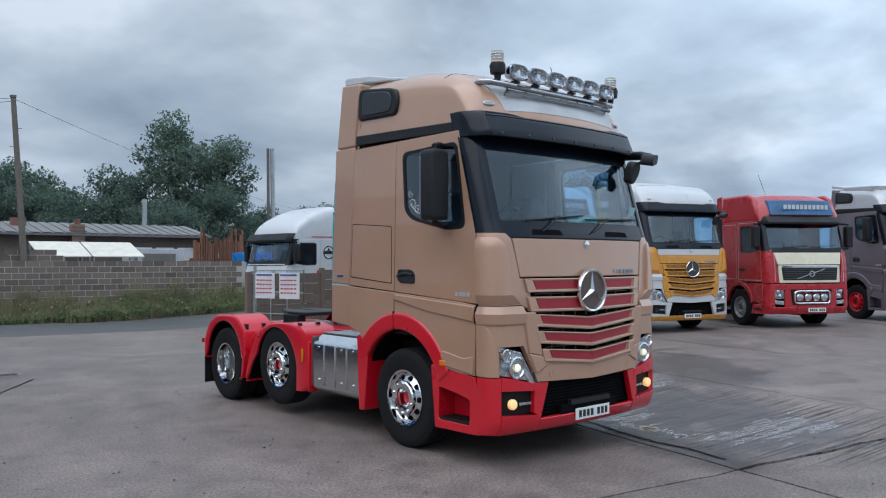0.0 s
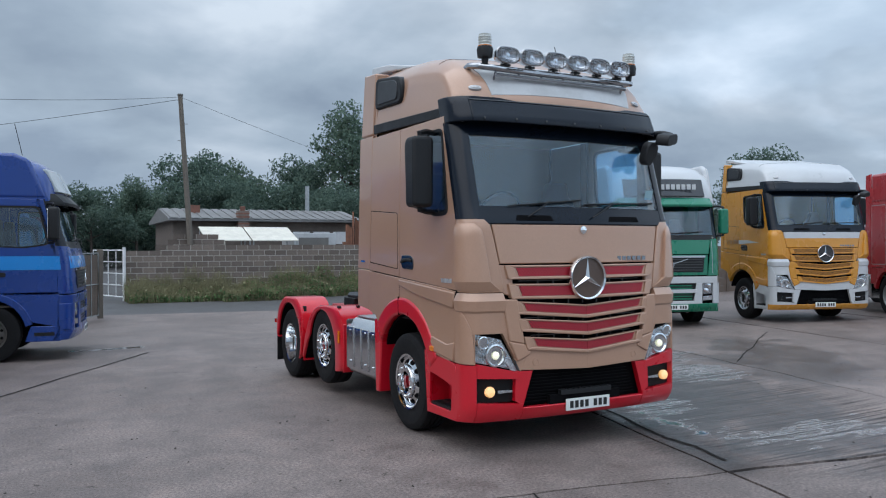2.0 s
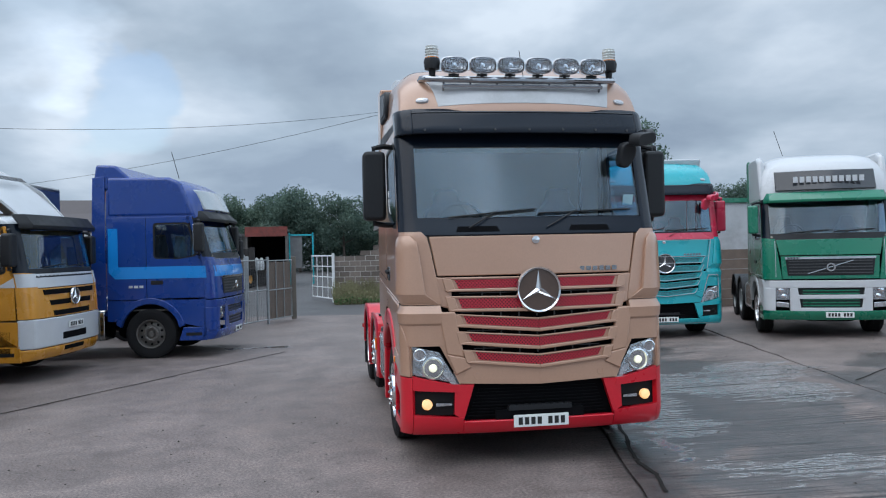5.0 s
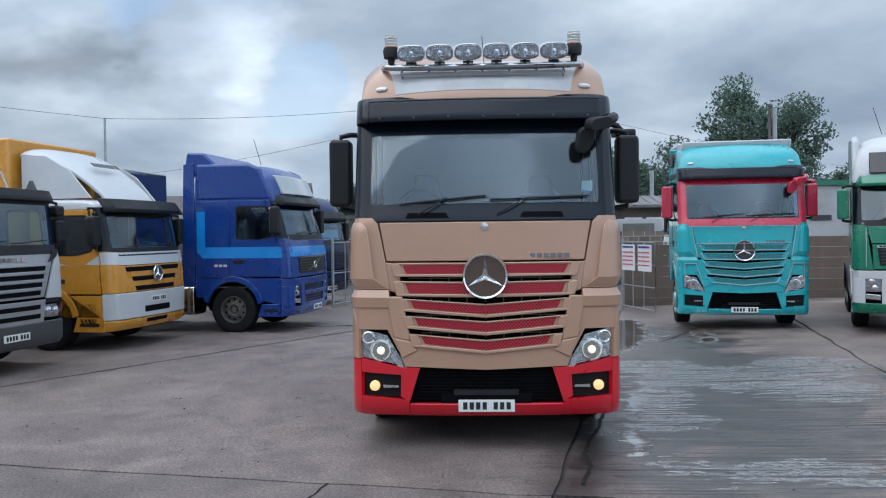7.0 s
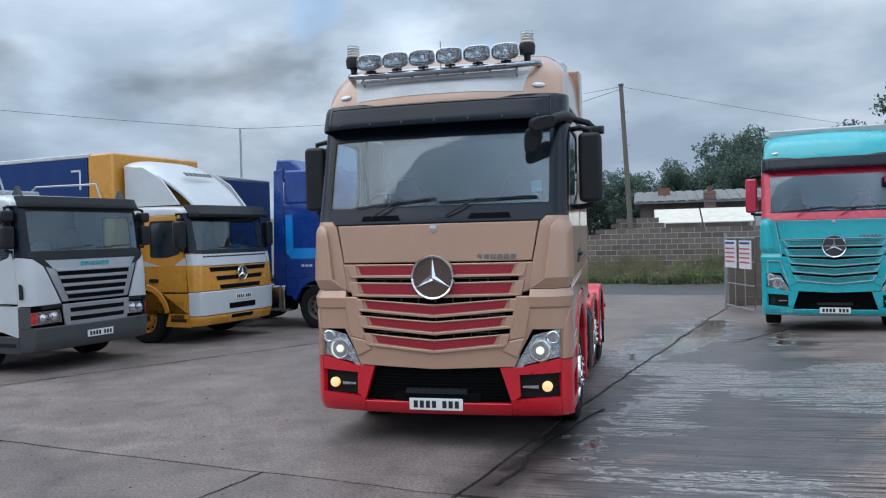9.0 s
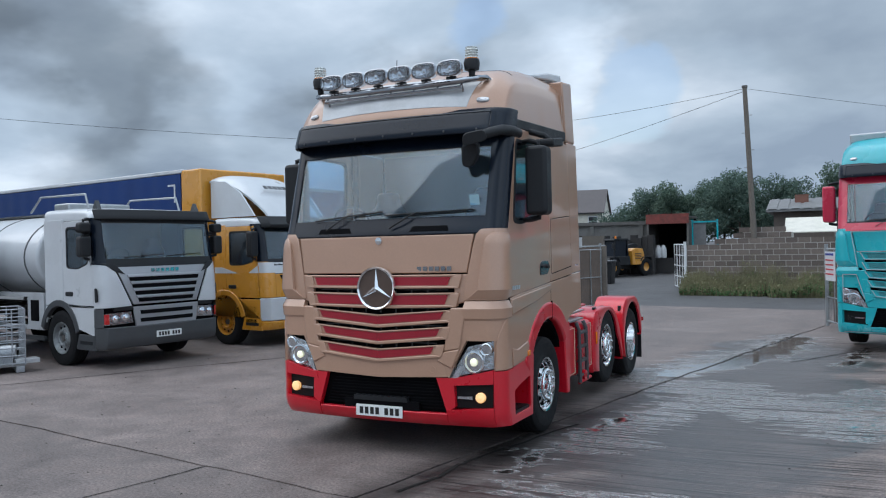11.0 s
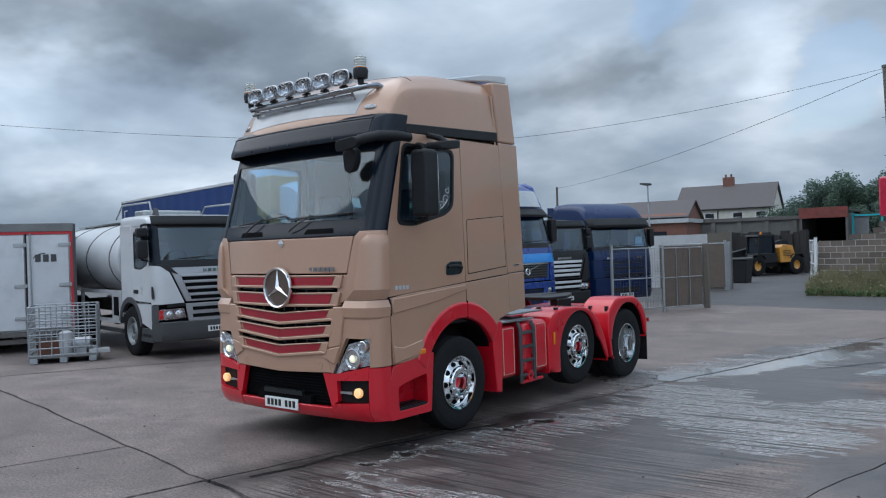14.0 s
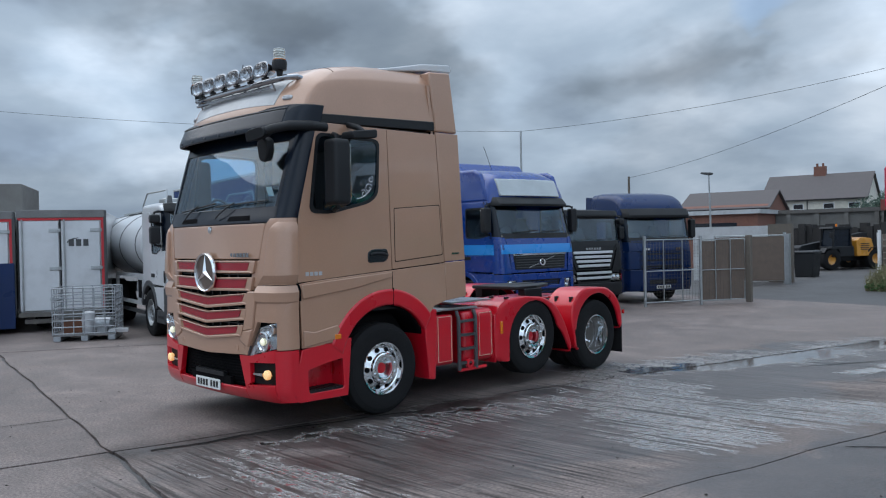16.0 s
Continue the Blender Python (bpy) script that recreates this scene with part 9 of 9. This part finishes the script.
house("cottage", "cream rendered house with slate roof and brick chimney", pose(-24.9, 87, 0, 0, 0, 8), 10.2, 8, 5.6, 8.2, M_CREAMWALL, True, ((-3.8, 4.4), (-1.4, 4.4), (1.6, 4.4), (4.0, 4.4)))
house("brick_house", "red brick gabled house with slate roof", pose(-25.0, 66, 0, 0, 0, 10), 7.5, 7, 4.3, 5.7, M_BRICK, False)
bk = thing("brick_workshop", "orange brick flat-roofed workshop with wide window", "building", pose(-14.6, 41, 0, 0, 0, 8))
part("wall", Geo().box(-3.4, 2.6, 0, 6, -0.2, 3.1), M_BRICK, bk)
part("roof_edge", Geo().box(-3.6, 2.8, -0.2, 6.2, 3.1, 3.35), M_DIRTYWHITE, bk)
part("window", Geo().box(-1.4, 1.4, -0.03, 0.02, 1.6, 2.6), M_GLOSSBLACK, bk)
wl = thing("white_hoarding", "low white hoarding beside the lane", "hoarding", pose(0, 0, 0))
part("board", Geo().box(-9.6, -6.2, 29.0, 29.1, -0.2, 2.25), M_DIRTYWHITE, wl)
part("side_board", Geo().box(-6.2, -5.2, 29.0, 29.2, -0.2, 2.3), M_TIMBER, wl)
lp = thing("street_lamp", "grey steel street lamp with flat head", "lamp", pose(-9.75, 31.0, -0.1))
part("column", Geo().tube([(0, 0, 0), (0, 0, 2.5), (-0.05, 0, 4.85)], 0.055, 8, 0.035), M_STEEL, lp)
part("lamp_head", Geo().prism(rounded([(-0.42, 4.90), (-0.40, 4.98), (0.12, 4.93), (0.12, 4.84), (-0.1, 4.82)], 0.03), -0.11, 0.11, "y"), M_GREYPL, lp, bevel=0.01)


def telehandler():
    T = thing("telehandler", "black and yellow telescopic handler parked in the lane", "machine", pose(-7.65, 41.4, ground_z(-6.6, 40) - 0.03, 0, 0, 60))
    part("chassis", Geo().prism(rounded([(-2.0, 0.55), (-2.0, 1.05), (2.0, 1.1), (2.1, 0.65), (1.2, 0.45), (-1.2, 0.45)], 0.1), -0.6, 0.6, "y"), M_BLACK, T, bevel=0.03)
    eng = part("engine_cover", Geo().prism(rounded([(0.25, 0.70), (0.2, 1.55), (0.5, 1.72), (1.15, 1.66), (1.3, 1.2), (1.2, 0.72)], 0.08), -1.15, -0.45, "y"), M_YELLOW, T, "yellow engine cover", bevel=0.03)
    for k in range(4):
        part("vent_slat", Geo().box(0.45, 1.0, -1.165, -1.148, 1.05 + 0.1 * k, 1.09 + 0.1 * k), M_BLACK, eng)
    for x in (-1.25, -0.1):
        for y in (-1.08, -0.15):
            part("cab_post", Geo().tube([(x, y, 1.0), (x * 0.98, y, 1.5), (x * 0.9, y * 0.96, 2.2)], 0.045, 8), M_BLACK, T)
    part("cab_roof", Geo().prism(rounded([(-1.3, 2.18), (-1.22, 2.30), (-0.1, 2.30), (0.0, 2.18)], 0.04), -1.12, -0.1, "y"), M_BLACK, T, bevel=0.03)
    part("cab_base", Geo().prism(rounded([(-1.3, 0.7), (-1.35, 1.25), (0.05, 1.25), (0.1, 0.7)], 0.06), -1.12, -0.12, "y"), M_BLACK, T, bevel=0.03)
    part("cab_glass", Geo().prism([(-1.2, 1.25), (-1.08, 2.18), (-0.12, 2.18), (-0.08, 1.25)], -1.02, -0.18, "y"), M_VISOR, T)
    part("seat", Geo().prism(rounded([(-0.85, 1.2), (-0.85, 1.4), (-0.5, 1.42), (-0.4, 1.9), (-0.3, 1.9), (-0.35, 1.2)], 0.04), -0.85, -0.4, "y"), M_BLACK, T, bevel=0.02)
    part("beacon", Geo().lathe([(0.06, 0), (0.06, 0.12), (0.0, 0.16)], 12, pose(-0.6, -0.6, 2.30)), M_AMBER, T)
    boom = part("boom", Geo().prism([(-2.3, 0.95), (-2.3, 1.3), (1.7, 1.98), (2.0, 1.95), (2.0, 1.6)], 0.05, 0.42, "y"), M_BLACK, T, bevel=0.02)
    part("boom_head", Geo().prism([(-2.6, 0.35), (-2.55, 1.2), (-2.3, 1.35), (-2.2, 0.9), (-2.4, 0.35)], -0.1, 0.55, "y"), M_BLACK, boom, bevel=0.02)
    part("side_mirror", Geo().box(-1.5, -1.42, -1.3, -1.12, 1.7, 2.0), M_BLACK, T, bevel=0.02)
    for x in (-1.35, 1.45):
        for y, s in ((-0.98, -90), (0.98, 90)):
            w = part("wheel", Geo().lathe([(0.27, -0.18), (0.42, -0.21), (0.53, -0.17), (0.56, -0.05), (0.56, 0.05), (0.53, 0.17), (0.42, 0.21), (0.27, 0.18)], 24, pose(x, y, 0.56, 90, 0, 0), closed=True), M_RUBBER, T)
            part("rim", Geo().lathe([(0.28, -0.12), (0.28, 0.12), (0.15, 0.05), (0.0, 0.05)], 18, pose(x, y, 0.56, 90 if s < 0 else -90, 0, 0)), M_YELLOW, w)
        part("mudguard", Geo().prism([(x - 0.55, 0.95), (x - 0.35, 1.18), (x + 0.35, 1.18), (x + 0.55, 0.95), (x + 0.5, 0.93), (x + 0.33, 1.13), (x - 0.33, 1.13), (x - 0.5, 0.93)], -1.2, -0.75, "y"), M_BLACK, T)
    return T


telehandler()
wb = thing("wheelie_bin", "dark plastic wheeled bin with pale lid", "bin", pose(-6.3, 33.5, ground_z(-6.3, 33.5) - 0.03))
part("body", Geo().prism([(-0.38, 0), (-0.48, 1.1), (0.48, 1.1), (0.38, 0)], -0.45, 0.45, "y"), M_BLACK, wb, bevel=0.03)
part("lid", Geo().box(-0.5, 0.5, -0.5, 0.5, 1.1, 1.2), M_GREYPL, wb, bevel=0.03)

# tank of the white tanker
def tank_body():
    T = TANK
    prof = []
    cz, rx, rz = 1.98, 1.2, 0.86
    out = [(rx * math.cos(a), cz + rz * math.sin(a)) for a in [2 * math.pi * i / 36 for i in range(36)]]
    g = Geo().prism(out, 2.35, 8.1, "y")
    tk = part("tank", g, M_WHITE, T, "white elliptical tank barrel", bevel=0.06, seg=3)
    for y in (2.8, 4.4, 6.2, 7.6):
        part("tank_band", Geo().ring([(x * 1.008, cz + (z - cz) * 1.012) for x, z in out], [(x * 0.98, cz + (z - cz) * 0.98) for x, z in out], y - 0.02, y + 0.02, "y"), M_GREYPL, tk)
    part("walkway", Geo().box(-0.3, 0.3, 2.5, 8.0, 2.84, 2.88), M_ALU, tk)
    part("pump_box", Geo().box(-0.7, 0.6, 2.05, 2.6, 2.55, 3.02), M_STEEL, T, bevel=0.03)
    g = Geo().tube([(-0.95, 0.9, 2.86), (-0.95, 1.0, 3.12), (-0.95, 2.6, 3.14), (-0.95, 3.0, 2.86)], 0.02, 8)
    part("guard_rail", g, M_STEEL, T)
    g = Geo().tube([(0.95, 0.9, 2.86), (0.95, 1.0, 3.12), (0.95, 2.6, 3.14), (0.95, 3.0, 2.86)], 0.02, 8)
    part("guard_rail", g, M_STEEL, T)
    for s in (-1, 1):
        o = [(2.1, 0.62), (2.1, 1.32), (4.9, 1.32), (4.9, 0.62)]
        i = [(2.2, 0.70), (2.2, 1.24), (4.8, 1.24), (4.8, 0.70)]
        part("side_frame", Geo().ring(o, i, s * 1.14, s * 1.2, "x"), M_DIRTYWHITE, T)
        part("locker", Geo().box(min(s * 1.0, s * 1.19), max(s * 1.0, s * 1.19), 2.15, 2.75, 0.66, 1.3), M_DIRTYWHITE, T, bevel=0.02)
        part("locker_window", Geo().box(min(s * 1.19, s * 1.2), max(s * 1.19, s * 1.2), 2.3, 2.6, 0.78, 1.18), M_DARK, T)
        part("side_guard", Geo().box(min(s * 1.12, s * 1.18), max(s * 1.12, s * 1.18), 2.15, 5.0, 0.42, 0.5), M_GREYPL, T)
        mudguard(T, 5.9, 0.52, 0.6, s, M_BLACK, 0, 180)
    for s in (-1, 1):
        part("horn", Geo().prism([(0.42, 2.82), (0.5, 2.98), (0.58, 2.83)], s * 0.98, s * 1.06, "x"), M_GREYPL, T)


tank_body()

# box trailer backs and the steel cage
def box_trailer(m, label, leaves, w, h, depth):
    T = thing("box_trailer", label, "trailer", m, "box trailers")
    part("body", Geo().box(-w, 0, 0.06, depth, 0.42, h), M_DIRTYWHITE, T, bevel=0.02)
    part("roof_rail", Geo().box(-w - 0.02, 0.02, 0.0, 0.1, h - 0.16, h + 0.02), M_SHEET, T, bevel=0.01)
    fr = part("red_trim", Geo().box(-w, 0.0, 0.02, 0.055, h - 0.22, h - 0.16), M_SIGNRED, T, smooth=0)
    part("red_trim", Geo().box(-0.07, 0.0, 0.02, 0.055, 0.5, h - 0.22), M_SIGNRED, T, smooth=0)
    part("corner_post", Geo().box(-0.012, 0.05, 0.0, 0.1, 0.4, h), M_GREYPL, T)
    lw = (w - 0.08) / leaves
    for k in range(leaves):
        x1 = -0.08 - lw * k
        d = part("door", Geo().box(x1 - lw + 0.02, x1 - 0.02, 0.0, 0.05, 0.5, h - 0.24), M_DOORWHITE, T, bevel=0.008)
        part("rubber_seal", Geo().box(x1 - lw, x1 - lw + 0.035, -0.004, 0.04, 0.46, h - 0.2), M_BLACK, d, smooth=0)
        rod = Geo().cyl((x1 - lw + 0.1, -0.03, 0.48), (x1 - lw + 0.1, -0.03, h - 0.2), 0.018, 8)
        part("lock_rod", rod, M_STEEL, d)
        for z in (0.75, 1.45, h - 0.45):
            part("hinge", Geo().box(x1 - 0.22, x1 + 0.03, -0.022, 0.0, z - 0.04, z + 0.04), M_STEEL, d, bevel=0.006)
        if k != 1:
            bars(d, "door_number_bar", M_GREYPL, x1 - lw * 0.78, x1 - lw * 0.25, -0.004, h - 0.82, h - 0.66, 3)
            arc = [(x1 - lw * 0.5 - 0.28 * math.cos(a), -0.006, h - 0.76 + 0.13 * math.sin(a)) for a in [math.pi * (0.05 + 0.4 * i / 6) for i in range(7)]]
            part("door_flourish", Geo().tube(arc, 0.012, 5), M_GREYPL, d)
    part("rear_sill", Geo().box(-w, 0.03, 0.0, 0.12, 0.36, 0.46), M_DIRTYSTEEL, T)
    part("underrun_bar", Geo().box(-w + 0.1, -0.1, 0.1, 0.2, 0.2, 0.3), M_DIRTYSTEEL, T)
    for x in (-0.35, -w + 0.35):
        part("wheel", Geo().lathe([(0.2, -0.14), (0.4, -0.15), (0.45, 0), (0.4, 0.15), (0.2, 0.14)], 20, pose(x, 1.2, 0.45, 0, 90, 0), closed=True), M_RUBBER, T)
    return T


box_trailer(pose(-10.8, 3.1, 0, 0, 0, 64.0), "weathered white box trailer back with red trimmed doors", 2, 1.82, 2.78, 6.0)
LT = box_trailer(pose(-11.64, 1.38, 0, 0, 0, 64.0), "weathered white box trailer back with dark lower sheet", 2, 2.42, 2.76, 6.0)
part("lower_sheet", Geo().box(-2.42, 0.03, -0.06, -0.02, 0.12, 1.60), M_NAVY, LT, "dark blue sheet over the lower doors", bevel=0.01)
ds = thing("dark_crate", "dark sheeted crate in front of the trailer doors", "crate", pose(-11.7, 0.65, 0, 0, 0, 64))
part("panel", Geo().box(-1.6, 0.1, -0.25, -0.05, 0.0, 1.45), M_NAVY, ds, bevel=0.02)
gb = thing("grey_container", "plain grey container behind the trailers", "container", pose(-16.2, 3.0, 0, 0, 0, 64))
part("body", Geo().box(-5, 0, 0, 3, 0, 3.75), M_GREYWALL, gb, bevel=0.02)


def cage():
    a, b = Vector((-9.15, 1.35)), Vector((-8.53, 2.38))
    L = (b - a).length
    T = thing("wire_cage", "galvanised tube pallet cage with loose parts inside", "cage", pose(a.x, a.y, 0.0, 0, 0, math.degrees(math.atan2(b.y - a.y, b.x - a.x))))
    D = 1.0
    for k in range(8):
        z = 0.16 + 0.93 * k / 7
        part("hoop", Geo().tube([(0, 0, z), (L, 0, z), (L, D, z), (0, D, z), (0, 0, z)], 0.013, 6), M_GALV, T)
    for k in range(7):
        x = L * k / 6
        for y in (0, D):
            part("upright", Geo().cyl((x, y, 0.13), (x, y, 1.09), 0.012, 6), M_GALV, T)
    for k in range(1, 5):
        for x in (0, L):
            part("upright", Geo().cyl((x, D * k / 5, 0.13), (x, D * k / 5, 1.09), 0.012, 6), M_GALV, T)
    for x in (0.08, L / 2, L - 0.08):
        part("pallet_foot", Geo().box(x - 0.07, x + 0.07, 0.0, D, 0.0, 0.11), M_GALV, T, bevel=0.01)
    part("pallet_deck", Geo().box(0, L, 0, D, 0.11, 0.14), M_SHEET, T)
    return T


cage()
rp = random.Random(9)
cc = Vector((-9.0, 2.25))
for k, (mat, nm, lb, ct_) in enumerate([(M_RUST, "parts_box", "brown cardboard box in the cage", "box"), (M_SILVER, "parts_drum", "pale plastic drum in the cage", "drum"), (M_GALV, "pump_unit", "grey metal pump unit in the cage", "pump"), (M_DIRTYWHITE, "parts_tray", "white tray lying in the cage", "tray")]):
    o = thing(nm, lb, ct_, pose(-9.35 + 0.22 * k, 1.85 + 0.22 * k, 0.14, 0, 0, 58 + rp.uniform(-10, 10)))
    if ct_ == "drum":
        part("drum_body", Geo().lathe([(0.0, 0), (0.14, 0.0), (0.15, 0.25), (0.12, 0.42), (0.05, 0.45), (0.0, 0.45)], 16), mat, o)
    elif ct_ == "pump":
        part("pump_body", Geo().cyl((-0.16, 0, 0.18), (0.16, 0, 0.18), 0.14, 14).box(-0.1, 0.1, -0.12, 0.12, 0, 0.12), mat, o, bevel=0.01)
    else:
        part("shell", Geo().box(-0.19, 0.19, -0.15, 0.15, 0, 0.26 if ct_ == "box" else 0.08), mat, o, bevel=0.01)

# trailer behind the blue lorry
bt = thing("curtain_trailer", "blue curtain-sided trailer behind the blue tractor", "trailer", pose(-7.9, 10.95, ground_z(-7.9, 10.95), 0, 0, 85.5))
for s in (-1, 1):
    c = part("curtain", Geo().sheet(lambda u, v, s=s: (s * (1.26 + 0.006 * math.sin(u * 60)), 0.1 + 12 * u, 1.25 + 2.3 * v), 70, 3, (-s * 0.02, 0, 0)), M_CURTAIN, bt)
    bars(c, "curtain_lettering", M_WHITE, -0.9, 0.9, 0, -0.1, 0.1, 8, pose(s * 1.285, 1.3, 2.35, 0, 0, 90))
    bars(c, "curtain_lettering", M_WHITE, -0.8, 0.8, 0, -0.06, 0.06, 10, pose(s * 1.285, 1.3, 1.95, 0, 0, 90))
part("headboard", Geo().box(-1.27, 1.27, 0.0, 0.1, 1.2, 3.62), M_CURTAIN, bt)
part("roof_cover", Geo().box(-1.28, 1.28, 0, 12.1, 3.55, 3.66), M_DIRTYWHITE, bt, bevel=0.02)
part("load_floor", Geo().box(-1.27, 1.27, 0, 12.1, 1.1, 1.25), M_DIRTYSTEEL, bt)
for y in (9.0, 10.3, 11.4):
    for s in (-1, 1):
        wheel(bt, s * 1.07, y, 0.505, s, "plain")
for s in (-1, 1):
    part("landing_leg", Geo().box(s * 0.7 - 0.06, s * 0.7 + 0.06, 3.0, 3.12, 0.05, 1.1), M_DIRTYSTEEL, bt)

# far hills
hl = Geo()


def hillfn(u, v):
    a = radians(100 + 90 * u)
    r = 150 + 120 * v
    return (r * math.cos(a), r * math.sin(a), -0.5 + (9 + 7 * noise.noise((u * 5, v * 2, 3)) + 3 * noise.noise((u * 20, 0, 1))) * math.sin(v * math.pi / 2))


hl.sheet(hillfn, 60, 8, (0, 0, -1))
M_HILL = material("distant_hillside", (0.10, 0.115, 0.075), 0.95, vary=0.4, scale=0.05)
tagged(part("backdrop_hill", hl, M_HILL, None), "low distant wooded hillside", "hill", kind="structure")
